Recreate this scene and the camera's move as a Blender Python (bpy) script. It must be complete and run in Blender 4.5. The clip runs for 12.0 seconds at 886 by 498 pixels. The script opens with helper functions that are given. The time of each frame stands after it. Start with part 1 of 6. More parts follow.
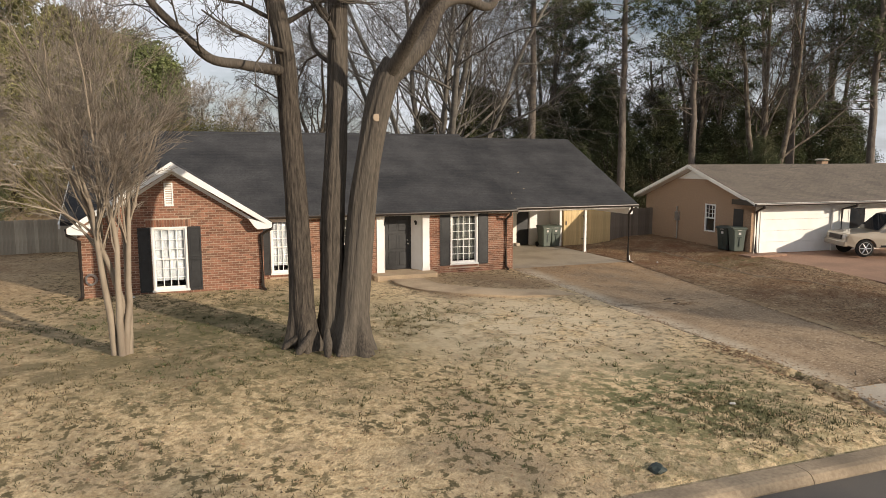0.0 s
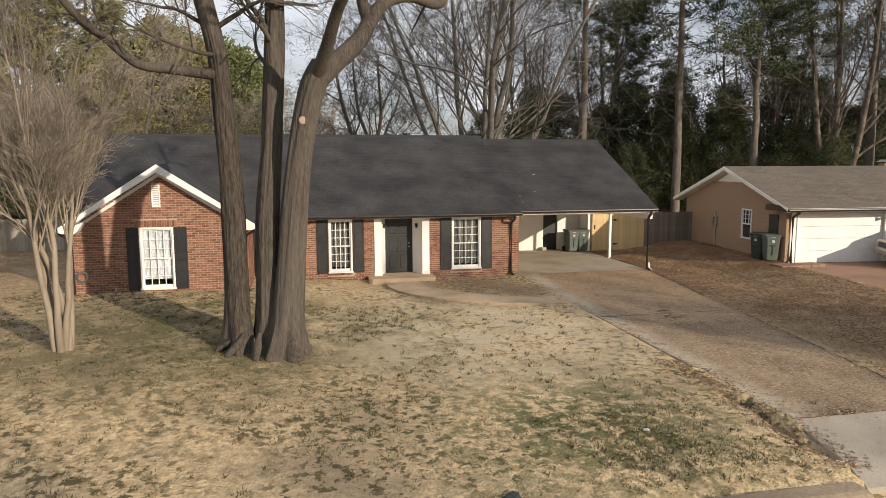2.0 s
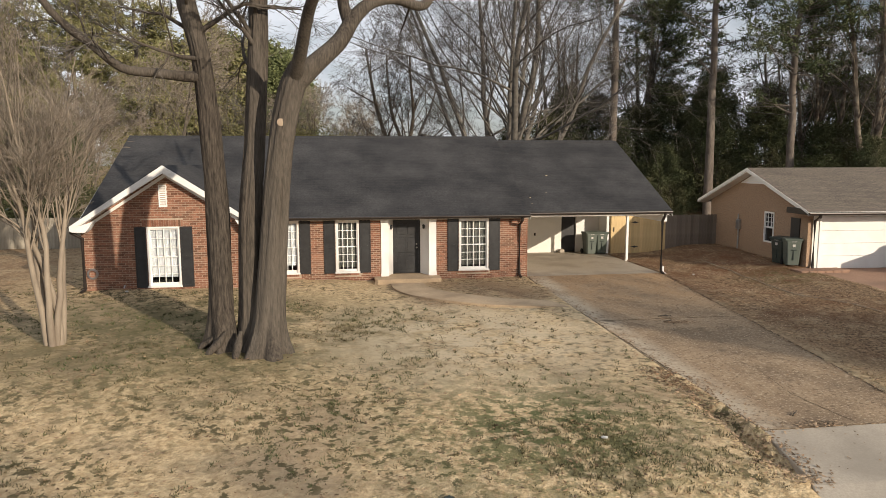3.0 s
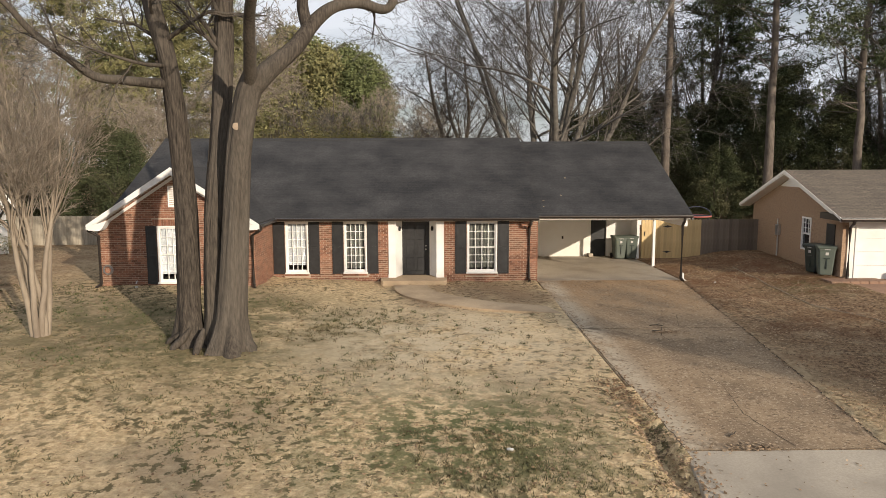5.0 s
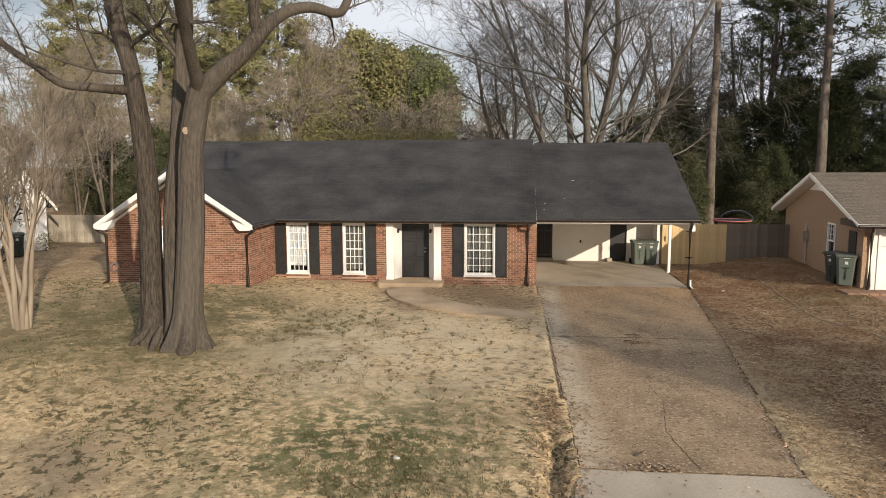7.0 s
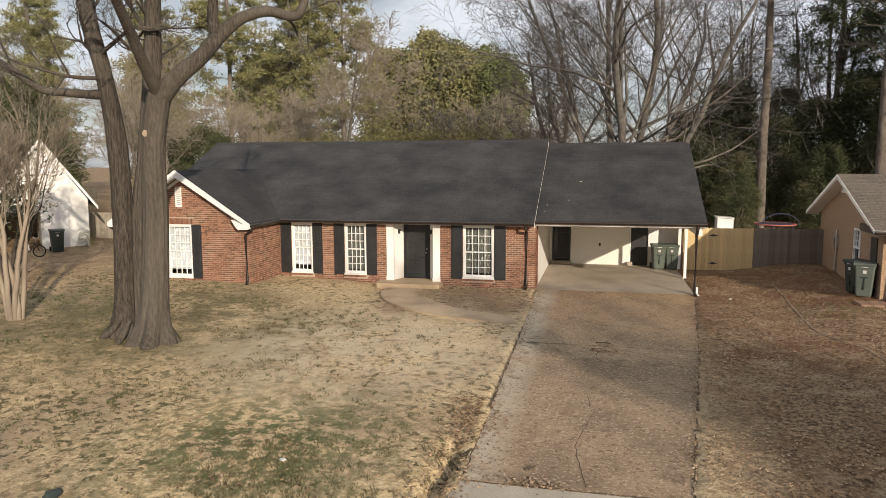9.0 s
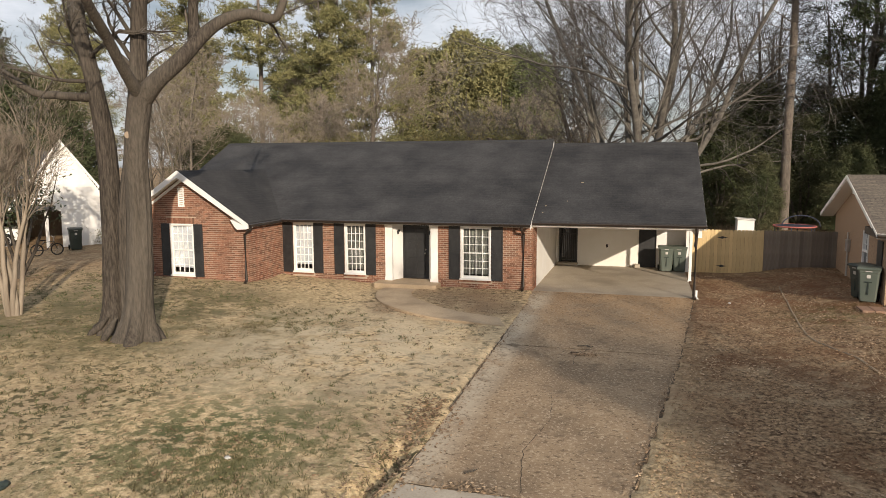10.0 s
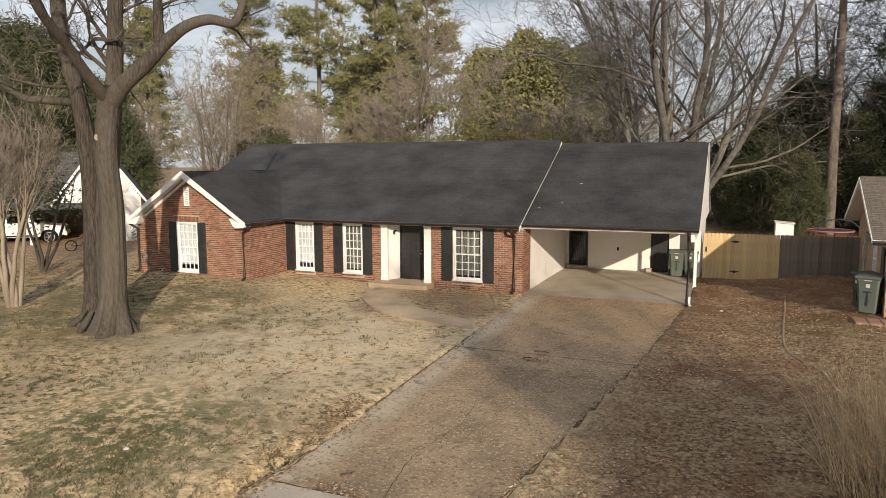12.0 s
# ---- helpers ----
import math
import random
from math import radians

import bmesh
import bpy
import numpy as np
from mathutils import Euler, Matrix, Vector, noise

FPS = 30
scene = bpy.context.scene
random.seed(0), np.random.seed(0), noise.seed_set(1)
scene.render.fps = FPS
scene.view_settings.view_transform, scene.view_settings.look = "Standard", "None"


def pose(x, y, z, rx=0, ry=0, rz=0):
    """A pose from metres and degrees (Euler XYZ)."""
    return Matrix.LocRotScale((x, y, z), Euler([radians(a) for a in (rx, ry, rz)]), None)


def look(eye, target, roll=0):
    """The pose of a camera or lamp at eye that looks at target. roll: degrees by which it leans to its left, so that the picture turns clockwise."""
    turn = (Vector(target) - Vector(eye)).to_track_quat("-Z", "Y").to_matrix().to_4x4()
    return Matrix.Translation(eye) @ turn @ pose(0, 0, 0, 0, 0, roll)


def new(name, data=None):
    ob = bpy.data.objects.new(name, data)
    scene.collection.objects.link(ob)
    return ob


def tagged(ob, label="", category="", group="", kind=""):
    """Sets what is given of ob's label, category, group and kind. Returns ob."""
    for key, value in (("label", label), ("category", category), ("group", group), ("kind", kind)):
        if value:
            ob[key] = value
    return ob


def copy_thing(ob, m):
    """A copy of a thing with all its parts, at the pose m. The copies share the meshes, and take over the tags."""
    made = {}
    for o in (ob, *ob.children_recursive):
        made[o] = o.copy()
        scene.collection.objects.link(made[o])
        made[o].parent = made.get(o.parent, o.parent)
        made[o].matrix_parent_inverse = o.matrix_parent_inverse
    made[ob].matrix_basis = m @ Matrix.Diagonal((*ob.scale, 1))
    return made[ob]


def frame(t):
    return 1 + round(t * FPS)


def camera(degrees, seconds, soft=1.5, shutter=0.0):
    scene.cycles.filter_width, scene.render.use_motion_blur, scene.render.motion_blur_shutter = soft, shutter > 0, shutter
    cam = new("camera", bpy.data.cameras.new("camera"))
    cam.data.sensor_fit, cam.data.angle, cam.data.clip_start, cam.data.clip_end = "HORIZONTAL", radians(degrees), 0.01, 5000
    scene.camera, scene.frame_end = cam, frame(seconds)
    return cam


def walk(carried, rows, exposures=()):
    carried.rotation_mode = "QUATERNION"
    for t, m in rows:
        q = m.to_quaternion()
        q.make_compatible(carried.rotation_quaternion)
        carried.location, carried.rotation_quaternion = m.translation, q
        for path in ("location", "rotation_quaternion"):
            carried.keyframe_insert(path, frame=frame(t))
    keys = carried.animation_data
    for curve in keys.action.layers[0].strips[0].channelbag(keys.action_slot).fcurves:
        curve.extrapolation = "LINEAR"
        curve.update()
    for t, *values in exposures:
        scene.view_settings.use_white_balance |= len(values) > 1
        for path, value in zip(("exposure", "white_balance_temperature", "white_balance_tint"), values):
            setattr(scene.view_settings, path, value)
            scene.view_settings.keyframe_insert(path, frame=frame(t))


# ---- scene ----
cam = camera(65.2, 12.0, soft=0.8)
METRES, EYE, TILT, LEAN, TURN = 19.1, 4.985, 0.0, 0.0, -20.0
ROWS = [
    (0.0, 0.0, 0.0, 0.0, -0.02, -7.22, 0.16),
    (0.5, 0.0455, 0.0066, 0.0005, 1.7, -7.22, 0.21),
    (1.0, 0.0948, 0.017, 0.0013, 3.79, -7.22, 0.22),
    (1.5, 0.143, 0.0277, 0.0016, 5.93, -7.17, 0.23),
    (2.0, 0.1861, 0.0393, 0.0027, 7.87, -7.17, 0.18),
    (2.5, 0.2265, 0.0474, 0.0031, 9.86, -7.15, 0.16),
    (3.0, 0.2667, 0.0551, 0.0032, 11.91, -7.09, 0.15),
    (5.0, 0.4181, 0.1029, 0.0056, 19.24, -7.03, 0.15),
    (5.5, 0.4556, 0.1174, 0.0063, 20.88, -7.01, 0.14),
    (6.0, 0.4926, 0.1348, 0.0068, 22.53, -6.99, 0.14),
    (6.5, 0.529, 0.1536, 0.0073, 24.23, -6.97, 0.15),
    (7.0, 0.5651, 0.1731, 0.008, 25.93, -6.95, 0.15),
    (9.0, 0.7029, 0.2612, 0.0098, 32.82, -6.96, 0.15),
    (9.5, 0.7359, 0.2848, 0.0103, 34.51, -6.95, 0.15),
    (10.0, 0.7682, 0.3093, 0.0107, 36.1, -6.96, 0.17),
    (10.5, 0.7989, 0.3349, 0.0108, 37.64, -6.95, 0.17),
    (11.0, 0.8295, 0.3607, 0.0113, 39.23, -6.95, 0.16),
    (11.5, 0.8602, 0.3869, 0.0116, 40.76, -6.95, 0.16),
    (12.0, 0.8906, 0.4135, 0.0121, 42.44, -6.96, 0.14),
]
walk(cam, [(t, pose(0, 0, EYE, TILT, LEAN, TURN) @ pose(METRES * x, METRES * y, METRES * z, 90 + pitch, roll, yaw)) for t, x, y, z, yaw, pitch, roll in ROWS])

# world, sun, exposure
SUN_DIR = Vector((0.573, -0.819, 0.292)).normalized()
world = bpy.data.worlds.new("sky")
scene.world = world
world.use_nodes = True
wn, wl = world.node_tree.nodes, world.node_tree.links
wn.clear()
sky = wn.new("ShaderNodeTexSky")
sky.sky_type = "NISHITA"
sky.sun_disc = False
sky.sun_elevation = math.asin(SUN_DIR.z)
sky.sun_rotation = math.atan2(SUN_DIR.x, SUN_DIR.y)
sky.air_density, sky.dust_density, sky.ozone_density = 1.0, 1.5, 1.0
wtc = wn.new("ShaderNodeTexCoord")
wmap = wn.new("ShaderNodeMapping")
wmap.inputs["Scale"].default_value = (1.0, 1.0, 3.2)
cloud = wn.new("ShaderNodeTexNoise")
cloud.inputs["Scale"].default_value = 2.2
cloud.inputs["Detail"].default_value = 7
cloud.inputs["Roughness"].default_value = 0.6
cramp = wn.new("ShaderNodeValToRGB")
cramp.color_ramp.elements[0].position = 0.30
cramp.color_ramp.elements[1].position = 0.58
cmix = wn.new("ShaderNodeMix")
cmix.data_type = "RGBA"
cmix.inputs["B"].default_value = (13.0, 13.5, 14.5, 1)
wbg = wn.new("ShaderNodeBackground")
wbg.inputs["Strength"].default_value = 0.064
wout = wn.new("ShaderNodeOutputWorld")
wl.new(wtc.outputs["Generated"], wmap.inputs["Vector"])
wl.new(wmap.outputs["Vector"], cloud.inputs["Vector"])
wl.new(cloud.outputs["Fac"], cramp.inputs["Fac"])
wl.new(cramp.outputs["Color"], cmix.inputs["Factor"])
wl.new(sky.outputs["Color"], cmix.inputs["A"])
wl.new(cmix.outputs["Result"], wbg.inputs["Color"])
wl.new(wbg.outputs["Background"], wout.inputs["Surface"])
sun = new("sun", bpy.data.lights.new("sun", "SUN"))
sun.data.energy = 5.0
sun.data.angle = radians(0.6)
sun.data.color = (1.0, 0.86, 0.69)
sun.matrix_world = look(SUN_DIR * 80, (0, 0, 0))
scene.view_settings.exposure = -0.03


# ---- materials ----
def mat(name, c1, c2=None, scale=8.0, c3=None, scale3=0.6, amount3=0.5, rough=0.8, metal=0.0, bump=0.0, bscale=40.0, vary=0.0, island=0.0, stretch=(1, 1, 1), coat=0.0, detail=6):
    m = bpy.data.materials.new(name)
    m.use_nodes = True
    n, l = m.node_tree.nodes, m.node_tree.links
    b = n["Principled BSDF"]
    b.inputs["Roughness"].default_value = rough
    b.inputs["Metallic"].default_value = metal
    b.inputs["Specular IOR Level"].default_value = 0.15 if rough >= 0.8 else 0.5
    b.inputs["Coat Weight"].default_value = coat
    c2 = c2 or tuple(v * 0.75 for v in c1)
    tc = n.new("ShaderNodeTexCoord")
    mp = n.new("ShaderNodeMapping")
    mp.inputs["Scale"].default_value = stretch
    l.new(tc.outputs["Object"], mp.inputs["Vector"])
    t = n.new("ShaderNodeTexNoise")
    t.inputs["Scale"].default_value = scale
    t.inputs["Detail"].default_value = detail
    t.inputs["Roughness"].default_value = 0.65
    l.new(mp.outputs["Vector"], t.inputs["Vector"])
    r = n.new("ShaderNodeValToRGB")
    r.color_ramp.elements[0].position, r.color_ramp.elements[1].position = 0.35, 0.65
    r.color_ramp.elements[0].color, r.color_ramp.elements[1].color = (*c1, 1), (*c2, 1)
    l.new(t.outputs["Fac"], r.inputs["Fac"])
    out = r.outputs["Color"]
    if c3:
        t3 = n.new("ShaderNodeTexNoise")
        t3.inputs["Scale"].default_value = scale3
        t3.inputs["Detail"].default_value = 5
        l.new(mp.outputs["Vector"], t3.inputs["Vector"])
        mr = n.new("ShaderNodeMapRange")
        mr.inputs["From Min"].default_value, mr.inputs["From Max"].default_value = 0.42, 0.66
        mr.inputs["To Max"].default_value = amount3
        l.new(t3.outputs["Fac"], mr.inputs["Value"])
        mx = n.new("ShaderNodeMix")
        mx.data_type = "RGBA"
        l.new(mr.outputs["Result"], mx.inputs["Factor"])
        l.new(out, mx.inputs["A"])
        mx.inputs["B"].default_value = (*c3, 1)
        out = mx.outputs["Result"]
    for amount, node, sock in ((vary, "ShaderNodeObjectInfo", "Random"), (island, "ShaderNodeNewGeometry", "Random Per Island")):
        if amount:
            g = n.new(node)
            mr = n.new("ShaderNodeMapRange")
            mr.inputs["To Min"].default_value, mr.inputs["To Max"].default_value = 1 - amount, 1 + amount
            l.new(g.outputs[sock], mr.inputs["Value"])
            mm = n.new("ShaderNodeMix")
            mm.data_type, mm.blend_type = "RGBA", "MULTIPLY"
            mm.inputs["Factor"].default_value = 1.0
            l.new(out, mm.inputs["A"])
            l.new(mr.outputs["Result"], mm.inputs["B"])
            out = mm.outputs["Result"]
    l.new(out, b.inputs["Base Color"])
    if bump:
        t2 = n.new("ShaderNodeTexNoise")
        t2.inputs["Scale"].default_value = bscale
        t2.inputs["Detail"].default_value = 4
        l.new(mp.outputs["Vector"], t2.inputs["Vector"])
        bp = n.new("ShaderNodeBump")
        bp.inputs["Strength"].default_value = bump
        bp.inputs["Distance"].default_value = 0.02
        l.new(t2.outputs["Fac"], bp.inputs["Height"])
        l.new(bp.outputs["Normal"], b.inputs["Normal"])
    return m


def coursed(name, c1, c2, gap, width, height, axes="xz", gapw=0.008, rough=0.85, blotch=None, bump=0.3):
    """Bricks or shingles as a surface pattern with relief, laid along the axes named."""
    m = bpy.data.materials.new(name)
    m.use_nodes = True
    n, l = m.node_tree.nodes, m.node_tree.links
    b = n["Principled BSDF"]
    b.inputs["Roughness"].default_value = rough
    tc = n.new("ShaderNodeTexCoord")
    sp = n.new("ShaderNodeSeparateXYZ")
    cb = n.new("ShaderNodeCombineXYZ")
    l.new(tc.outputs["Object"], sp.inputs["Vector"])
    l.new(sp.outputs[axes[0].upper()], cb.inputs["X"])
    l.new(sp.outputs[axes[1].upper()], cb.inputs["Y"])
    br = n.new("ShaderNodeTexBrick")
    br.inputs["Scale"].default_value = 1.0
    br.inputs["Color1"].default_value, br.inputs["Color2"].default_value, br.inputs["Mortar"].default_value = (*c1, 1), (*c2, 1), (*gap, 1)
    br.inputs["Brick Width"].default_value, br.inputs["Row Height"].default_value = width, height
    br.inputs["Mortar Size"].default_value = gapw
    l.new(cb.outputs["Vector"], br.inputs["Vector"])
    t = n.new("ShaderNodeTexNoise")
    t.inputs["Scale"].default_value = 0.7
    t.inputs["Detail"].default_value = 8
    l.new(tc.outputs["Object"], t.inputs["Vector"])
    mr = n.new("ShaderNodeMapRange")
    mr.inputs["From Min"].default_value, mr.inputs["From Max"].default_value = 0.35, 0.7
    mr.inputs["To Max"].default_value = 0.7
    l.new(t.outputs["Fac"], mr.inputs["Value"])
    mx = n.new("ShaderNodeMix")
    mx.data_type = "RGBA"
    mx.inputs["B"].default_value = (*(blotch or c2), 1)
    l.new(mr.outputs["Result"], mx.inputs["Factor"])
    l.new(br.outputs["Color"], mx.inputs["A"])
    t2 = n.new("ShaderNodeTexNoise")
    t2.inputs["Scale"].default_value = 14
    t2.inputs["Detail"].default_value = 6
    t2.inputs["Roughness"].default_value = 0.7
    l.new(tc.outputs["Object"], t2.inputs["Vector"])
    mr2 = n.new("ShaderNodeMapRange")
    mr2.inputs["From Min"].default_value, mr2.inputs["From Max"].default_value = 0.3, 0.7
    mr2.inputs["To Min"].default_value, mr2.inputs["To Max"].default_value = 0.55, 1.4
    l.new(t2.outputs["Fac"], mr2.inputs["Value"])
    mm = n.new("ShaderNodeMix")
    mm.data_type, mm.blend_type = "RGBA", "MULTIPLY"
    mm.inputs["Factor"].default_value = 1
    l.new(mx.outputs["Result"], mm.inputs["A"])
    l.new(mr2.outputs["Result"], mm.inputs["B"])
    l.new(mm.outputs["Result"], b.inputs["Base Color"])
    bp = n.new("ShaderNodeBump")
    bp.inputs["Strength"].default_value = bump
    bp.inputs["Distance"].default_value = 0.02
    bp.invert = True
    l.new(br.outputs["Fac"], bp.inputs["Height"])
    l.new(bp.outputs["Normal"], b.inputs["Normal"])
    return m


def lawn_mat(name, blades=False):
    """Dormant turf: straw, bare soil and green patches, with leaf litter beyond the drive and tree shade painted in by
    the oak.
    """
    m = bpy.data.materials.new(name)
    m.use_nodes = True
    n, l = m.node_tree.nodes, m.node_tree.links
    b = n["Principled BSDF"]
    b.inputs["Roughness"].default_value = 0.95
    b.inputs["Specular IOR Level"].default_value = 0.15
    tc = n.new("ShaderNodeTexCoord")
    pos = tc.outputs["Object"]

    def nz(scale, detail, lo, hi, top=1.0):
        t = n.new("ShaderNodeTexNoise")
        t.inputs["Scale"].default_value, t.inputs["Detail"].default_value, t.inputs["Roughness"].default_value = scale, detail, 0.68
        l.new(pos, t.inputs["Vector"])
        r = n.new("ShaderNodeMapRange")
        r.inputs["From Min"].default_value, r.inputs["From Max"].default_value, r.inputs["To Max"].default_value = lo, hi, top
        l.new(t.outputs["Fac"], r.inputs["Value"])
        return r.outputs["Result"]

    def mix(f, a, c):
        x = n.new("ShaderNodeMix")
        x.data_type = "RGBA"
        for sock, v in (("Factor", f), ("A", a), ("B", c)):
            if isinstance(v, tuple):
                x.inputs[sock].default_value = (*v, 1)
            else:
                l.new(v, x.inputs[sock])
        return x.outputs["Result"]

    def mul(a, c):
        x = n.new("ShaderNodeMath")
        x.operation = "MULTIPLY"
        l.new(a, x.inputs[0])
        l.new(c, x.inputs[1])
        return x.outputs[0]

    straw = mix(nz(8, 10, 0.38, 0.62), (0.70, 0.545, 0.335), (0.39, 0.282, 0.157))
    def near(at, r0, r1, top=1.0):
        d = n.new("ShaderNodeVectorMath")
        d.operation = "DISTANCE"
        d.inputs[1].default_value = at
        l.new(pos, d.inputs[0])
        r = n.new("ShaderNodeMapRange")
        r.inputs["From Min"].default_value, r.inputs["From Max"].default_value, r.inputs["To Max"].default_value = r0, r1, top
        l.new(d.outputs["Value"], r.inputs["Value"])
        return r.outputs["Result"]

    col = mix(nz(0.34, 8, 0.46, 0.62, 0.7), straw, (0.33, 0.25, 0.165))
    col = mix(mul(nz(0.3, 4, 0.40, 0.55), nz(4.6, 6, 0.53, 0.57, 0.95)), col, (0.115, 0.095, 0.05))
    col = mix(mul(near((8.6, 10.6, 0.4), 4.2, 0.8), nz(3.6, 5, 0.45, 0.54, 0.95)), col, (0.105, 0.118, 0.05))
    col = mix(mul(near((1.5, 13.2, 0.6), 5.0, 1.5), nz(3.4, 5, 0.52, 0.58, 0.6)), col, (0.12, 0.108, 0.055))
    col = mix(mul(near((-3.5, 16.5, 0.8), 6.0, 2.0), nz(1.2, 7, 0.40, 0.58, 0.8)), col, (0.17, 0.14, 0.08))
    sp = n.new("ShaderNodeSeparateXYZ")
    l.new(pos, sp.inputs["Vector"])
    rx = n.new("ShaderNodeMapRange")
    rx.inputs["From Min"].default_value, rx.inputs["From Max"].default_value = 15.5, 17.5
    l.new(sp.outputs["X"], rx.inputs["Value"])
    litter = mix(nz(10, 10, 0.40, 0.60), (0.39, 0.27, 0.16), (0.088, 0.056, 0.035))
    litter = mix(nz(0.45, 7, 0.44, 0.6, 0.75), litter, (0.165, 0.088, 0.048))
    litter = mix(nz(1.6, 9, 0.52, 0.64, 0.55), litter, (0.44, 0.34, 0.215))
    col = mix(rx.outputs["Result"], col, litter)
    lf = n.new("ShaderNodeMapRange")
    lf.inputs["From Min"].default_value, lf.inputs["From Max"].default_value, lf.inputs["To Max"].default_value = -3.0, -6.5, 0.75
    l.new(sp.outputs["X"], lf.inputs["Value"])
    col = mix(lf.outputs["Result"], col, litter)
    # green-brown soil round the oak, with tree shade painted into the colour
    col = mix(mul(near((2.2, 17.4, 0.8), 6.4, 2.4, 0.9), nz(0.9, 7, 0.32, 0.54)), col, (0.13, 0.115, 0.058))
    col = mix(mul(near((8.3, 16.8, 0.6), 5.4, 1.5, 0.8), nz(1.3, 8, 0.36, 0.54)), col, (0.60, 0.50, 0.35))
    col = mix(mul(near((9.8, 22.6, 0.6), 3.2, 1.4, 0.85), nz(1.1, 7, 0.36, 0.54)), col, (0.30, 0.205, 0.125))
    col = mix(mul(near((22.6, 25.5, 0.9), 6.0, 2.0, 0.8), nz(0.9, 8, 0.38, 0.58)), col, (0.20, 0.098, 0.052))
    col = mix(mul(near((21.3, 22.8, 0.9), 2.2, 0.4, 0.6), nz(2.5, 7, 0.42, 0.56)), col, (0.12, 0.115, 0.04))
    if blades:
        g = n.new("ShaderNodeNewGeometry")
        r = n.new("ShaderNodeMapRange")
        r.inputs["To Min"].default_value, r.inputs["To Max"].default_value = 0.85, 1.15
        l.new(g.outputs["Random Per Island"], r.inputs["Value"])
        x = n.new("ShaderNodeMix")
        x.data_type, x.blend_type = "RGBA", "MULTIPLY"
        x.inputs["Factor"].default_value = 1
        l.new(col, x.inputs["A"])
        l.new(r.outputs["Result"], x.inputs["B"])
        col = x.outputs["Result"]
    l.new(col, b.inputs["Base Color"])
    t2 = n.new("ShaderNodeTexNoise")
    t2.inputs["Scale"].default_value, t2.inputs["Detail"].default_value = 22, 6
    l.new(pos, t2.inputs["Vector"])
    bp = n.new("ShaderNodeBump")
    bp.inputs["Strength"].default_value, bp.inputs["Distance"].default_value = 0.7, 0.05
    l.new(t2.outputs["Fac"], bp.inputs["Height"])
    l.new(bp.outputs["Normal"], b.inputs["Normal"])
    return m


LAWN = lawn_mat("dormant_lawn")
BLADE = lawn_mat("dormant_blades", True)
BRICK = mat("red_brick", (0.275, 0.13, 0.083), (0.175, 0.083, 0.056), 6, (0.24, 0.145, 0.1), 1.1, 0.6, rough=0.9, bump=0.3, bscale=60, vary=0.35)
BRICKS = mat("red_bricks", (0.275, 0.13, 0.083), (0.175, 0.083, 0.056), 6, (0.24, 0.145, 0.1), 1.1, 0.6, rough=0.9, bump=0.3, bscale=60, island=0.35)
MORTAR = mat("mortar", (0.50, 0.41, 0.32), (0.40, 0.32, 0.25), 12, rough=0.95)
SHINGLE = coursed("charcoal_shingles", (0.015, 0.015, 0.017), (0.025, 0.024, 0.025), (0.010, 0.010, 0.011), 0.33, 0.125, "xy", 0.012, 0.9, (0.062, 0.06, 0.06), 0.4)
SHINGLE_W = coursed("charcoal_shingles_wing", (0.015, 0.015, 0.017), (0.025, 0.024, 0.025), (0.010, 0.010, 0.011), 0.33, 0.12, "yx", 0.012, 0.95, (0.050, 0.047, 0.046), 0.35)
SHINGLE_N = coursed("weathered_brown_shingles", (0.165, 0.135, 0.105), (0.11, 0.09, 0.073), (0.06, 0.05, 0.04), 0.33, 0.125, "xy", 0.014, 0.95, (0.16, 0.13, 0.10), 0.5)
SHINGLE_L = coursed("grey_shingles", (0.10, 0.095, 0.09), (0.075, 0.07, 0.07), (0.03, 0.03, 0.03), 0.33, 0.125, "yx", 0.014, 0.95)
TANBRICK = coursed("tan_brick", (0.36, 0.24, 0.155), (0.31, 0.205, 0.13), (0.34, 0.25, 0.175), 0.21, 0.075, "yz", 0.008, 0.95, (0.33, 0.225, 0.15), 0.2)
WHITE = mat("white_paint", (0.80, 0.79, 0.77), (0.76, 0.745, 0.72), 3, (0.66, 0.62, 0.55), 1.2, 0.3, rough=0.55, bump=0.06, bscale=20)
CREAM = mat("cream_siding", (0.82, 0.80, 0.745), (0.79, 0.765, 0.70), 2, (0.7, 0.65, 0.57), 0.8, 0.3, rough=0.65, bump=0.05)
BLACK = mat("black_paint", (0.014, 0.014, 0.015), (0.024, 0.024, 0.025), 6, (0.04, 0.04, 0.04), 1.5, 0.3, rough=0.5, bump=0.08, bscale=30)
GUTTER = mat("dark_bronze_metal", (0.022, 0.016, 0.013), (0.035, 0.026, 0.02), 5, rough=0.4, metal=0.2)
GLOOM = mat("painted_room_gloom", (0.03, 0.028, 0.026), (0.02, 0.02, 0.02), 2, rough=0.9)
CURTAIN = mat("grey_curtain", (0.13, 0.13, 0.12), (0.08, 0.08, 0.074), 30, rough=0.9, stretch=(1, 1, 0.2))
BLIND = mat("white_blind", (0.40, 0.41, 0.44), (0.34, 0.35, 0.38), 3, rough=0.7)


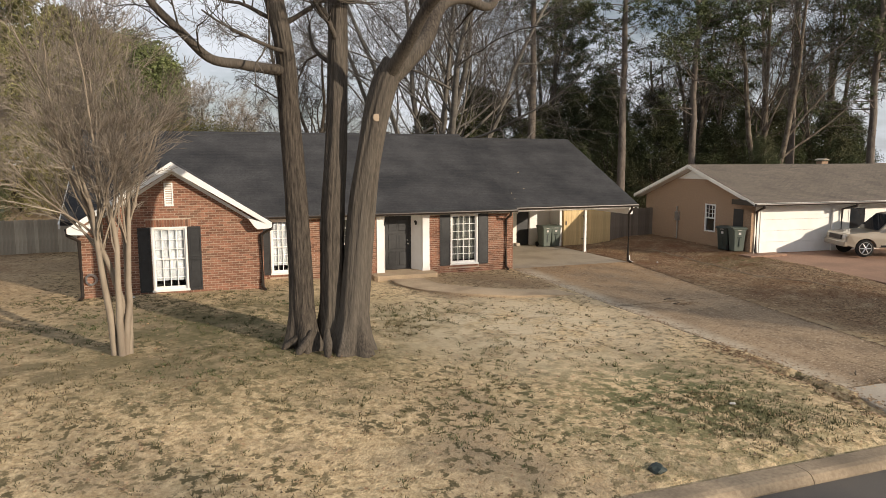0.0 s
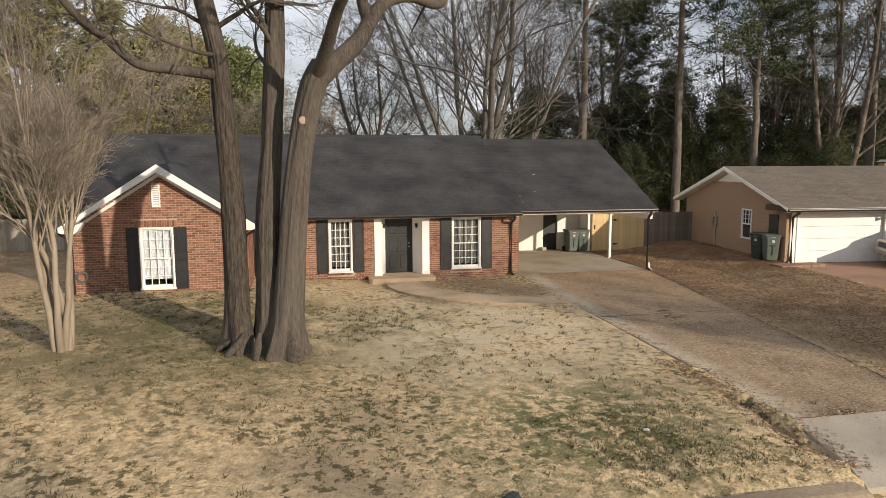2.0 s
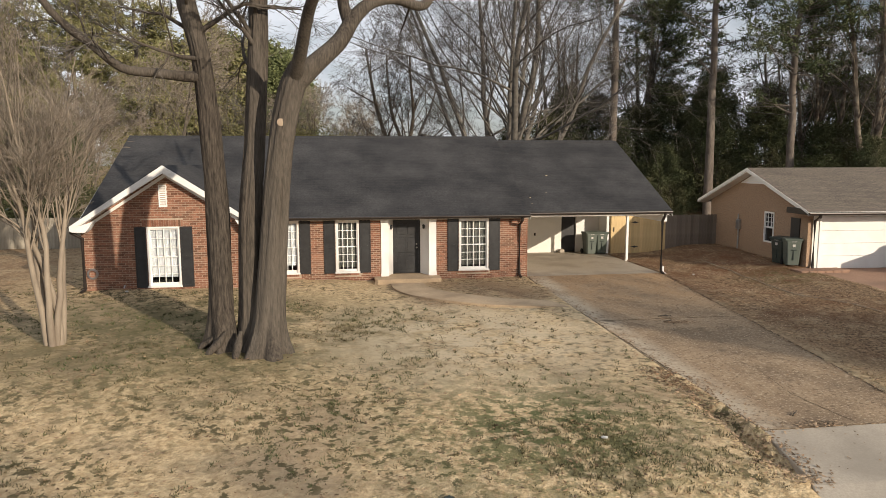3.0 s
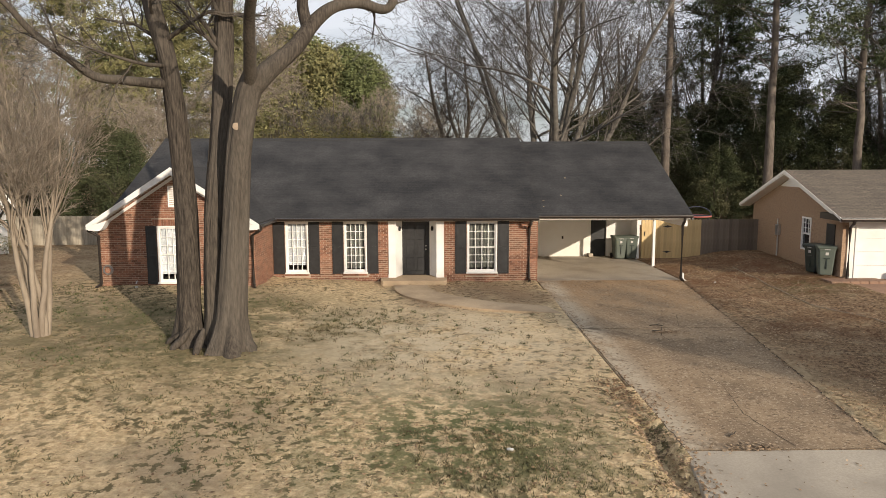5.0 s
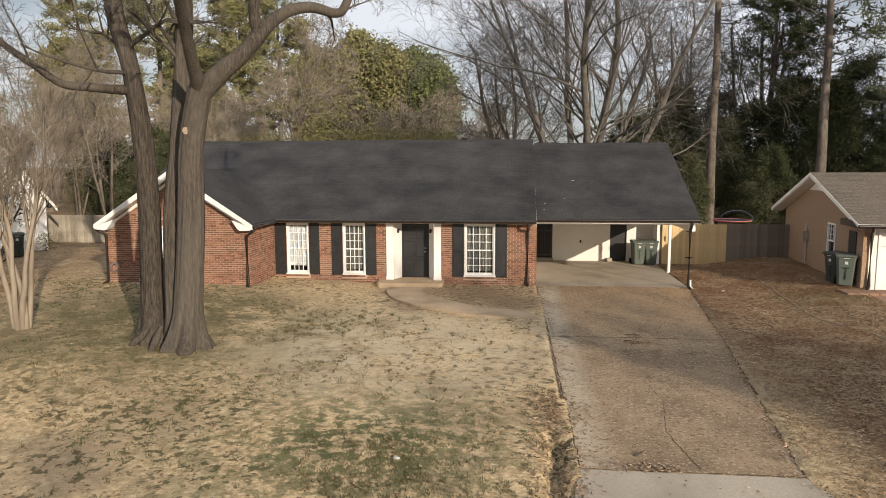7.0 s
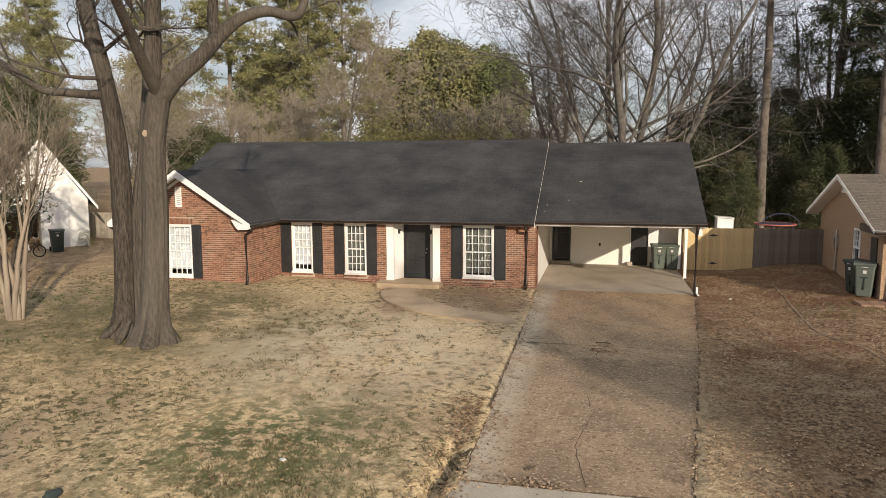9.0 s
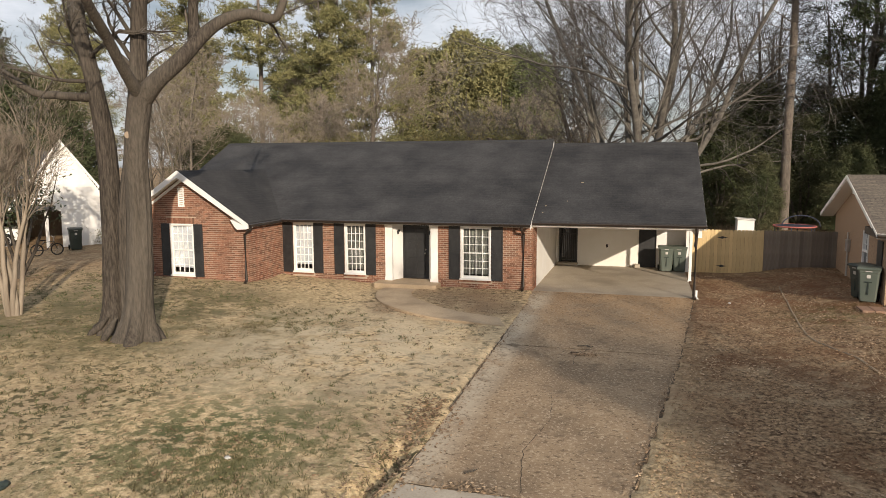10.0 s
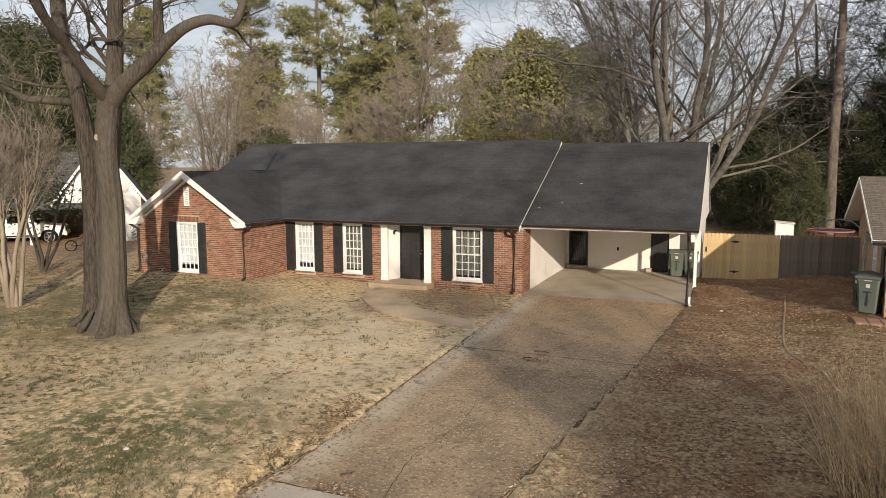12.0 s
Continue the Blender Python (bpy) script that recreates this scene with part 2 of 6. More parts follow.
def drive_mat(name):
    """Worn aggregate: pale rubbed edge, rusty leaf stains by the house, dark damp stains and stone speckle."""
    m = mat(name, (0.38, 0.278, 0.178), (0.29, 0.205, 0.13), 3.0, (0.19, 0.138, 0.092), 0.5, 0.85, rough=0.9, bump=0.5, bscale=120)
    n, l = m.node_tree.nodes, m.node_tree.links
    b = n["Principled BSDF"]
    tc = next(x for x in n if x.type == "TEX_COORD")
    sp = n.new("ShaderNodeSeparateXYZ")
    l.new(tc.outputs["Object"], sp.inputs["Vector"])

    def ramp(sock, lo, hi, top):
        r = n.new("ShaderNodeMapRange")
        r.inputs["From Min"].default_value, r.inputs["From Max"].default_value, r.inputs["To Max"].default_value = lo, hi, top
        l.new(sock, r.inputs["Value"])
        return r.outputs["Result"]

    def nz(scale, detail, lo, hi, top):
        t = n.new("ShaderNodeTexNoise")
        t.inputs["Scale"].default_value, t.inputs["Detail"].default_value, t.inputs["Roughness"].default_value = scale, detail, 0.65
        l.new(tc.outputs["Object"], t.inputs["Vector"])
        return ramp(t.outputs["Fac"], lo, hi, top)

    def times(a, c):
        x = n.new("ShaderNodeMath")
        x.operation = "MULTIPLY"
        l.new(a, x.inputs[0])
        l.new(c, x.inputs[1])
        return x.outputs[0]

    def lay(col, f, over):
        x = n.new("ShaderNodeMix")
        x.data_type = "RGBA"
        l.new(f, x.inputs["Factor"])
        l.new(col, x.inputs["A"])
        x.inputs["B"].default_value = (*over, 1)
        return x.outputs["Result"]

    col = b.inputs["Base Color"].links[0].from_socket
    col = lay(col, times(ramp(sp.outputs["Y"], 1.6, 4.5, 1.0), nz(0.7, 7, 0.34, 0.58, 0.85)), (0.40, 0.262, 0.148))
    col = lay(col, times(ramp(sp.outputs["X"], -0.95, -1.45, 1.0), nz(0.9, 6, 0.30, 0.5, 0.9)), (0.50, 0.42, 0.315))
    col = lay(col, nz(17, 6, 0.54, 0.63, 0.7), (0.56, 0.45, 0.32))
    col = lay(col, nz(13, 7, 0.55, 0.64, 0.75), (0.115, 0.08, 0.052))
    col = lay(col, times(nz(1.7, 8, 0.55, 0.66, 0.7), nz(0.4, 4, 0.44, 0.56, 1.0)), (0.125, 0.09, 0.062))
    l.new(col, b.inputs["Base Color"])
    return m


AGG = drive_mat("brown_aggregate_concrete")
CONC = mat("grey_concrete", (0.47, 0.41, 0.33), (0.38, 0.33, 0.265), 25, (0.27, 0.235, 0.19), 0.7, 0.7, rough=0.9, bump=0.25, bscale=80)
WALKC = mat("tan_concrete", (0.52, 0.40, 0.27), (0.41, 0.31, 0.205), 25, (0.25, 0.185, 0.125), 0.9, 0.7, rough=0.92, bump=0.25, bscale=80)
KERBC = mat("dirty_concrete", (0.37, 0.295, 0.205), (0.26, 0.20, 0.14), 14, (0.18, 0.14, 0.10), 0.9, 0.7, rough=0.95, bump=0.4, bscale=40)
ASPH = mat("asphalt", (0.13, 0.118, 0.108), (0.085, 0.078, 0.073), 60, (0.17, 0.145, 0.12), 0.35, 0.6, rough=0.92, bump=0.4, bscale=140)
CRACK = mat("crack_soil", (0.075, 0.058, 0.043), (0.13, 0.098, 0.068), 20, rough=1.0)
REDCONC = mat("reddish_concrete", (0.36, 0.225, 0.155), (0.29, 0.18, 0.125), 15, (0.2, 0.13, 0.095), 0.6, 0.6, rough=0.9, bump=0.2)
BARK = mat("grey_brown_bark", (0.098, 0.081, 0.066), (0.028, 0.024, 0.02), 26, (0.165, 0.145, 0.12), 1.1, 0.45, rough=0.95, bump=1.0, bscale=34, stretch=(1, 1, 0.13))
LIMB = mat("lichen_bark", (0.14, 0.112, 0.088), (0.07, 0.055, 0.043), 10, (0.30, 0.27, 0.21), 2.6, 0.4, rough=0.95, bump=0.7, bscale=25)
FARL = mat("pale_grey_bark", (0.25, 0.215, 0.175), (0.13, 0.11, 0.09), 5, (0.08, 0.068, 0.055), 0.5, 0.6, rough=0.95, bump=0.4, bscale=14)
MIDL = mat("grey_limb_bark", (0.155, 0.142, 0.126), (0.07, 0.064, 0.057), 5, (0.23, 0.21, 0.18), 0.7, 0.5, rough=0.95, bump=0.4, bscale=14)
TWIG = mat("grey_twig", (0.15, 0.137, 0.124), (0.08, 0.073, 0.066), 3, rough=0.95, island=0.35)
TWIGT = mat("tan_twig", (0.30, 0.255, 0.205), (0.20, 0.168, 0.135), 3, rough=0.95, island=0.35)
MYRT = mat("smooth_tan_bark", (0.32, 0.265, 0.20), (0.21, 0.168, 0.125), 4, (0.15, 0.115, 0.085), 1.5, 0.5, rough=0.75, bump=0.15, bscale=12, stretch=(1, 1, 0.3))
PINEB = mat("pine_bark", (0.175, 0.148, 0.125), (0.09, 0.075, 0.065), 6, (0.26, 0.22, 0.185), 0.8, 0.5, rough=0.95, bump=0.8, bscale=18, stretch=(1, 1, 0.35))
NEEDLE = mat("pine_needles", (0.235, 0.225, 0.105), (0.15, 0.15, 0.07), 0.7, (0.27, 0.24, 0.11), 0.25, 0.6, rough=0.8, island=0.4)
NEEDLED = mat("dark_needles", (0.09, 0.11, 0.052), (0.06, 0.077, 0.04), 0.7, (0.12, 0.125, 0.06), 0.3, 0.6, rough=0.8, island=0.4)
NEEDLEM = mat("olive_needles", (0.17, 0.19, 0.08), (0.105, 0.125, 0.055), 0.7, (0.15, 0.16, 0.07), 0.12, 0.7, rough=0.8, island=0.4)
LEAF = mat("dark_broad_leaves", (0.055, 0.068, 0.034), (0.085, 0.095, 0.046), 0.5, (0.13, 0.11, 0.065), 0.3, 0.6, rough=0.9, island=0.2)
TRIM = mat("tan_trim_paint", (0.40, 0.31, 0.22), (0.34, 0.26, 0.185), 5, rough=0.7)
GLOSSY = mat("glossy_leaves", (0.04, 0.06, 0.022), (0.07, 0.085, 0.03), 1.2, (0.14, 0.11, 0.05), 0.6, 0.6, rough=0.35, island=0.45)
BRUSH = mat("yellow_green_brush", (0.20, 0.19, 0.075), (0.135, 0.125, 0.055), 0.8, (0.26, 0.19, 0.10), 0.3, 0.6, rough=0.85, island=0.45)
DEADL = mat("fallen_leaves", (0.30, 0.195, 0.115), (0.12, 0.072, 0.043), 2, (0.48, 0.37, 0.25), 1.0, 0.6, rough=0.85, island=0.55)
CEDAR = mat("new_pine_boards", (0.62, 0.47, 0.245), (0.53, 0.38, 0.19), 6, rough=0.75, bump=0.15, bscale=20, vary=0.13, stretch=(2, 2, 0.3))
OLDW = mat("weathered_boards", (0.20, 0.165, 0.135), (0.13, 0.105, 0.085), 6, (0.27, 0.24, 0.2), 0.8, 0.5, rough=0.95, bump=0.3, vary=0.2, stretch=(2, 2, 0.3))
PALEW = mat("pale_weathered_boards", (0.45, 0.40, 0.32), (0.34, 0.30, 0.24), 6, (0.22, 0.19, 0.15), 0.8, 0.5, rough=0.95, bump=0.3, vary=0.18, stretch=(2, 2, 0.3))
BINP = mat("grey_green_plastic", (0.095, 0.115, 0.095), (0.08, 0.098, 0.082), 4, (0.13, 0.145, 0.12), 2, 0.4, rough=0.5)
BIND = mat("dark_green_plastic", (0.03, 0.042, 0.035), (0.022, 0.032, 0.028), 4, rough=0.45)
RUBBER = mat("black_rubber", (0.015, 0.015, 0.015), (0.025, 0.025, 0.024), 10, rough=0.8)
STEEL = mat("brushed_alloy", (0.55, 0.55, 0.56), (0.45, 0.45, 0.46), 6, rough=0.3, metal=0.9)
CARW = mat("white_car_paint", (0.72, 0.72, 0.71), (0.69, 0.69, 0.68), 2, rough=0.3, coat=0.6)
CARB = mat("beige_car_paint", (0.36, 0.31, 0.245), (0.33, 0.285, 0.225), 2, rough=0.32, metal=0.3, coat=0.6)
CARG = mat("tinted_glass", (0.02, 0.022, 0.025), (0.015, 0.016, 0.018), 1, rough=0.06)
LAMPG = mat("lamp_lens", (0.6, 0.58, 0.54), (0.5, 0.48, 0.45), 6, rough=0.15)
PLUME = mat("dry_plume", (0.52, 0.41, 0.26), (0.40, 0.30, 0.18), 4, rough=0.95, island=0.3)
DRYB = mat("dry_reed", (0.58, 0.45, 0.28), (0.40, 0.295, 0.17), 4, rough=0.9, island=0.4)
REDP = mat("faded_red_plastic", (0.45, 0.14, 0.11), (0.36, 0.1, 0.09), 6, rough=0.5)
NAVY = mat("dark_blue_mesh", (0.02, 0.025, 0.05), (0.03, 0.035, 0.06), 8, rough=0.7)
BRASS = mat("satin_nickel", (0.5, 0.48, 0.44), (0.45, 0.43, 0.4), 8, rough=0.3, metal=0.9)

GLASS = bpy.data.materials.new("window_glass")
GLASS.use_nodes = True
gb = GLASS.node_tree.nodes["Principled BSDF"]
gb.inputs["Base Color"].default_value = (0.93, 0.96, 0.95, 1)
gb.inputs["Transmission Weight"].default_value = 1.0
gb.inputs["Roughness"].default_value = 0.02
gb.inputs["IOR"].default_value = 1.2


# ---- building helpers ----
ORIGIN = {}


def thing(name, loc=(0, 0, 0), label="", category="", group="", kind=""):
    ob = new(name)
    ob.empty_display_size = 0.2
    ob.location = loc
    ORIGIN[ob] = Vector(loc)
    return tagged(ob, label, category, group, kind)


def mesh_of(name, bm, material):
    me = bpy.data.meshes.new(name)
    bm.normal_update()
    bm.to_mesh(me)
    bm.free()
    me.materials.append(material)
    return me


def part(name, bm, material, parent, label="", smooth=False):
    """Links a bmesh, given in world metres, as one mesh under a thing or a part."""
    o = ORIGIN[parent]
    if o.length:
        bmesh.ops.translate(bm, verts=bm.verts, vec=-o)
    ob = new(name, mesh_of(name, bm, material))
    if smooth:
        ob.data.shade_smooth()
    ob.parent = parent
    ORIGIN[ob] = o
    return tagged(ob, label)


def solo(name, bm, material, label, category, kind="", smooth=False):
    """A thing or a piece of the setting that is one mesh."""
    ob = new(name, mesh_of(name, bm, material))
    if smooth:
        ob.data.shade_smooth()
    ORIGIN[ob] = Vector()
    return tagged(ob, label, category, "", kind)


def raw(name, verts, faces, material, smooth=False):
    me = bpy.data.meshes.new(name)
    me.from_pydata(verts, [], faces)
    me.materials.append(material)
    if smooth:
        me.shade_smooth()
    return new(name, me)


def rawpart(name, verts, faces, material, parent, smooth=False, label="", kind=""):
    ob = raw(name, verts, faces, material, smooth)
    ob.parent = parent
    ORIGIN[ob] = ORIGIN[parent]
    return tagged(ob, label, "", "", kind)


def B():
    return bmesh.new()


def box(bm, x0, x1, y0, y1, z0, z1, bevel=0.0):
    vs = [bm.verts.new((x, y, z)) for x in (x0, x1) for y in (y0, y1) for z in (z0, z1)]
    fs = [bm.faces.new([vs[i] for i in q]) for q in ((0, 1, 3, 2), (4, 6, 7, 5), (0, 4, 5, 1), (2, 3, 7, 6), (0, 2, 6, 4), (1, 5, 7, 3))]
    if bevel:
        es = list({e for f in fs for e in f.edges})
        bmesh.ops.bevel(bm, geom=es, offset=bevel, segments=1, affect="EDGES")
    return bm


def prism(bm, poly, axis, a, b):
    """Extrudes a polygon along an axis from a to b. The polygon's pairs are the two other axes in order."""
    def at(p, v):
        return {"x": (v, p[0], p[1]), "y": (p[0], v, p[1]), "z": (p[0], p[1], v)}[axis]
    lo = [bm.verts.new(at(p, a)) for p in poly]
    hi = [bm.verts.new(at(p, b)) for p in poly]
    k = len(poly)
    bm.faces.new(lo)
    bm.faces.new(hi[::-1])
    for i in range(k):
        bm.faces.new((lo[i], hi[i], hi[(i + 1) % k], lo[(i + 1) % k]))
    bmesh.ops.recalc_face_normals(bm, faces=bm.faces)
    return bm


def tube(bm, pts, r, sides=8, cap=True):
    pts = [Vector(p) for p in pts]
    rings = []
    for i, p in enumerate(pts):
        d = (pts[min(i + 1, len(pts) - 1)] - pts[max(i - 1, 0)]).normalized()
        q = d.to_track_quat("Z", "Y")
        rr = r[i] if isinstance(r, (list, tuple)) else r
        rings.append([bm.verts.new(p + q @ Vector((rr * math.cos(a), rr * math.sin(a), 0))) for a in [math.tau * k / sides for k in range(sides)]])
    for a, b in zip(rings, rings[1:]):
        for k in range(sides):
            bm.faces.new((a[k], a[(k + 1) % sides], b[(k + 1) % sides], b[k]))
    if cap:
        bm.faces.new(rings[0][::-1])
        bm.faces.new(rings[-1])
    return bm


def disc(bm, c, axis, r, w, sides=20):
    c, v = Vector(c), {"x": Vector((1, 0, 0)), "y": Vector((0, 1, 0)), "z": Vector((0, 0, 1))}[axis]
    return tube(bm, [c - v * w / 2, c + v * w / 2], r, sides)


def ring(bm, c, axis, R, r, n=24, sides=6):
    c = Vector(c)
    u, v = {"x": ((0, 1, 0), (0, 0, 1)), "y": ((1, 0, 0), (0, 0, 1)), "z": ((1, 0, 0), (0, 1, 0))}[axis]
    u, v = Vector(u), Vector(v)
    w = u.cross(v)
    rows = []
    for i in range(n):
        a = math.tau * i / n
        e = u * math.cos(a) + v * math.sin(a)
        rows.append([bm.verts.new(c + e * (R + r * math.cos(b)) + w * r * math.sin(b)) for b in [math.tau * k / sides for k in range(sides)]])
    for i in range(n):
        a, b = rows[i], rows[(i + 1) % n]
        for k in range(sides):
            bm.faces.new((a[k], a[(k + 1) % sides], b[(k + 1) % sides], b[k]))
    bmesh.ops.recalc_face_normals(bm, faces=bm.faces)
    return bm


# ---- ground ----
def ss(a, b, v):
    t = np.clip((np.asarray(v, float) - a) / (b - a), 0, 1)
    return t * t * (3 - 2 * t)


def drive_z(y):
    return np.interp(y, [7.5, 8.2, 10, 16, 20, 25, 40], [0.14, 0.25, 0.38, 0.46, 0.52, 0.660, 0.662])


def drive_right(y):
    return np.interp(y, [7.5, 8.6, 10, 18, 25], [16.9, 16.2, 15.75, 16.85, 17.6])


def drive_left(y):
    return np.interp(y, [7.5, 8.6, 10, 14, 25], [11.75, 12.1, 12.3, 12.25, 12.1])


def gz(x, y):
    """Height of the bare ground."""
    x, y = np.asarray(x, float), np.asarray(y, float)
    z = np.interp(y, [-300, -10, -9.4, -9.2, 7.5, 7.75, 8.0, 8.6, 10, 15, 20, 25, 40, 500], [0.4, 0.3, 0.2, -0.12, -0.12, 0.1, 0.24, 0.36, 0.43, 0.5, 0.56, 0.66, 0.85, 1.2])
    z = z + 0.40 * ss(7, 0, x) * ss(9, 15, y) * (1 - 0.3 * ss(22.6, 24.5, y) * ss(0, 3, x))
    z = z + 0.34 * ss(19.5, 22.5, x) * ss(13, 21, y)
    z = z + (0.025 * np.sin(x * 1.7 + 1.3 * np.sin(y * 0.9)) * np.cos(y * 1.3) + 0.012 * np.sin(x * 4.1 + y * 3.3)) * ss(8.2, 10, y)
    dl, dr, dz = drive_left(y), drive_right(y), drive_z(y)
    near = np.maximum(dl - x, x - dr)
    inside = (y > 7.6) & (y < 32.5)
    w = np.where(inside, 1 - ss(0.1, 2.2, near), 0)
    z = z * (1 - w) + (dz + 0.03) * w
    trench = 0.3 * np.exp(-((x - 11.98 - 0.05 * np.sin(y * 3.1) - 0.03 * np.sin(y * 11)) / 0.17) ** 2) * ss(8.3, 9.0, y) * (1 - ss(10.8, 11.9, y))
    z = z - trench
    z = np.where(inside & (near < -0.04), dz - 0.1, z)
    nbd = (x > 22.75) & (y > 7.6) & (y < 23.5)
    return np.where(nbd, z - 0.1, z)


def axis_steps(lo, a, b, hi, fine, growth):
    inner = list(np.arange(a, b + 1e-6, fine))
    out, s, v = [], fine, b
    while v < hi:
        s *= growth
        v += s
        out.append(v)
    left, s, v = [], fine, a
    while v > lo:
        s *= growth
        v -= s
        left.append(v)
    return np.array(left[::-1] + inner + out)


def gz1(x, y):
    return float(gz(x, y))


xs = axis_steps(-700, -8, 27, 700, 0.14, 1.12)
ys = axis_steps(-700, 7.2, 26, 900, 0.14, 1.12)
gx, gy = np.meshgrid(xs, ys)
gzz = gz(gx, gy)
nx, ny = len(xs), len(ys)
gverts = np.stack([gx.ravel(), gy.ravel(), gzz.ravel()], 1)
gi = np.arange(nx * ny).reshape(ny, nx)
gfaces = np.stack([gi[:-1, :-1].ravel(), gi[:-1, 1:].ravel(), gi[1:, 1:].ravel(), gi[1:, :-1].ravel()], 1)
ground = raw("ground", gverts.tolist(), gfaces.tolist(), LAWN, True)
tagged(ground, "dormant straw-coloured lawn with green patches", "ground", "", "structure")


def strip(bm, left, right, y0, y1, zf, thick, n=40):
    """A slab between two edges that run along y, with its top at zf(y)."""
    rows = []
    for i in range(n + 1):
        y = y0 + (y1 - y0) * i / n
        a, b, z = float(left(y)), float(right(y)), float(zf(y))
        rows.append([bm.verts.new(p) for p in ((a, y, z - thick), (a, y, z - 0.012), (a + 0.015, y, z), (b - 0.015, y, z), (b, y, z - 0.012), (b, y, z - thick))])
    for p, q in zip(rows, rows[1:]):
        for k in range(5):
            bm.faces.new((p[k], q[k], q[k + 1], p[k + 1]))
    bm.faces.new(rows[0])
    bm.faces.new(rows[-1][::-1])
    bmesh.ops.recalc_face_normals(bm, faces=bm.faces)
    return bm


drive = thing("driveway", (14, 17, 0.45), "brown exposed aggregate concrete driveway with cracked joints", "driveway", "", "structure")
part("slab", strip(B(), drive_left, drive_right, 10.03, 18.05, drive_z, 0.2), AGG, drive)
part("slab", strip(B(), drive_left, drive_right, 18.09, 25.1, drive_z, 0.2), AGG, drive)
part("apron", strip(B(), drive_left, drive_right, 7.75, 9.98, drive_z, 0.2), CONC, drive, "pale worn concrete apron")
carfloor = solo("carport_floor", box(B(), 12.07, 17.75, 25.101, 32.0, 0.45, 0.661), CONC, "grey stained concrete carport floor", "floor", "structure")

rc = random.Random(5)


def crack(pts, w):
    """A ragged thin seam of dirt on the slab along a line of plan points."""
    bm = B()
    prev = None
    for (xa, ya), (xb, yb) in zip(pts, pts[1:]):
        k = max(2, int(math.hypot(xb - xa, yb - ya) / 0.12))
        dx, dy = xb - xa, yb - ya
        L = math.hypot(dx, dy)
        for i in range(k):
            t = i / k
            j = rc.uniform(-0.02, 0.02)
            ww = w * rc.uniform(0.08, 0.65)
            cx, cy = xa + dx * t - dy / L * j, ya + dy * t + dx / L * j
            z = float(drive_z(cy)) + 0.004
            cur = [bm.verts.new((cx - dy / L * s * ww, cy + dx / L * s * ww, z)) for s in (-0.5, 0.5)]
            if prev:
                bm.faces.new((prev[0], prev[1], cur[1], cur[0]))
            prev = cur
    return bm


for pts, w in (([(12.3, 18.07), (14.5, 18.1), (17.0, 18.05)], 0.05), ([(14.6, 18.2), (14.3, 17.3), (14.35, 16.6)], 0.04), ([(12.3, 10.0), (15.8, 10.0)], 0.05),
               ([(14.2, 10.1), (14.0, 11.6), (14.25, 13.2), (14.1, 14.6)], 0.03), ([(15.1, 18.2), (15.5, 19.6), (17.1, 21.2)], 0.025), ([(12.3, 14.0), (13.6, 14.2), (14.1, 14.6)], 0.02),
               ([(12.2, 22.6), (14.0, 22.4), (16.2, 21.5)], 0.02), ([(16.6, 16.3), (16.1, 16.25), (15.6, 16.35)], 0.05),
               ([(float(drive_right(y)) - 0.03, y) for y in (10.1, 12, 14, 16, 18, 20, 22, 24.9)], 0.11), ([(float(drive_left(y)) + 0.04, y) for y in (10.1, 12, 14, 16, 18, 19.8)], 0.08)):
    part("crack", crack(pts, w), CRACK, drive, "dark dirt-filled crack")

bm = B()
box(bm, -300, 300, -9.2, 7.5, -0.1, 0.1)
solo("road", bm, ASPH, "worn grey asphalt street", "road", "structure")
kerb = thing("kerb", (0, 7.6, 0.1), "weathered concrete kerb along the street", "kerb", "", "structure")
kprof = [(7.45, 0.0), (7.45, 0.13), (7.52, 0.225), (7.6, 0.25), (7.86, 0.255), (7.88, 0.0)]
for k in range(-14, 4):
    part("kerb_stone", prism(B(), kprof, "x", 11.7 + (k - 4) * 3.0 + 0.008, 11.7 + (k - 3) * 3.0 - 0.008), KERBC, kerb)
for k in range(0, 12):
    part("kerb_stone", prism(B(), kprof, "x", 17.0 + k * 3.0 + 0.008, 17.0 + (k + 1) * 3.0 - 0.008), KERBC, kerb)

# curved front walk
outer = [(6.75, 24.15), (6.8, 23.2), (7.2, 22.2), (8.1, 21.15), (9.3, 20.35), (10.6, 19.9), (12.15, 19.85)]
inner = [(7.95, 24.15), (8.0, 23.55), (8.3, 22.85), (9.05, 22.0), (10.0, 21.3), (11.0, 20.9), (12.12, 20.75)]


def spline(p, n):
    out = []
    for i in range(len(p) - 1):
        a, b, c, d = p[max(i - 1, 0)], p[i], p[i + 1], p[min(i + 2, len(p) - 1)]
        for k in range(n):
            t = k / n
            out.append(tuple(0.5 * (2 * b[j] + (c[j] - a[j]) * t + (2 * a[j] - 5 * b[j] + 4 * c[j] - d[j]) * t * t + (3 * b[j] - a[j] - 3 * c[j] + d[j]) * t ** 3) for j in range(len(b))))
    return out + [p[-1]]


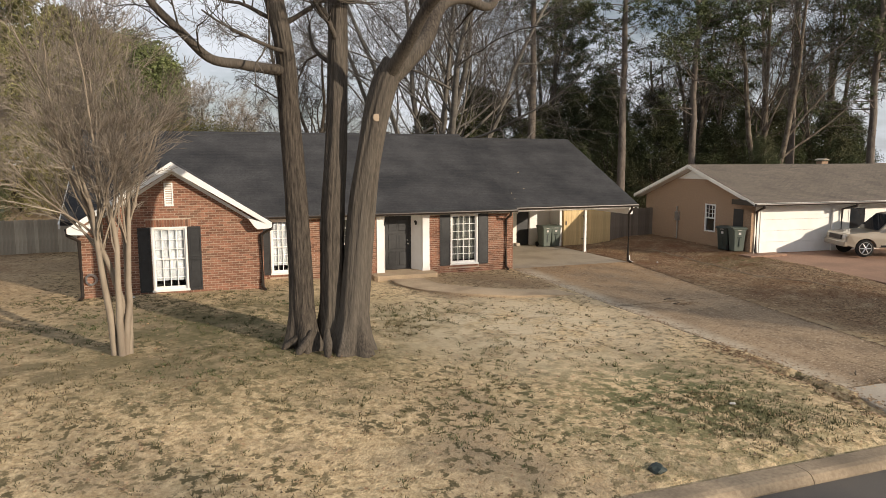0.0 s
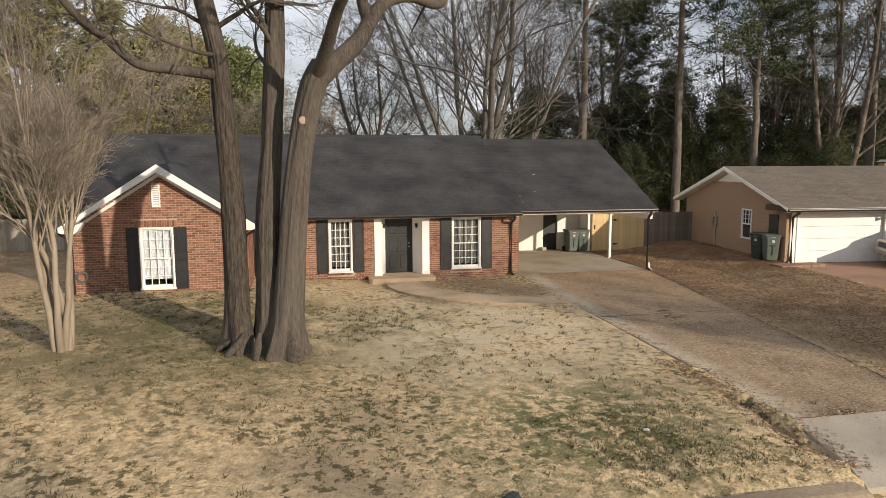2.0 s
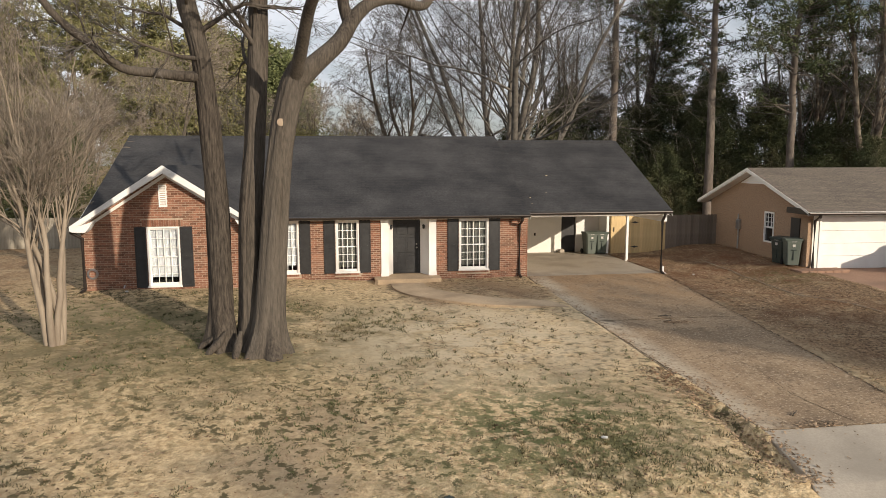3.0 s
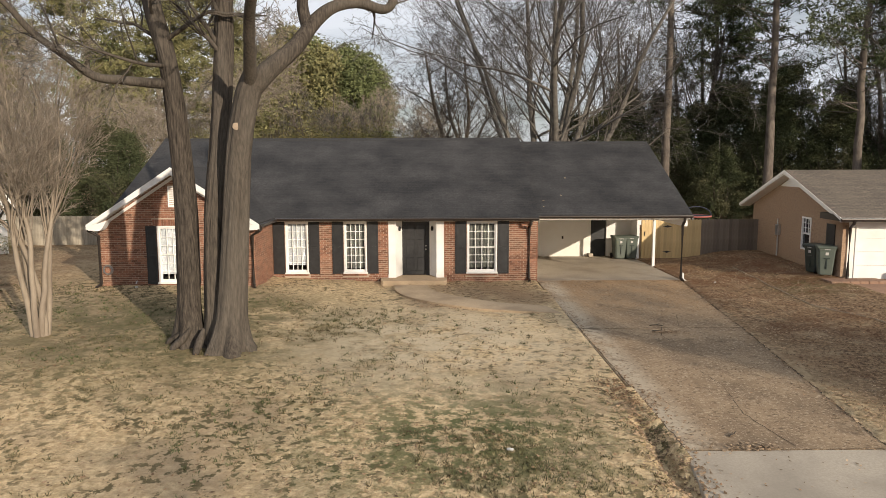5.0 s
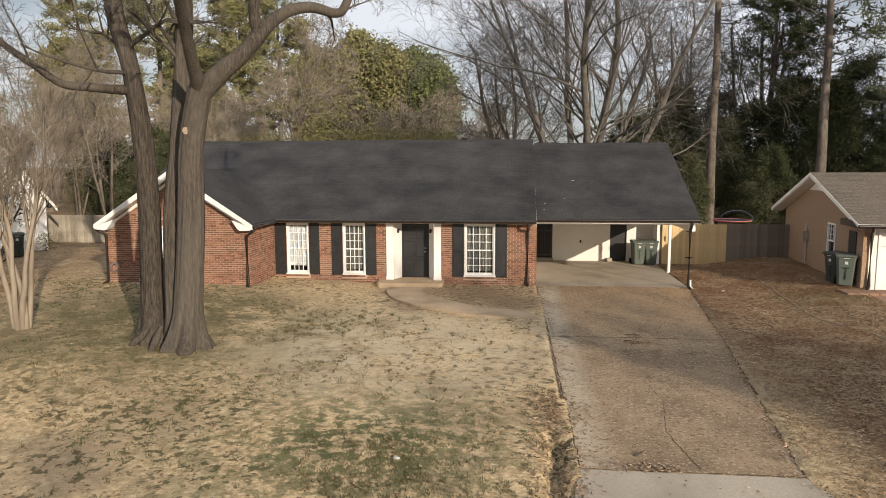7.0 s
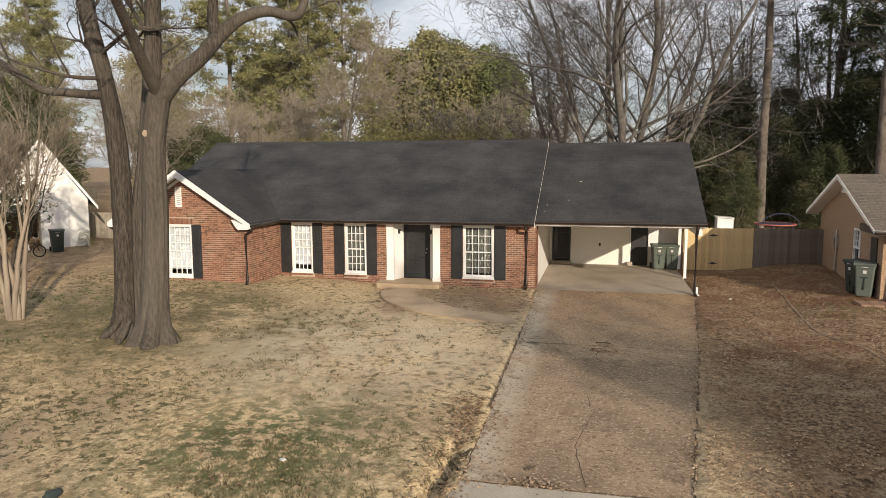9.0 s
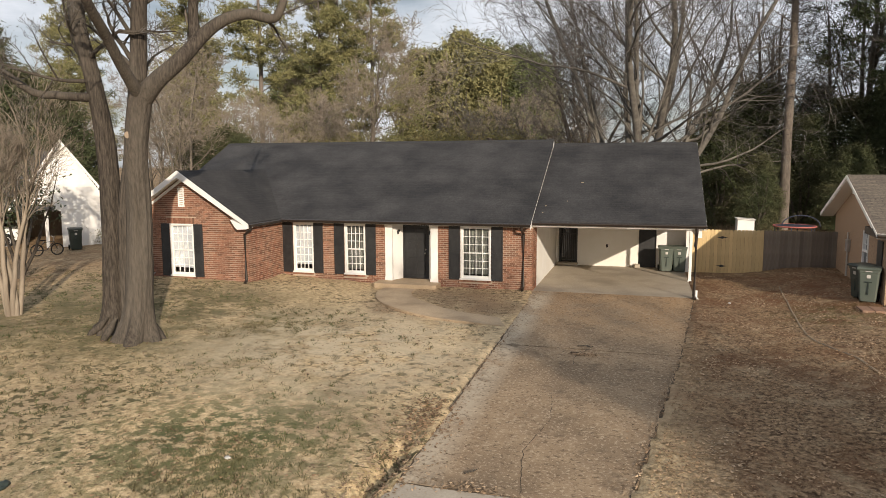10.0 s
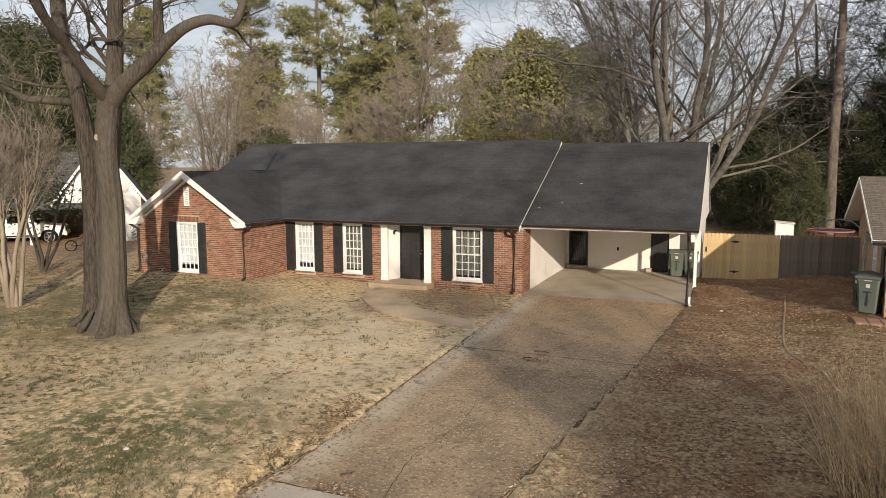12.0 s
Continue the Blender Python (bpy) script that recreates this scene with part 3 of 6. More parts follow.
bm = B()
rows = []
for (ax, ay), (bx, by) in zip(spline(outer, 6), spline(inner, 6)):
    za, zb = gz1(ax, ay), gz1(bx, by)
    z = 0.035 + max(gz1(ax + (bx - ax) * q, ay + (by - ay) * q) for q in (0, 0.15, 0.3, 0.45, 0.6, 0.75, 0.9, 1))
    if ax > 11:
        z = z + (float(drive_z(20.5)) + 0.01 - z) * (ax - 11) / 1.15
    rows.append([bm.verts.new(p) for p in ((ax, ay, z - 0.25), (ax, ay, z), (bx, by, z), (bx, by, z - 0.25))])
for p, q in zip(rows, rows[1:]):
    for k in range(3):
        bm.faces.new((p[k], q[k], q[k + 1], p[k + 1]))
bm.faces.new(rows[0])
bm.faces.new(rows[-1][::-1])
bmesh.ops.recalc_face_normals(bm, faces=bm.faces)
solo("front_walk", bm, WALKC, "curved tan concrete walk to the front step", "path", "structure")
solo("front_step", prism(B(), [(6.2, 25.6), (6.2, 24.35), (6.3, 24.25), (8.55, 24.25), (8.65, 24.35), (8.65, 25.6)], "z", 0.4, 0.82), WALKC, "low concrete step slab at the front door", "step", "structure")
bm = strip(B(), lambda y: 22.7, lambda y: 36.0, 7.7, 23.45, lambda y: float(np.interp(y, [7.7, 12, 20, 23.5], [0.14, 0.5, 0.86, 0.93])), 0.2)
solo("neighbour_drive", bm, REDCONC, "reddish stained concrete drive of the next house", "driveway", "structure")


# ---- the brick house ----
house = thing("house", (4, 28, 0.7), "single-storey red brick ranch house with a dark shingle roof and carport", "house")
FY, WY = 25.0, 22.5
GROUND_Z = 0.55
WINDOWS = [(-1.17, -0.15, WY, 1.06, 3.03), (2.6, 3.46, FY, 0.98, 2.95), (4.79, 5.65, FY, 0.98, 2.95), (9.41, 10.55, FY, 0.97, 2.95)]


def wall_with(bm, x0, x1, z0, z1, y0, y1, holes):
    """A wall along x with rectangular openings right through it."""
    cuts = sorted({x0, x1, *[h[0] for h in holes], *[h[1] for h in holes]})
    for a, b in zip(cuts, cuts[1:]):
        z = z0
        for h in sorted((h for h in holes if h[0] <= a and h[1] >= b), key=lambda h: h[2]):
            if h[2] > z:
                box(bm, a, b, y0, y1, z, h[2])
            z = h[3]
        if z < z1:
            box(bm, a, b, y0, y1, z, z1)
    return bm


BL, BH, BP, COURSE = 0.200, 0.060, 0.215, 0.0745


def courses(x0, x1, z0, z1, holes, top=None):
    """Bricks in running bond as (start, end, bottom), clear of the openings and under the gable's slope."""
    out, z, k = [], z0, 0
    while z + BH <= z1 + 0.001:
        a, b = (x0, x1) if top is None else top(z + BH, x0, x1)
        spans = [(a, b)]
        for h in holes:
            if z < h[3] and z + BH > h[2]:
                spans = [s for u, v in spans for s in ((u, min(v, h[0])), (max(u, h[1]), v)) if s[1] - s[0] > 0.03]
        for u, v in spans:
            x = x0 - (BP / 2 if k % 2 else 0)
            while x < v:
                s, e = max(x, u), min(x + BL, v)
                if e - s > 0.03:
                    out.append((s, e, z))
                x += BP
        z += COURSE
        k += 1
    return out


def brick_box(bm, s, e, z, y, side=None):
    if side is None:
        box(bm, s, e, y - 0.012, y + 0.02, z, z + BH)
    else:
        box(bm, side - 0.02, side + 0.012, s, e, z, z + BH)


def gable_top(z, x0, x1):
    if z < 3.1:
        return x0, x1
    h = max(0.0, (4.86 - z) / 0.66)
    return max(x0, -0.5 - h), min(x1, -0.5 + h)


# wing front wall with its gable
gw = WINDOWS[0]
vent = (-0.74, -0.49, 3.66, 4.36)
holes = [(gw[0], gw[1], gw[3], gw[4])]
bm = wall_with(B(), -3.15, 2.1, GROUND_Z, 3.1, WY + 0.001, WY + 0.2, holes)
prism(bm, [(-3.15, 3.1), (2.1, 3.1), (-0.5, 4.83)], "y", WY + 0.001, WY + 0.2)
wall_wing = part("wall", bm, MORTAR, house, "red brick gable wall with a soldier course")
exclude = holes + [(-1.3, -0.02, 3.03, 3.27), (gw[0] - 0.05, gw[1] + 0.05, 0.97, 1.06), (vent[0], vent[1], vent[2], vent[3])]
near_bricks, rest = [], B()
for s, e, z in courses(-3.15, 2.1, 0.62, 4.8, exclude, gable_top):
    if s > 0.55 and 0.75 < z < 2.95 and len(near_bricks) < 290:
        near_bricks.append((s, e, z))
    else:
        brick_box(rest, s, e, z, WY)
for i in range(17):
    box(rest, -1.3 + i * 0.075, -1.3 + i * 0.075 + 0.064, WY - 0.012, WY + 0.02, 3.04, 3.25)
for i in range(15):
    box(rest, gw[0] - 0.05 + i * 0.075, gw[0] - 0.05 + i * 0.075 + 0.064, WY - 0.045, WY + 0.02, 0.975, 1.05)
tagged(part("bricks", rest, BRICKS, wall_wing), "", "", "", "stuff")

# main front wall
holes = [(w[0], w[1], w[3], w[4]) for w in WINDOWS[1:]] + [(6.45, 8.55, GROUND_Z, 2.95)]
wall_front = part("wall", wall_with(B(), 2.1, 12.07, GROUND_Z, 3.02, FY + 0.001, FY + 0.2, holes), MORTAR, house, "red brick front wall")
rest = B()
ex = holes + [(w[0] - 0.06, w[1] + 0.06, w[3] - 0.08, w[3]) for w in WINDOWS[1:]]
for s, e, z in courses(2.1, 12.07, 0.62, 2.97, ex):
    brick_box(rest, s, e, z, FY)
for w in WINDOWS[1:]:
    n = int((w[1] - w[0] + 0.1) / 0.075)
    for i in range(n):
        box(rest, w[0] - 0.05 + i * 0.075, w[0] - 0.05 + i * 0.075 + 0.064, FY - 0.04, FY + 0.02, w[3] - 0.078, w[3] - 0.005)
tagged(part("bricks", rest, BRICKS, wall_front), "", "", "", "stuff")
# wing side wall, seen from the lawn, and the carport corner
wall_side = part("wall", box(B(), 1.9, 2.099, WY + 0.2, FY, GROUND_Z, 3.1), MORTAR, house, "red brick side wall of the wing")
rest = B()
for s, e, z in courses(WY, FY, 0.62, 3.0, []):
    brick_box(rest, s, e, z, 0, 2.1)
tagged(part("bricks", rest, BRICKS, wall_side), "", "", "", "stuff")
part("wall", box(B(), -3.15, -2.95, WY + 0.2, 36.4, GROUND_Z, 3.1), MORTAR, house)
part("wall", box(B(), -2.95, 12.0, 36.2, 36.4, GROUND_Z, 3.1), MORTAR, house)
prism_end = prism(B(), [(25.0, 3.05), (36.4, 3.05), (30.8, 6.0)], "x", -3.15, -2.95)
part("gable_wall", prism_end, WHITE, house)
# carport walls
cw = part("wall", box(B(), 11.9, 12.069, FY + 0.2, 25.9, GROUND_Z, 3.0), MORTAR, house, "red brick carport corner")
rest = B()
for s, e, z in courses(FY, 25.9, 0.68, 2.97, []):
    brick_box(rest, s, e, z, 0, 12.07)
tagged(part("bricks", rest, BRICKS, cw), "", "", "", "stuff")
part("carport_wall", box(B(), 11.9, 12.07, 25.9, 32.0, GROUND_Z, 3.0), WHITE, house, "cream painted board wall")
bm = wall_with(B(), 12.07, 15.55, 0.66, 3.0, 32.0, 32.15, [(12.2, 13.02, 0.66, 2.86)])
part("carport_wall", bm, CREAM, house, "cream painted back wall of the carport")
part("carport_wall", box(B(), 16.42, 17.7, 32.0, 32.15, 0.5, 3.0), WHITE, house)
part("carport_wall", box(B(), 15.55, 15.67, 32.0, 36.4, 0.5, 3.0), CREAM, house)
part("carport_wall", box(B(), 17.58, 17.7, 30.95, 36.4, 0.5, 3.0), WHITE, house)
part("carport_wall", box(B(), 12.07, 17.7, 36.2, 36.4, 0.5, 3.0), CREAM, house)
part("carport_ceiling", box(B(), 12.07, 17.75, 24.91, 36.3, 3.0, 3.05), CREAM, house)
bm = box(B(), 17.55, 17.73, 25.0, 31.0, 2.72, 3.0, 0.01)
part("beam", bm, WHITE, house, "white carport side beam")
part("beam", box(B(), 12.07, 17.73, 25.08, 25.22, 2.955, 2.998, 0.005), WHITE, house)
for px, py in ((17.62, 28.6),):
    part("post", box(box(B(), px - 0.055, px + 0.055, py - 0.055, py + 0.055, 0.64, 2.84, 0.008), px - 0.08, px + 0.08, py - 0.08, py + 0.08, 0.64, 0.7, 0.005), WHITE, house, "white timber carport post")
part("gable_wall", prism(B(), [(25.0, 2.98), (36.6, 2.98), (30.8, 5.86)], "x", 17.75, 17.83), WHITE, house, "white carport gable boarding")
part("gable_wall", prism(B(), [(25.1, 3.0), (36.4, 3.0), (30.8, 6.05)], "x", 11.9, 12.02), WHITE, house)


def slab_roof(bm, y0, z0, yr, zr, y1, t, x0, x1):
    prism(bm, [(y0, z0), (yr, zr), (yr, zr - t), (y0, z0 - t)], "x", x0, x1)
    prism(bm, [(yr, zr), (y1, z0), (y1, z0 - t), (yr, zr - t)], "x", x0, x1)
    return bm


part("roof", slab_roof(B(), 24.55, 3.13, 30.8, 6.22, 37.05, 0.13, -3.9, 12.05), SHINGLE, house, "charcoal shingle main roof")
part("roof", slab_roof(B(), 24.85, 3.19, 30.8, 6.05, 36.75, 0.13, 12.057, 17.85), SHINGLE, house, "charcoal shingle carport roof")
bm = B()
for sx in (-1, 1):
    prism(bm, [(-0.5, 5.0), (-0.5 + sx * 2.82, 3.13), (-0.5 + sx * 2.82, 3.0), (-0.5, 4.87)], "y", 22.18, 28.4)
part("roof", bm, SHINGLE_W, house, "charcoal shingle wing roof")
# ridge caps
cap = mesh_of("ridge_cap", prism(B(), [(-0.18, -0.075), (0, 0.025), (0.18, -0.075), (0.18, -0.09), (0, 0.0), (-0.18, -0.09)], "x", 0, 0.32), SHINGLE)
for n, x0, z in ((48, -3.9, 6.22), (17, 12.1, 6.05)):
    for k in range(n):
        ob = new("ridge_cap", cap)
        ob.parent = house
        ob.location = Vector((x0 + k * 0.332, 30.8, z)) - ORIGIN[house]
# white step flashing between the two roofs, rake boards of the main roof
prof = [(24.5, 3.055), (30.35, 5.848), (30.6, 6.06), (30.8, 6.16), (30.8, 6.0), (24.5, 2.9)]
part("rake_board", prism(B(), prof, "x", 12.051, 12.056), WHITE, house, "white rake trim at the roof step")
part("rake_board", prism(B(), [(24.8, 3.13), (30.8, 6.01), (30.8, 5.82), (24.8, 2.96)], "x", 17.851, 17.857), WHITE, house)
part("rake_board", prism(B(), [(36.8, 3.14), (30.8, 6.02), (30.8, 5.82), (36.8, 2.96)], "x", 17.852, 17.864), WHITE, house)
part("rake_board", prism(B(), [(24.5, 3.06), (30.8, 6.09), (30.8, 6.0), (24.5, 2.9)], "x", -3.95, -3.903), WHITE, house)
# wing rake boards with boxed returns
for sx in (-1, 1):
    a = [(-0.5, 4.99), (-0.5 + sx * 2.86, 3.10), (-0.5 + sx * 2.86, 2.96), (-0.5, 4.74)]
    part("rake_board", prism(B(), a, "y", 22.12, 22.178), WHITE, house, "white painted rake board")
    s = [(-0.5, 4.86), (-0.5 + sx * 2.8, 3.0), (-0.5 + sx * 2.8, 2.96), (-0.5, 4.81)]
    part("rake_soffit", prism(B(), s, "y", 22.18, 22.49), WHITE, house)
    r = [(-0.5 + sx * 2.85, 3.02), (-0.5 + sx * 2.85, 2.95), (-0.5 + sx * 2.78, 2.92), (-0.5 + sx * 2.42, 2.9), (-0.5 + sx * 2.33, 2.98), (-0.5 + sx * 2.15, 3.25)]
    part("cornice_return", prism(B(), r, "y", 22.13, 22.485), WHITE, house)
    mitre = [(-0.5, 4.74), (-0.5 + sx * 2.35, 3.19), (-0.5 + sx * 2.35, 3.09), (-0.5, 4.62)]
    part("frieze_board", prism(B(), mitre, "y", 22.44, 22.486), WHITE, house)
# eave trim and gutters
part("frieze_board", box(B(), 2.12, 12.05, 24.92, 24.985, 2.96, 3.06), WHITE, house)
part("soffit", box(B(), 2.12, 12.05, 24.56, 25.0, 2.99, 3.02), WHITE, house)
part("soffit", box(B(), 12.07, 17.8, 24.86, 24.9, 3.03, 3.06), WHITE, house)


def gutter(x0, x1, y, z):
    return prism(B(), [(y, z), (y - 0.015, z), (y - 0.105, z - 0.02), (y - 0.11, z - 0.05), (y - 0.08, z - 0.11), (y, z - 0.12)], "x", x0, x1)


part("gutter", gutter(2.35, 12.05, 24.55, 3.12), GUTTER, house, "dark bronze gutter")
part("gutter", gutter(12.06, 17.85, 24.85, 3.17), GUTTER, house, "dark bronze gutter")
for gx0, sx in ((2.33, 1), (-3.33, -1)):
    bm = prism(B(), [(gx0, 3.1), (gx0 + sx * 0.1, 3.08), (gx0 + sx * 0.08, 2.99), (gx0, 2.98)], "y", 22.2, 24.55)
    part("gutter", bm, GUTTER, house)


def downspout(x, y, zt, zb, px, py, kick=(0, -1)):
    """A pipe from the gutter at x, y back to the wall at px, py, down, and out at the foot."""
    return tube(B(), [(x, y, zt), (x, y, zt - 0.1), (px, py, zt - 0.3), (px, py, zb + 0.12), (px + kick[0] * 0.03, py + kick[1] * 0.03, zb + 0.06), (px + kick[0] * 0.22, py + kick[1] * 0.22, zb)], 0.056, 8)


part("downspout", downspout(11.75, 24.5, 3.0, 0.72, 11.75, 24.93), GUTTER, house, "dark bronze downspout")
part("downspout", downspout(17.55, 24.8, 3.06, 0.68, 17.55, 25.0), GUTTER, house, "dark bronze downspout")
part("downspout", downspout(2.36, 22.3, 3.0, 0.95, 2.05, 22.42, (0.3, -1)), GUTTER, house, "dark bronze downspout")
part("downspout", downspout(-3.38, 22.3, 3.0, 0.98, -3.1, 22.42, (-0.3, -1)), GUTTER, house, "dark bronze downspout")
part("downspout_foot", tube(B(), [(17.62, 25.0, 0.95), (17.62, 24.98, 0.72), (17.66, 24.8, 0.67)], 0.04, 8), WHITE, house, "white plastic downspout foot")


def window(x0, x1, y, z0, z1, back, low=0.0):
    """A double-hung sash window, four panes across and three high in each sash."""
    bm = B()
    f = 0.055
    box(bm, x0, x0 + f, y - 0.015, y + 0.12, z0, z1)
    box(bm, x1 - f, x1, y - 0.015, y + 0.12, z0, z1)
    box(bm, x0 + f, x1 - f, y - 0.015, y + 0.12, z1 - f, z1)
    box(bm, x0 + f, x1 - f, y - 0.015, y + 0.12, z0, z0 + f)
    win = part("window", bm, WHITE, house, "white double-hung window with many small panes")
    part("sill", box(B(), x0 - 0.03, x1 + 0.03, y - 0.06, y + 0.02, z0 - 0.005, z0 + 0.05, 0.006), WHITE, win)
    mid = (z0 + z1) / 2
    for a, b, yy in ((mid - 0.02, z1 - f, y + 0.03), (z0 + f, mid + 0.02, y + 0.055)):
        bm = B()
        s = 0.042
        xa, xb = x0 + f, x1 - f
        box(bm, xa, xa + s, yy, yy + 0.035, a, b)
        box(bm, xb - s, xb, yy, yy + 0.035, a, b)
        box(bm, xa + s, xb - s, yy, yy + 0.035, b - s, b)
        bot = s if yy < y + 0.05 else 0.09
        box(bm, xa + s, xb - s, yy, yy + 0.035, a, a + bot)
        for i in (1, 2, 3):
            xx = xa + s + (xb - xa - 2 * s) * i / 4
            box(bm, xx - 0.011, xx + 0.011, yy + 0.004, yy + 0.03, a + bot, b - s)
        for i in (1, 2):
            zz = a + bot + (b - s - a - bot) * i / 3
            box(bm, xa + s, xb - s, yy + 0.0045, yy + 0.0295, zz - 0.011, zz + 0.011)
        part("sash", bm, WHITE, win)
        g = part("pane", box(B(), xa + s, xb - s, yy + 0.015, yy + 0.019, a + bot, b - s), GLASS, win)
        g.visible_shadow = False
    if back is BLIND:
        bm = B()
        zz = z0 + 0.32
        while zz < z1 - 0.03:
            prism(bm, [(y + 0.11, zz), (y + 0.113, zz), (y + 0.128, zz + 0.047), (y + 0.125, zz + 0.047)], "x", x0 + 0.05, x1 - 0.05)
            zz += 0.045
        part("blind", bm, BLIND, win, "lowered white slat blind")
    else:
        bm = B()
        n = 26
        pts = [(x0 + 0.04 + (x1 - x0 - 0.08) * i / n, y + 0.15 + 0.015 * math.sin(i * 1.9)) for i in range(n + 1)]
        for (xa, ya), (xb, yb) in zip(pts, pts[1:]):
            bm.faces.new([bm.verts.new(p) for p in ((xa, ya, z0 + low), (xb, yb, z0 + low), (xb, yb, z1), (xa, ya, z1))])
        bmesh.ops.remove_doubles(bm, verts=bm.verts, dist=0.001)
        bmesh.ops.solidify(bm, geom=bm.faces, thickness=0.004)
        part("curtain", bm, back, win, "pale grey curtain")
    # near-black panel behind the glass paints in the room's darkness
    part("room_back", box(B(), x0 - 0.1, x1 + 0.1, y + 0.6, y + 0.65, z0 - 0.1, z1 + 0.1), GLOOM, win)
    return win


window(*WINDOWS[0], BLIND)
window(*WINDOWS[1], BLIND, 0.0)
window(*WINDOWS[2], CURTAIN, 0.2)
window(*WINDOWS[3], CURTAIN, 0.2)


def shutter(x0, x1, y, z0, z1):
    """A board shutter with rails and raised panels."""
    bm = box(B(), x0, x1, y - 0.034, y - 0.013, z0, z1, 0.004)
    for a, b in ((z0 + 0.09, (z0 + z1) / 2 - 0.05), ((z0 + z1) / 2 + 0.05, z1 - 0.09)):
        box(bm, x0 + 0.06, x1 - 0.06, y - 0.041, y - 0.03, a, b, 0.006)
    for a, b in ((x0, x0 + 0.045), (x1 - 0.045, x1)):
        box(bm, a, b, y - 0.043, y - 0.03, z0, z1, 0.003)
    for zz in (z0, (z0 + z1) / 2 - 0.035, z1 - 0.07):
        box(bm, x0 + 0.045, x1 - 0.045, y - 0.043, y - 0.03, zz, zz + 0.07, 0.003)
    part("shutter", bm, BLACK, house, "black painted panel shutter")


for a, b, y, z0, z1 in ((-1.54, -1.19, WY, 1.06, 3.03), (-0.13, 0.25, WY, 1.06, 3.03), (2.15, 2.58, FY, 0.98, 2.95), (3.48, 3.88, FY, 0.98, 2.95), (4.36, 4.77, FY, 0.98, 2.95),
                        (5.67, 6.08, FY, 0.98, 2.95), (8.97, 9.39, FY, 0.96, 2.95), (10.57, 10.99, FY, 0.96, 2.95)):
    shutter(a, b, y, z0, z1)

# gable vent
lv = part("louvre_vent", wall_with(B(), vent[0], vent[1], vent[2], vent[3], WY - 0.03, WY + 0.03, [(vent[0] + 0.035, vent[1] - 0.035, vent[2] + 0.035, vent[3] - 0.035)]), WHITE, house, "white louvred gable vent")
for i in range(9):
    z = vent[2] + 0.045 + i * 0.069
    part("slat", prism(B(), [(WY - 0.022, z), (WY - 0.016, z), (WY + 0.02, z + 0.055), (WY + 0.014, z + 0.058)], "x", vent[0] + 0.035, vent[1] - 0.035), WHITE, lv)

# entry recess
part("entry_wall", box(B(), 6.45, 6.95, 25.66, 25.8, 0.7, 2.99), WHITE, house)
part("entry_wall", box(B(), 8.0, 8.55, 25.66, 25.8, 0.7, 2.99), WHITE, house)
part("entry_wall", box(B(), 6.4, 6.47, 25.21, 25.66, 0.7, 2.99), WHITE, house)
part("entry_wall", box(B(), 8.53, 8.6, 25.21, 25.66, 0.7, 2.99), WHITE, house)
part("entry_ceiling", box(B(), 6.45, 8.55, 25.06, 25.66, 2.955, 2.985), WHITE, house)
for a, b in ((6.46, 6.74), (8.26, 8.54)):
    bm = box(B(), a, b, 24.965, 25.12, 0.82, 2.95, 0.008)
    box(bm, a - 0.012, b + 0.012, 24.95, 25.135, 0.82, 0.96, 0.006)
    box(bm, a - 0.012, b + 0.012, 24.95, 25.135, 2.86, 2.95, 0.006)
    part("pilaster", bm, WHITE, house, "white panelled entry pilaster")
part("entry_wall", prism(B(), [(6.47, 25.125), (6.74, 25.125), (6.955, 25.63), (6.47, 25.63)], "z", 0.8, 2.95), WHITE, house, "white angled entry side wall")
part("entry_wall", prism(B(), [(8.53, 25.125), (8.26, 25.125), (7.995, 25.63), (8.53, 25.63)], "z", 0.8, 2.95), WHITE, house, "white angled entry side wall")
bm = box(B(), 6.95, 7.01, 25.62, 25.8, 0.82, 2.95)
box(bm, 7.94, 8.0, 25.62, 25.8, 0.82, 2.95)
box(bm, 7.01, 7.94, 25.62, 25.8, 2.89, 2.95)
part("door_frame", bm, BLACK, house)
bm = box(B(), 7.01, 7.94, 25.66, 25.7, 0.84, 2.89, 0.004)
for a, b in ((7.1, 7.43), (7.52, 7.85)):
    for c, d in ((0.98, 1.5), (1.62, 2.2), (2.32, 2.76)):
        box(bm, a, b, 25.646, 25.665, c, d, 0.012)
door = part("door", bm, BLACK, house, "black six-panel front door")
part("handle", disc(tube(B(), [(7.86, 25.66, 1.82), (7.86, 25.6, 1.82)], 0.012, 8), (7.86, 25.58, 1.82), "y", 0.03, 0.04, 12), BRASS, door, "satin metal knob")
part("deadbolt", disc(B(), (7.86, 25.65, 1.95), "y", 0.03, 0.03, 12), BRASS, door)
part("threshold", box(B(), 6.95, 8.0, 25.58, 25.66, 0.81, 0.845, 0.004), GUTTER, door)
for x in (6.87, 8.1):
    bm = disc(B(), (x, 25.4, 2.68), "y", 0.045, 0.05, 12)
    tube(bm, [(x, 25.39, 2.68), (x, 25.34, 2.72), (x, 25.31, 2.69)], 0.012, 6)
    tube(bm, [(x, 25.31, 2.71), (x, 25.31, 2.68), (x, 25.31, 2.58), (x, 25.31, 2.56)], [0.02, 0.05, 0.04, 0.02], 8)
    part("wall_lantern", bm, BLACK, house, "small black wall lantern")
bm = B()
for i in range(4):
    box(bm, 7.3 + i * 0.11, 7.375 + i * 0.11, 24.9, 24.919, 2.965, 3.05)
part("number_bars", bm, BLACK, house, "dark number plate bars above the door")

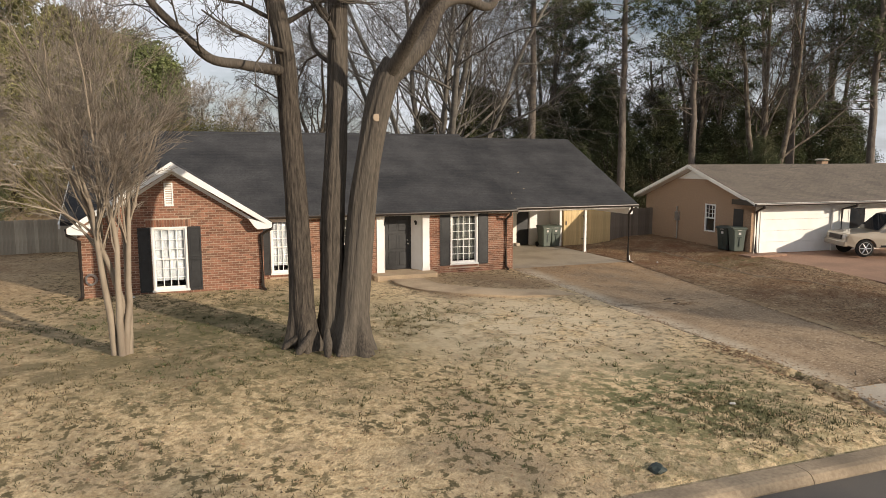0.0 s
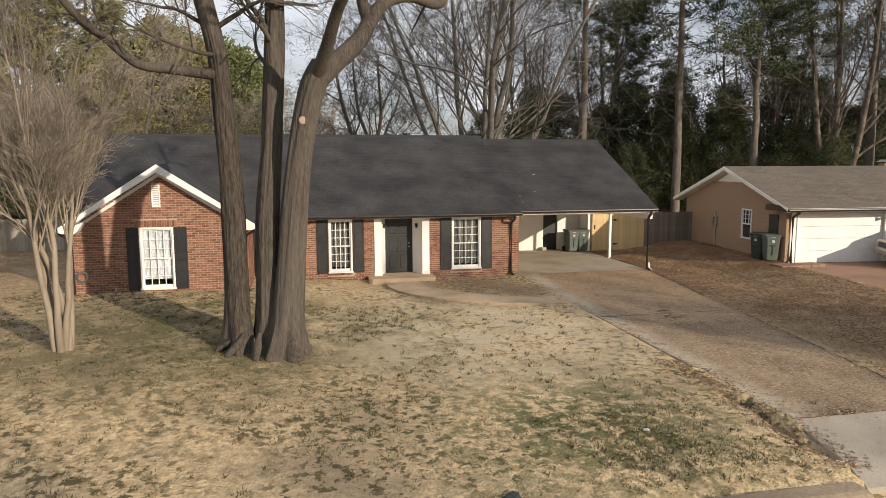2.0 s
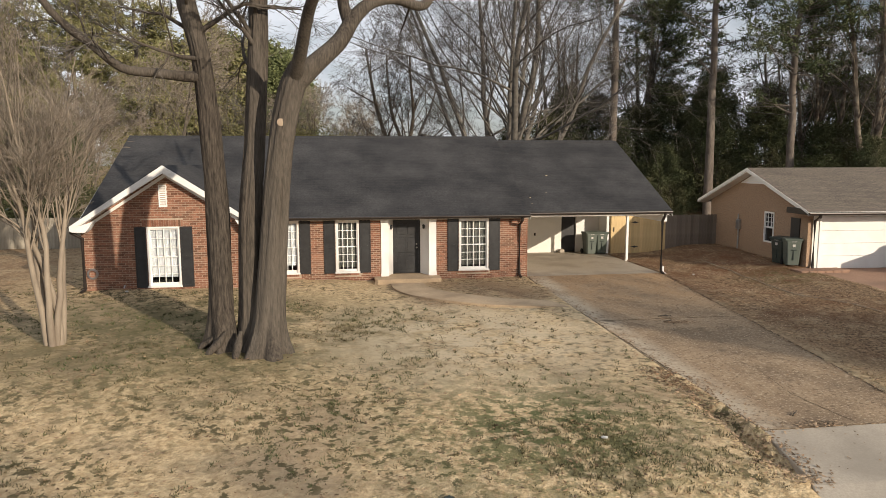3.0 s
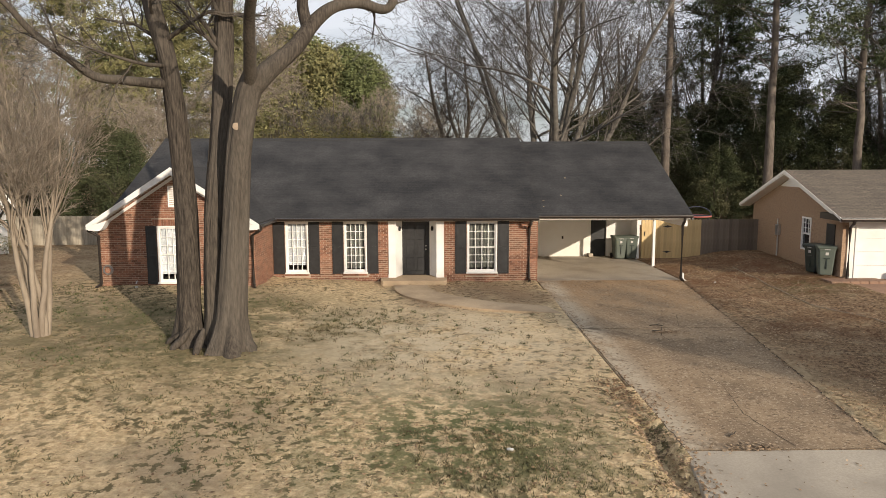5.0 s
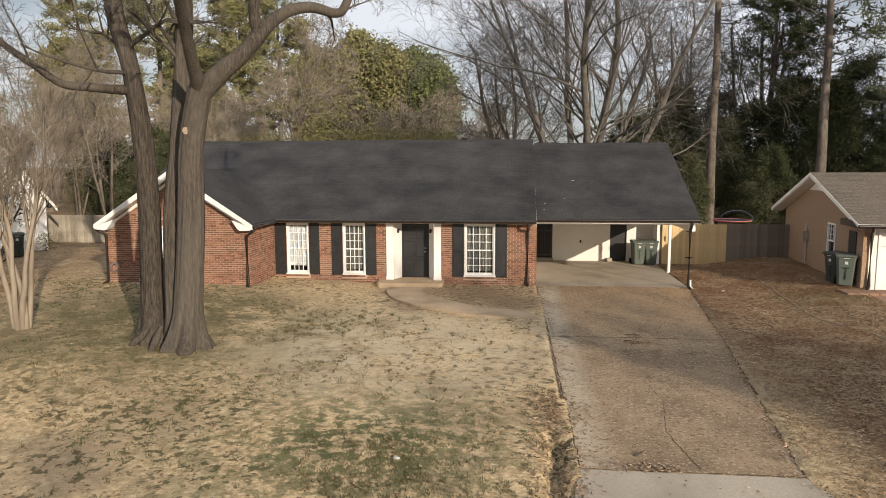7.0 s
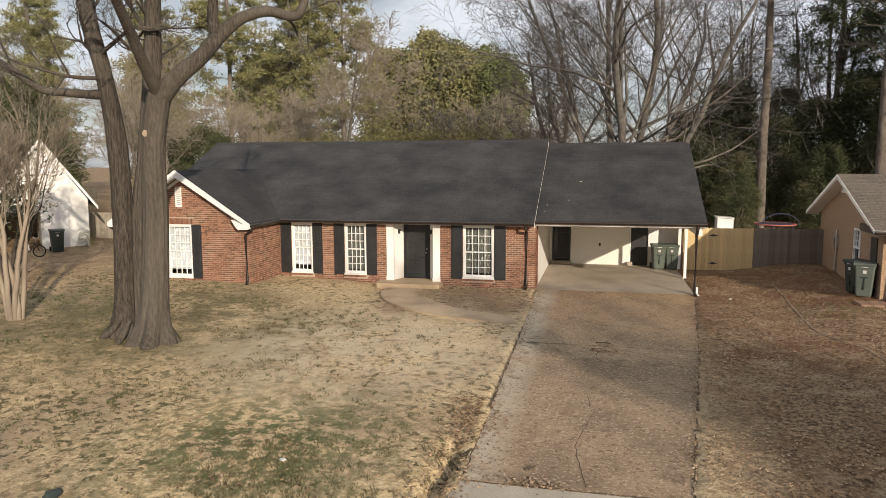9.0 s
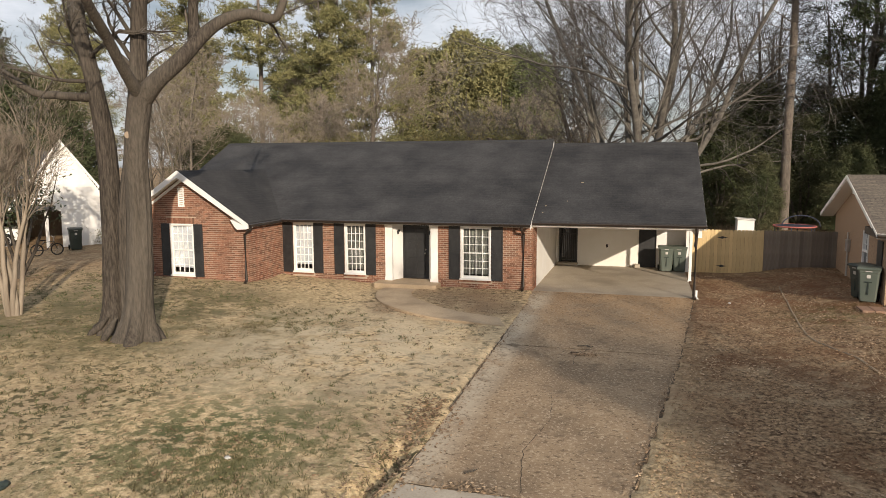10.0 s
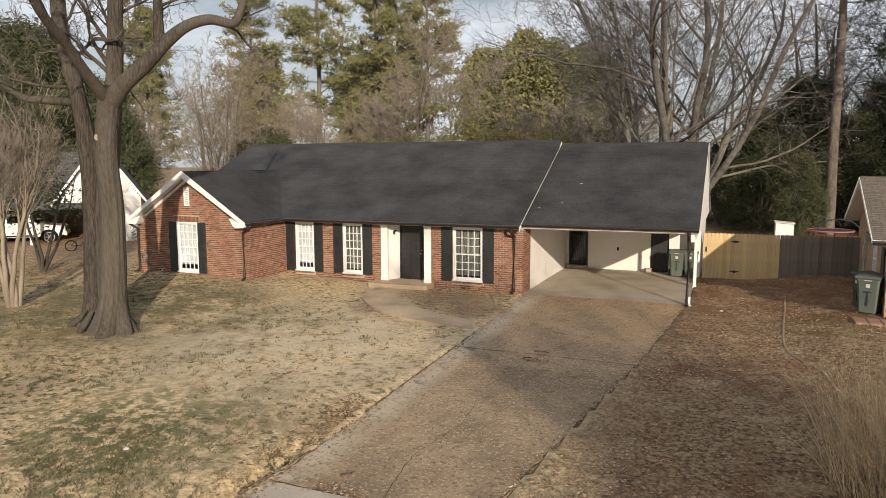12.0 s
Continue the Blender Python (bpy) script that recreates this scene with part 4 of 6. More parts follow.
# carport back door with security grille, black panel in the storage doorway, outlet
bm = box(B(), 12.2, 12.27, 31.94, 32.1, 0.66, 2.86)
box(bm, 12.95, 13.02, 31.94, 32.1, 0.66, 2.86)
box(bm, 12.27, 12.95, 31.94, 32.1, 2.79, 2.86)
box(bm, 12.27, 12.95, 31.94, 32.1, 0.66, 0.72)
sd = part("storm_door", bm, BLACK, house, "black security storm door with vertical bars")
for i in range(8):
    part("bar", tube(B(), [(12.31 + i * 0.085, 31.96, 0.9), (12.31 + i * 0.085, 31.96, 2.8)], 0.008, 6), BLACK, sd)
bm = box(B(), 12.27, 12.95, 31.955, 31.985, 0.9, 0.94)
part("rail", bm, BLACK, sd)
part("rail", box(B(), 12.27, 12.95, 31.955, 31.985, 2.05, 2.09), BLACK, sd)
part("backing", box(B(), 12.27, 12.95, 32.05, 32.08, 0.72, 2.79), CARG, sd, "dark glass behind the bars")
part("step", box(B(), 12.15, 13.05, 31.7, 31.98, 0.66, 0.8, 0.01), CONC, house)
part("door", box(B(), 15.68, 16.4, 32.1, 32.15, 0.66, 2.85, 0.004), BLACK, house, "black panel in the storage room doorway")
part("step", box(B(), 15.5, 15.75, 31.7, 31.98, 0.66, 0.82, 0.02), CONC, house, "concrete block by the storage door")
part("outlet_box", box(B(), 14.28, 14.36, 31.96, 31.998, 1.5, 1.64, 0.006), GUTTER, house)
part("wall_vent", box(B(), 12.072, 12.09, 29.6, 30.0, 2.1, 2.5, 0.004), WHITE, house)
tube_bm = tube(B(), [(-0.6 + 0.0, 33.5, 4.6), (-0.6, 33.5, 5.4)], 0.05, 10)
part("vent_pipe", tube_bm, GUTTER, house)
bm = disc(disc(B(), (8.9, 32.3, 5.5), "z", 0.14, 0.5, 16), (8.9, 32.3, 6.35), "z", 0.2, 0.06, 16)
tube(bm, [(8.9, 32.3, 5.6), (8.9, 32.3, 6.35)], 0.12, 12)
part("roof_vent", bm, GUTTER, house)
# hose bib and meter on the wing
part("hose_bib", tube(B(), [(-1.9, 22.48, 1.15), (-1.9, 22.4, 1.15), (-1.9, 22.36, 1.08)], 0.025, 8), STEEL, house)
bm = ring(ring(B(), (-2.85, 22.44, 1.55), "y", 0.16, 0.018), (-2.85, 22.41, 1.55), "y", 0.13, 0.018)
part("hose_hanger", bm, STEEL, house, "grey coiled hose hanger")

# separate bricks beside the gable window
seen = {}
for s, e, z in near_bricks:
    key = round(e - s, 3)
    if key not in seen:
        bm = box(B(), 0, e - s, -0.012, 0.02, 0, BH)
        seen[key] = mesh_of("brick", bm, BRICK)
    ob = new("brick", seen[key])
    ob.location = Vector((s, WY, z)) - ORIGIN[wall_wing]
    ob.parent = wall_wing


# ---- neighbour's house on the carport side ----
nb = thing("neighbour_house", (30, 27, 0.95), "tan brick ranch house with weathered brown shingles and a white garage", "house")
NX, NY0, NY1 = 22.93, 23.5, 31.6
bm = box(B(), NX, NX + 0.2, NY0, 24.6, 0.8, 3.2)
part("wall", box(box(box(box(bm, NX, NX + 0.2, 26.6, NY1, 0.8, 3.2), NX, NX + 0.2, 24.6, 25.85, 0.8, 3.2), NX, NX + 0.2, 25.85, 26.6, 0.8, 1.66), NX, NX + 0.2, 25.85, 26.6, 2.96, 3.2), TANBRICK, nb, "tan brick gable-end wall")
part("gable_wall", prism(B(), [(NY0, 3.2), (NY1, 3.2), (27.5, 4.64)], "x", NX, NX + 0.2), TANBRICK, nb)
part("wall", box(B(), NX + 0.2, 23.42, NY0, NY0 + 0.2, 0.8, 3.2), CREAM, nb)
part("wall", box(B(), 27.35, 44, NY0, NY0 + 0.2, 0.8, 3.2), CREAM, nb)
part("wall", box(B(), NX + 0.2, 44, NY1 - 0.2, NY1, 0.8, 3.2), TANBRICK, nb)
part("wall", box(B(), 43.8, 44, NY0 + 0.2, NY1 - 0.2, 0.8, 3.2), TANBRICK, nb)
part("lintel", box(B(), 23.42, 27.35, NY0, NY0 + 0.2, 2.9, 3.2), CREAM, nb)
bm = B()
for i in range(4):
    box(bm, 23.42, 27.35, NY0 + 0.1, NY0 + 0.15, 0.93 + i * 0.493, 0.93 + i * 0.493 + 0.487, 0.006)
part("garage_door", bm, WHITE, nb, "white sectional garage door")
for a, b in ((23.38, 23.46), (27.31, 27.39)):
    part("trim", box(B(), a, b, NY0 - 0.03, NY0 + 0.05, 0.93, 2.95), WHITE, nb)
part("trim", box(B(), 23.46, 27.31, NY0 - 0.03, NY0 + 0.05, 2.87, 2.95), WHITE, nb)
m0, zr = 27.45, 4.8
part("roof", slab_roof(B(), 22.85, 3.2, m0, zr, 32.05, 0.13, 22.47, 44.4), SHINGLE_N, nb, "weathered brown shingle roof")
for y0 in (22.8, 32.1):
    part("rake_board", prism(B(), [(y0, 3.2), (m0, zr - 0.01), (m0, zr - 0.13), (y0, 3.07)], "x", 22.45, 22.467), CREAM, nb)
    part("soffit", prism(B(), [(y0, 3.08), (m0, zr - 0.14), (m0, zr - 0.18), (y0, 3.04)], "x", 22.47, 22.93), CREAM, nb)
part("fascia", box(B(), 22.47, 44.4, 22.8, 22.847, 3.04, 3.19), WHITE, nb)
part("gutter", gutter(22.47, 44.4, 22.8, 3.18), GUTTER, nb)
part("eave_box", prism(B(), [(22.75, 3.08), (24.2, 3.08), (24.2, 3.3), (23.3, 3.3)], "x", 22.44, 22.93), GUTTER, nb)
gv = part("louvre_vent", prism(B(), [(26.25, 4.1), (28.75, 4.1), (27.5, 4.57)], "x", NX - 0.03, NX), CREAM, nb, "cream triangular gable vent")
for i in range(5):
    z = 4.14 + i * 0.075
    h = (4.55 - z) / 0.376 * 0.97
    part("slat", box(B(), NX - 0.055, NX - 0.031, 27.5 - h, 27.5 + h, z, z + 0.035), WHITE, gv)
bm = B()
y0, y1, z0, z1 = 25.85, 26.6, 1.66, 2.96
for a in ((y0, y0 + 0.06, z0, z1), (y1 - 0.06, y1, z0, z1), (y0 + 0.06, y1 - 0.06, z0, z0 + 0.06), (y0 + 0.06, y1 - 0.06, z1 - 0.06, z1), (y0 + 0.06, y1 - 0.06, 2.28, 2.34)):
    box(bm, NX - 0.03, NX + 0.06, *a)
nw = part("window", bm, WHITE, nb, "white framed side window")
bm = B()
for i in (1, 2):
    box(bm, NX, NX + 0.03, y0 + 0.25 * i - 0.01, y0 + 0.25 * i + 0.01, 2.34, z1 - 0.06)
for i in (1, 2):
    box(bm, NX + 0.001, NX + 0.029, y0 + 0.06, y1 - 0.06, 2.34 + 0.19 * i - 0.01, 2.34 + 0.19 * i + 0.01)
part("muntin", bm, WHITE, nw)
part("pane", box(B(), NX + 0.035, NX + 0.045, y0 + 0.06, y1 - 0.06, z0 + 0.06, z1 - 0.06), CARG, nw)
bm = box(B(), NX - 0.12, NX, 28.55, 28.85, 2.0, 2.45, 0.01)
tube(bm, [(NX - 0.06, 28.75, 2.45), (NX - 0.06, 28.75, 2.7)], 0.03, 8)
tube(bm, [(NX - 0.06, 28.7, 2.0), (NX - 0.06, 28.7, 1.1)], 0.035, 8)
part("meter_box", bm, STEEL, nb, "grey electric meter box with conduit")
part("shutter", box(B(), NX - 0.04, NX - 0.002, 24.0, 24.6, 1.5, 2.85, 0.006), BLACK, nb, "black panel on the side wall")
part("downspout", downspout(22.9, 22.72, 3.1, 0.98, 23.15, 23.42, (-0.6, -1)), GUTTER, nb)
part("downspout", downspout(27.75, 22.65, 3.1, 0.98, 27.75, 23.42), GUTTER, nb)
part("window", box(B(), 28.2, 29.2, NY0 - 0.02, NY0 + 0.02, 1.5, 2.9), WHITE, nb)
part("pane", box(B(), 28.28, 29.12, NY0 - 0.03, NY0 - 0.021, 1.58, 2.82), CARG, nb)
ch = part("chimney", box(B(), 31.0, 31.4, 28.0, 28.4, 4.2, 4.92, 0.01), TANBRICK, nb, "short tan brick chimney with a cap")
part("cap", prism(B(), [(30.92, 4.98), (31.48, 4.98), (31.2, 5.08)], "y", 27.92, 28.48), CONC, ch)
NB_TURN = Matrix.Translation((22.93, 26.4, 0)) @ pose(0, 0, 0, 0, 0, -3.6) @ Matrix.Translation((-22.93, -26.4, 0))
nb.matrix_basis = NB_TURN @ Matrix.Translation((30, 27, 0.95))
bm = B()
for i in range(6):
    box(bm, 21.95 + i * 0.33, 22.26 + i * 0.33, 22.6, 23.3, gz1(22.2, 22.6) - 0.1, gz1(22.2, 22.6) + 0.06, 0.01)
solo("paver_pad", bm, REDCONC, "red concrete pavers beside the garage corner", "paving")


# ---- white house on the far side of the wing, turned half towards the street ----
LX, LY, EZ = -10.9, 30.2, 3.2
AX, AZ, HALF = LX - 1.95, 6.5, 2.2
LH_TURN = Matrix.Translation((LX, LY, 0)) @ pose(0, 0, 0, 0, 0, 45) @ Matrix.Translation((-LX, -LY, 0))
lh = thing("white_house", (LX - 3, LY + 2, 1.0), "white boarded house with a steep front gable and open carport", "house")
part("gable_wall", prism(B(), [(AX + HALF - 0.25, EZ - 0.25), (AX + HALF - 0.25, EZ + 0.1), (AX, AZ - 0.1), (AX - HALF + 0.25, EZ + 0.1), (AX - HALF + 0.25, EZ - 0.25)], "y", LY, LY + 0.18), WHITE, lh, "white lapped gable boarding")
bm = B()
for i in range(24):
    z = EZ - 0.2 + i * 0.135
    h = max(0.04, min(1.95, (AZ - 0.16 - z) / 1.5))
    prism(bm, [(LY - 0.022, z), (LY - 0.001, z), (LY - 0.001, z + 0.135), (LY - 0.004, z + 0.135)], "x", AX - h, AX + h)
part("siding", bm, WHITE, lh)
gl = part("louvre_vent", prism(B(), [(AX - 0.42, 5.7), (AX + 0.42, 5.7), (AX, 6.32)], "y", LY - 0.06, LY - 0.03), CREAM, lh)
for i in range(5):
    z = 5.73 + i * 0.11
    part("slat", box(B(), AX - (6.3 - z) * 0.66, AX + (6.3 - z) * 0.66, LY - 0.085, LY - 0.061, z, z + 0.05), WHITE, gl)
part("wall", box(B(), LX - 2.1, LX, LY, LY + 0.18, 0.7, EZ - 0.25), WHITE, lh, "white painted front wall")
part("wall", box(B(), LX - 0.18, LX, LY + 0.18, LY + 8, 0.7, EZ), WHITE, lh)
part("wall", box(B(), LX - 9, LX - 0.18, LY + 6.0, LY + 6.2, 0.7, EZ), OLDW, lh, "dark back wall of the open carport")
part("wall", box(B(), LX - 2.1, LX - 1.95, LY + 0.18, LY + 6.0, 0.7, EZ - 0.25), WHITE, lh)
part("carport_ceiling", box(B(), LX - 9, LX - 0.18, LY + 0.2, LY + 6.0, EZ - 0.3, EZ - 0.25), CREAM, lh)
part("beam", box(B(), LX - 9, LX - 2.1, LY - 0.02, LY + 0.16, EZ - 0.28, EZ - 0.02), WHITE, lh)
bm = B()
for sx in (-1, 1):
    prism(bm, [(AX, AZ), (AX + sx * (HALF + 0.15), EZ - 0.03), (AX + sx * (HALF + 0.15), EZ - 0.15), (AX, AZ - 0.12)], "y", LY - 0.3, LY + 6)
part("roof", bm, SHINGLE_L, lh, "grey shingle roof")
for sx in (-1, 1):
    part("rake_board", prism(B(), [(AX, AZ - 0.01), (AX + sx * (HALF + 0.17), EZ - 0.04), (AX + sx * (HALF + 0.17), EZ - 0.22), (AX, AZ - 0.22)], "y", LY - 0.35, LY - 0.302), WHITE, lh)
part("wing_roof", slab_roof(B(), LY - 0.25, 3.1, LY + 4.2, 6.0, LY + 8.6, 0.14, LX - 16, LX - 2.4), SHINGLE_L, lh)
part("wing_wall", box(B(), LX - 16, LX - 9, LY + 0.8, LY + 8, 0.7, 3.2), WHITE, lh)
for x in (LX - 2.75, LX - 5.3):
    part("post", box(B(), x - 0.08, x + 0.08, LY - 0.02, LY + 0.14, 0.7, EZ - 0.27, 0.01), WHITE, lh, "white carport post")
part("carport_slab", box(B(), LX - 9, LX - 2.1, LY - 1.0, LY + 6.0, 0.6, 0.97), CONC, lh)
lh.matrix_basis = LH_TURN @ Matrix.Translation((LX - 3, LY + 2, 1.0))


# ---- fences ----
def fence(name, x0, x1, y, z0, h, material, label, pitch=0.145, front=-1):
    f = thing(name, ((x0 + x1) / 2, y, z0), label, "fence")
    rf = random.Random(int(x0 * 100))
    n = int(round((x1 - x0) / pitch))
    shared = []
    for v in range(4):
        hh = h + rf.uniform(-0.015, 0.015)
        w = pitch - 0.006
        shared.append(mesh_of("board", prism(B(), [(0, 0), (w, 0), (w, hh - 0.035), (w - 0.03, hh), (0.03, hh), (0, hh - 0.035)], "y", 0, 0.018), material))
    for i in range(n):
        ob = new("board", shared[rf.randrange(4)])
        ob.parent = f
        xx = x0 + i * pitch
        ob.location = Vector((xx, y + rf.uniform(-0.004, 0.004), gz1(xx, y) + 0.03 if z0 is None else z0 + 0.03)) - ORIGIN[f]
        ORIGIN[ob] = ORIGIN[f]
    for zz in (0.3, 0.95, h - 0.25):
        part("rail", box(B(), x0, x1, y + 0.025, y + 0.063, z0 + zz, z0 + zz + 0.09), material, f)
    k = int((x1 - x0) / 2.4) + 1
    for i in range(k + 1):
        xx = x0 + (x1 - x0 - 0.09) * i / k
        part("post", box(B(), xx, xx + 0.09, y + 0.065, y + 0.155, z0 - 0.3, z0 + h), material, f)
    return f


gate = fence("timber_gate", 17.8, 20.55, 30.9, 0.62, 1.85, CEDAR, "new yellow pine board gate with black strap hinges")
for z in (1.0, 2.18):
    bm = prism(B(), [(18.75, z), (18.9, z + 0.025), (18.98, z + 0.055), (19.06, z + 0.025), (19.2, z), (19.06, z - 0.025), (18.98, z - 0.055), (18.9, z - 0.025)], "y", 30.883, 30.893)
    part("hinge", bm, BLACK, gate, "black strap hinge")
part("latch", box(B(), 17.9, 17.94, 30.86, 30.893, 1.75, 1.95, 0.005), BLACK, gate)
fence("old_fence", 20.57, 24.6, 30.95, 0.72, 1.75, OLDW, "weathered dark board fence between the houses")
fence("pale_fence", -13.5, -3.2, 33.2, 0.92, 1.65, PALEW, "pale weathered board fence behind the side yard")


# ---- bins ----
def wheelie_bin(loc, rz, material, label, lidmat=None):
    b = thing("wheeled_bin", (0, 0, 0), label, "bin", "wheeled bins")
    bm = B()
    lo, hi = (0.22, 0.24), (0.29, 0.33)
    ring4 = []
    for (hx, hy), z in (((lo[0], lo[1]), 0.04), ((lo[0] + 0.01, lo[1] + 0.01), 0.1), ((hi[0] - 0.015, hi[1] - 0.02), 0.92), (hi, 0.93), (hi, 1.0)):
        c = 0.05
        ring4.append([bm.verts.new((x, y, z)) for x, y in ((-hx + c, -hy), (hx - c, -hy), (hx, -hy + c), (hx, hy - c), (hx - c, hy), (-hx + c, hy), (-hx, hy - c), (-hx, -hy + c))])
    for p, q in zip(ring4, ring4[1:]):
        for k in range(8):
            bm.faces.new((p[k], p[(k + 1) % 8], q[(k + 1) % 8], q[k]))
    bm.faces.new(ring4[0][::-1])
    bm.faces.new(ring4[-1])
    body = part("body", bm, material, b)
    part("grip", box(box(B(), -0.1, 0.1, -0.315, -0.27, 0.62, 0.66, 0.006), -0.02, 0.02, -0.3, -0.25, 0.25, 0.62, 0.006), BIND, body)
    part("label_bar", box(B(), -0.09, 0.09, -0.338, -0.332, 0.955, 0.975), LAMPG, body, "pale label bar")
    part("label_plate", box(B(), -0.05, 0.05, -0.316, -0.29, 0.76, 0.86), LAMPG, body, "pale label plate")
    bm = prism(B(), [(-0.35, 1.0), (-0.36, 1.03), (-0.3, 1.075), (0.25, 1.09), (0.35, 1.05), (0.35, 1.0)], "x", -0.31, 0.31)
    part("lid", bm, lidmat or material, b)
    for x in (-0.27, 0.27):
        part("wheel", disc(B(), (x, 0.27, 0.125), "x", 0.125, 0.05, 18), RUBBER, b)
    part("handle", tube(B(), [(-0.22, 0.33, 0.96), (-0.22, 0.4, 1.0), (0.22, 0.4, 1.0), (0.22, 0.33, 0.96)], 0.016, 6), material, b)
    b.matrix_basis = pose(*loc, 0, 0, rz)
    return b


wheelie_bin((16.8, 31.1, 0.66), 4, BINP, "grey-green wheeled bin in the carport")
wheelie_bin((17.36, 31.15, 0.66), -5, BINP, "grey-green wheeled bin beside another in the carport")
wheelie_bin((22.5, 24.72, gz1(22.5, 24.72)), -70, BIND, "dark green wheeled bin against the tan brick wall")
wheelie_bin((22.46, 24.0, gz1(22.46, 24.0)), -20, BINP, "grey-green wheeled bin on the paver pad")
wheelie_bin((-10.8, 27.9, gz1(-10.8, 27.9)), 50, BIND, "dark green wheeled bin before the white wall")


# ---- vehicles ----
def vehicle(name, label, paint, loc, rz, L=4.9, W=1.88, H=1.85, pickup=False):
    v = thing(name, (0, 0, 0), label, "car")
    h0 = 0.42
    hood, belt = 1.08, 1.12
    rear = L - 0.12
    low = [(0.05, h0 + 0.1), (0.0, 0.62), (0.03, 0.82), (0.12, 0.98), (1.25, hood), (rear, belt), (L, 0.95), (L, 0.55), (L - 0.08, h0)]
    fw, rw, wr = 0.8, L - 1.02, 0.38
    arch = []
    for cx in (rw, fw):
        arch += [(cx + 0.44 * math.cos(a), h0 - 0.02 + 0.44 * math.sin(a) * 0.92) for a in [math.pi * k / 8 for k in range(9)]]
    poly = low + arch
    bm = prism(B(), poly, "y", -W / 2, W / 2)
    for vert in bm.verts:
        f = max(0.0, (vert.co.z - 0.8) / 0.35)
        vert.co.y *= 1 - 0.05 * min(f, 1) - (0.07 if vert.co.x < 0.1 or vert.co.x > L - 0.05 else 0)
    bmesh.ops.bevel(bm, geom=[e for e in bm.edges if abs(e.verts[0].co.y - e.verts[1].co.y) < 0.01 and e.calc_length() > 0.2], offset=0.04, segments=2, affect="EDGES")
    body = part("body", bm, paint, v)
    cab = [(1.3, hood - 0.02), (2.05, H - 0.06), (2.4, H), (L - 0.75, H - 0.02), (L - 0.25, belt - 0.02)]
    if pickup:
        cab = [(1.35, hood - 0.02), (2.05, H - 0.06), (2.4, H), (3.35, H - 0.02), (3.6, belt - 0.02)]
    bm = prism(B(), cab, "y", -W / 2 + 0.06, W / 2 - 0.06)
    for vert in bm.verts:
        vert.co.y *= 1 - 0.2 * max(0, (vert.co.z - hood) / (H - hood))
    bmesh.ops.bevel(bm, geom=list(bm.edges), offset=0.03, segments=2, affect="EDGES")
    part("cabin", bm, paint, v)
    xe = cab[-2][0]

    def sidey(z):
        return (W / 2 - 0.06) * (1 - 0.2 * (z - hood) / (H - hood))
    spans = [(1.72, 2.75), (2.83, xe - 0.15)] if not pickup else [(1.72, 2.55), (2.62, 3.3)]
    for s in (-1, 1):
        for i, (a, b) in enumerate(spans):
            zl, zh = belt + 0.05, H - 0.14
            a2 = a + 0.45 if i == 0 else a
            b2 = b - (0.2 if i else 0)
            bm = B()
            o = [(a, sidey(zl), zl), (b, sidey(zl), zl), (b2, sidey(zh), zh), (a2, sidey(zh), zh)]
            bm.faces.new([bm.verts.new((p[0], s * (p[1] + 0.008), p[2])) for p in o])
            bmesh.ops.solidify(bm, geom=bm.faces, thickness=0.012)
            part("side_window", bm, CARG, v, "tinted side window")
        part("mirror", box(B(), 1.72, 1.9, s * (W / 2 + 0.06) - 0.09, s * (W / 2 + 0.06) + 0.09, belt, belt + 0.14, 0.02), paint, v)
        part("sill_trim", box(B(), 1.4, L - 1.5, s * (W / 2) - 0.015, s * (W / 2) + 0.015, 0.44, 0.52, 0.005), RUBBER, v)
        for xx in spans:
            part("door_handle", box(B(), xx[1] - 0.18, xx[1] - 0.04, s * (W / 2 - 0.02) - 0.02, s * (W / 2 - 0.02) + 0.02, 0.98, 1.01, 0.004), GUTTER, v)
        for cx in (fw, rw):
            wy = s * (W / 2 - 0.13)
            wheel = part("wheel", disc(ring(B(), (cx, wy, wr), "y", wr - 0.1, 0.1, 28, 8), (cx, wy, wr), "y", wr - 0.09, 0.2, 24), RUBBER, v)
            bm = ring(B(), (cx, wy + s * 0.105, wr), "y", wr - 0.13, 0.018, 24, 6)
            for k in range(6):
                a = math.tau * k / 6
                tube(bm, [(cx, wy + s * 0.11, wr), (cx + 0.22 * math.cos(a), wy + s * 0.105, wr + 0.22 * math.sin(a))], 0.025, 6)
            part("rim", disc(bm, (cx, wy + s * 0.105, wr), "y", 0.06, 0.04, 12), STEEL, wheel, "alloy spoked rim")
        part("headlight", box(B(), 0.02, 0.2, s * 0.66 - 0.13, s * 0.66 + 0.13, 0.76, 0.93, 0.02), LAMPG, v)
    bm = B()
    bm.faces.new([bm.verts.new(p) for p in ((1.36, -0.78, hood + 0.03), (1.36, 0.78, hood + 0.03), (2.03, 0.66, H - 0.09), (2.03, -0.66, H - 0.09))])
    bmesh.ops.translate(bm, verts=bm.verts, vec=(-0.03, 0, 0.015))
    bmesh.ops.solidify(bm, geom=bm.faces, thickness=0.012)
    part("windscreen", bm, CARG, v)
    part("bumper", box(B(), -0.06, 0.12, -W / 2 + 0.06, W / 2 - 0.06, 0.44, 0.66, 0.03), paint, v)
    part("grille", box(B(), -0.03, 0.06, -0.5, 0.5, 0.72, 0.92, 0.01), GUTTER, v)
    v.matrix_basis = pose(*loc, 0, 0, rz)
    return v


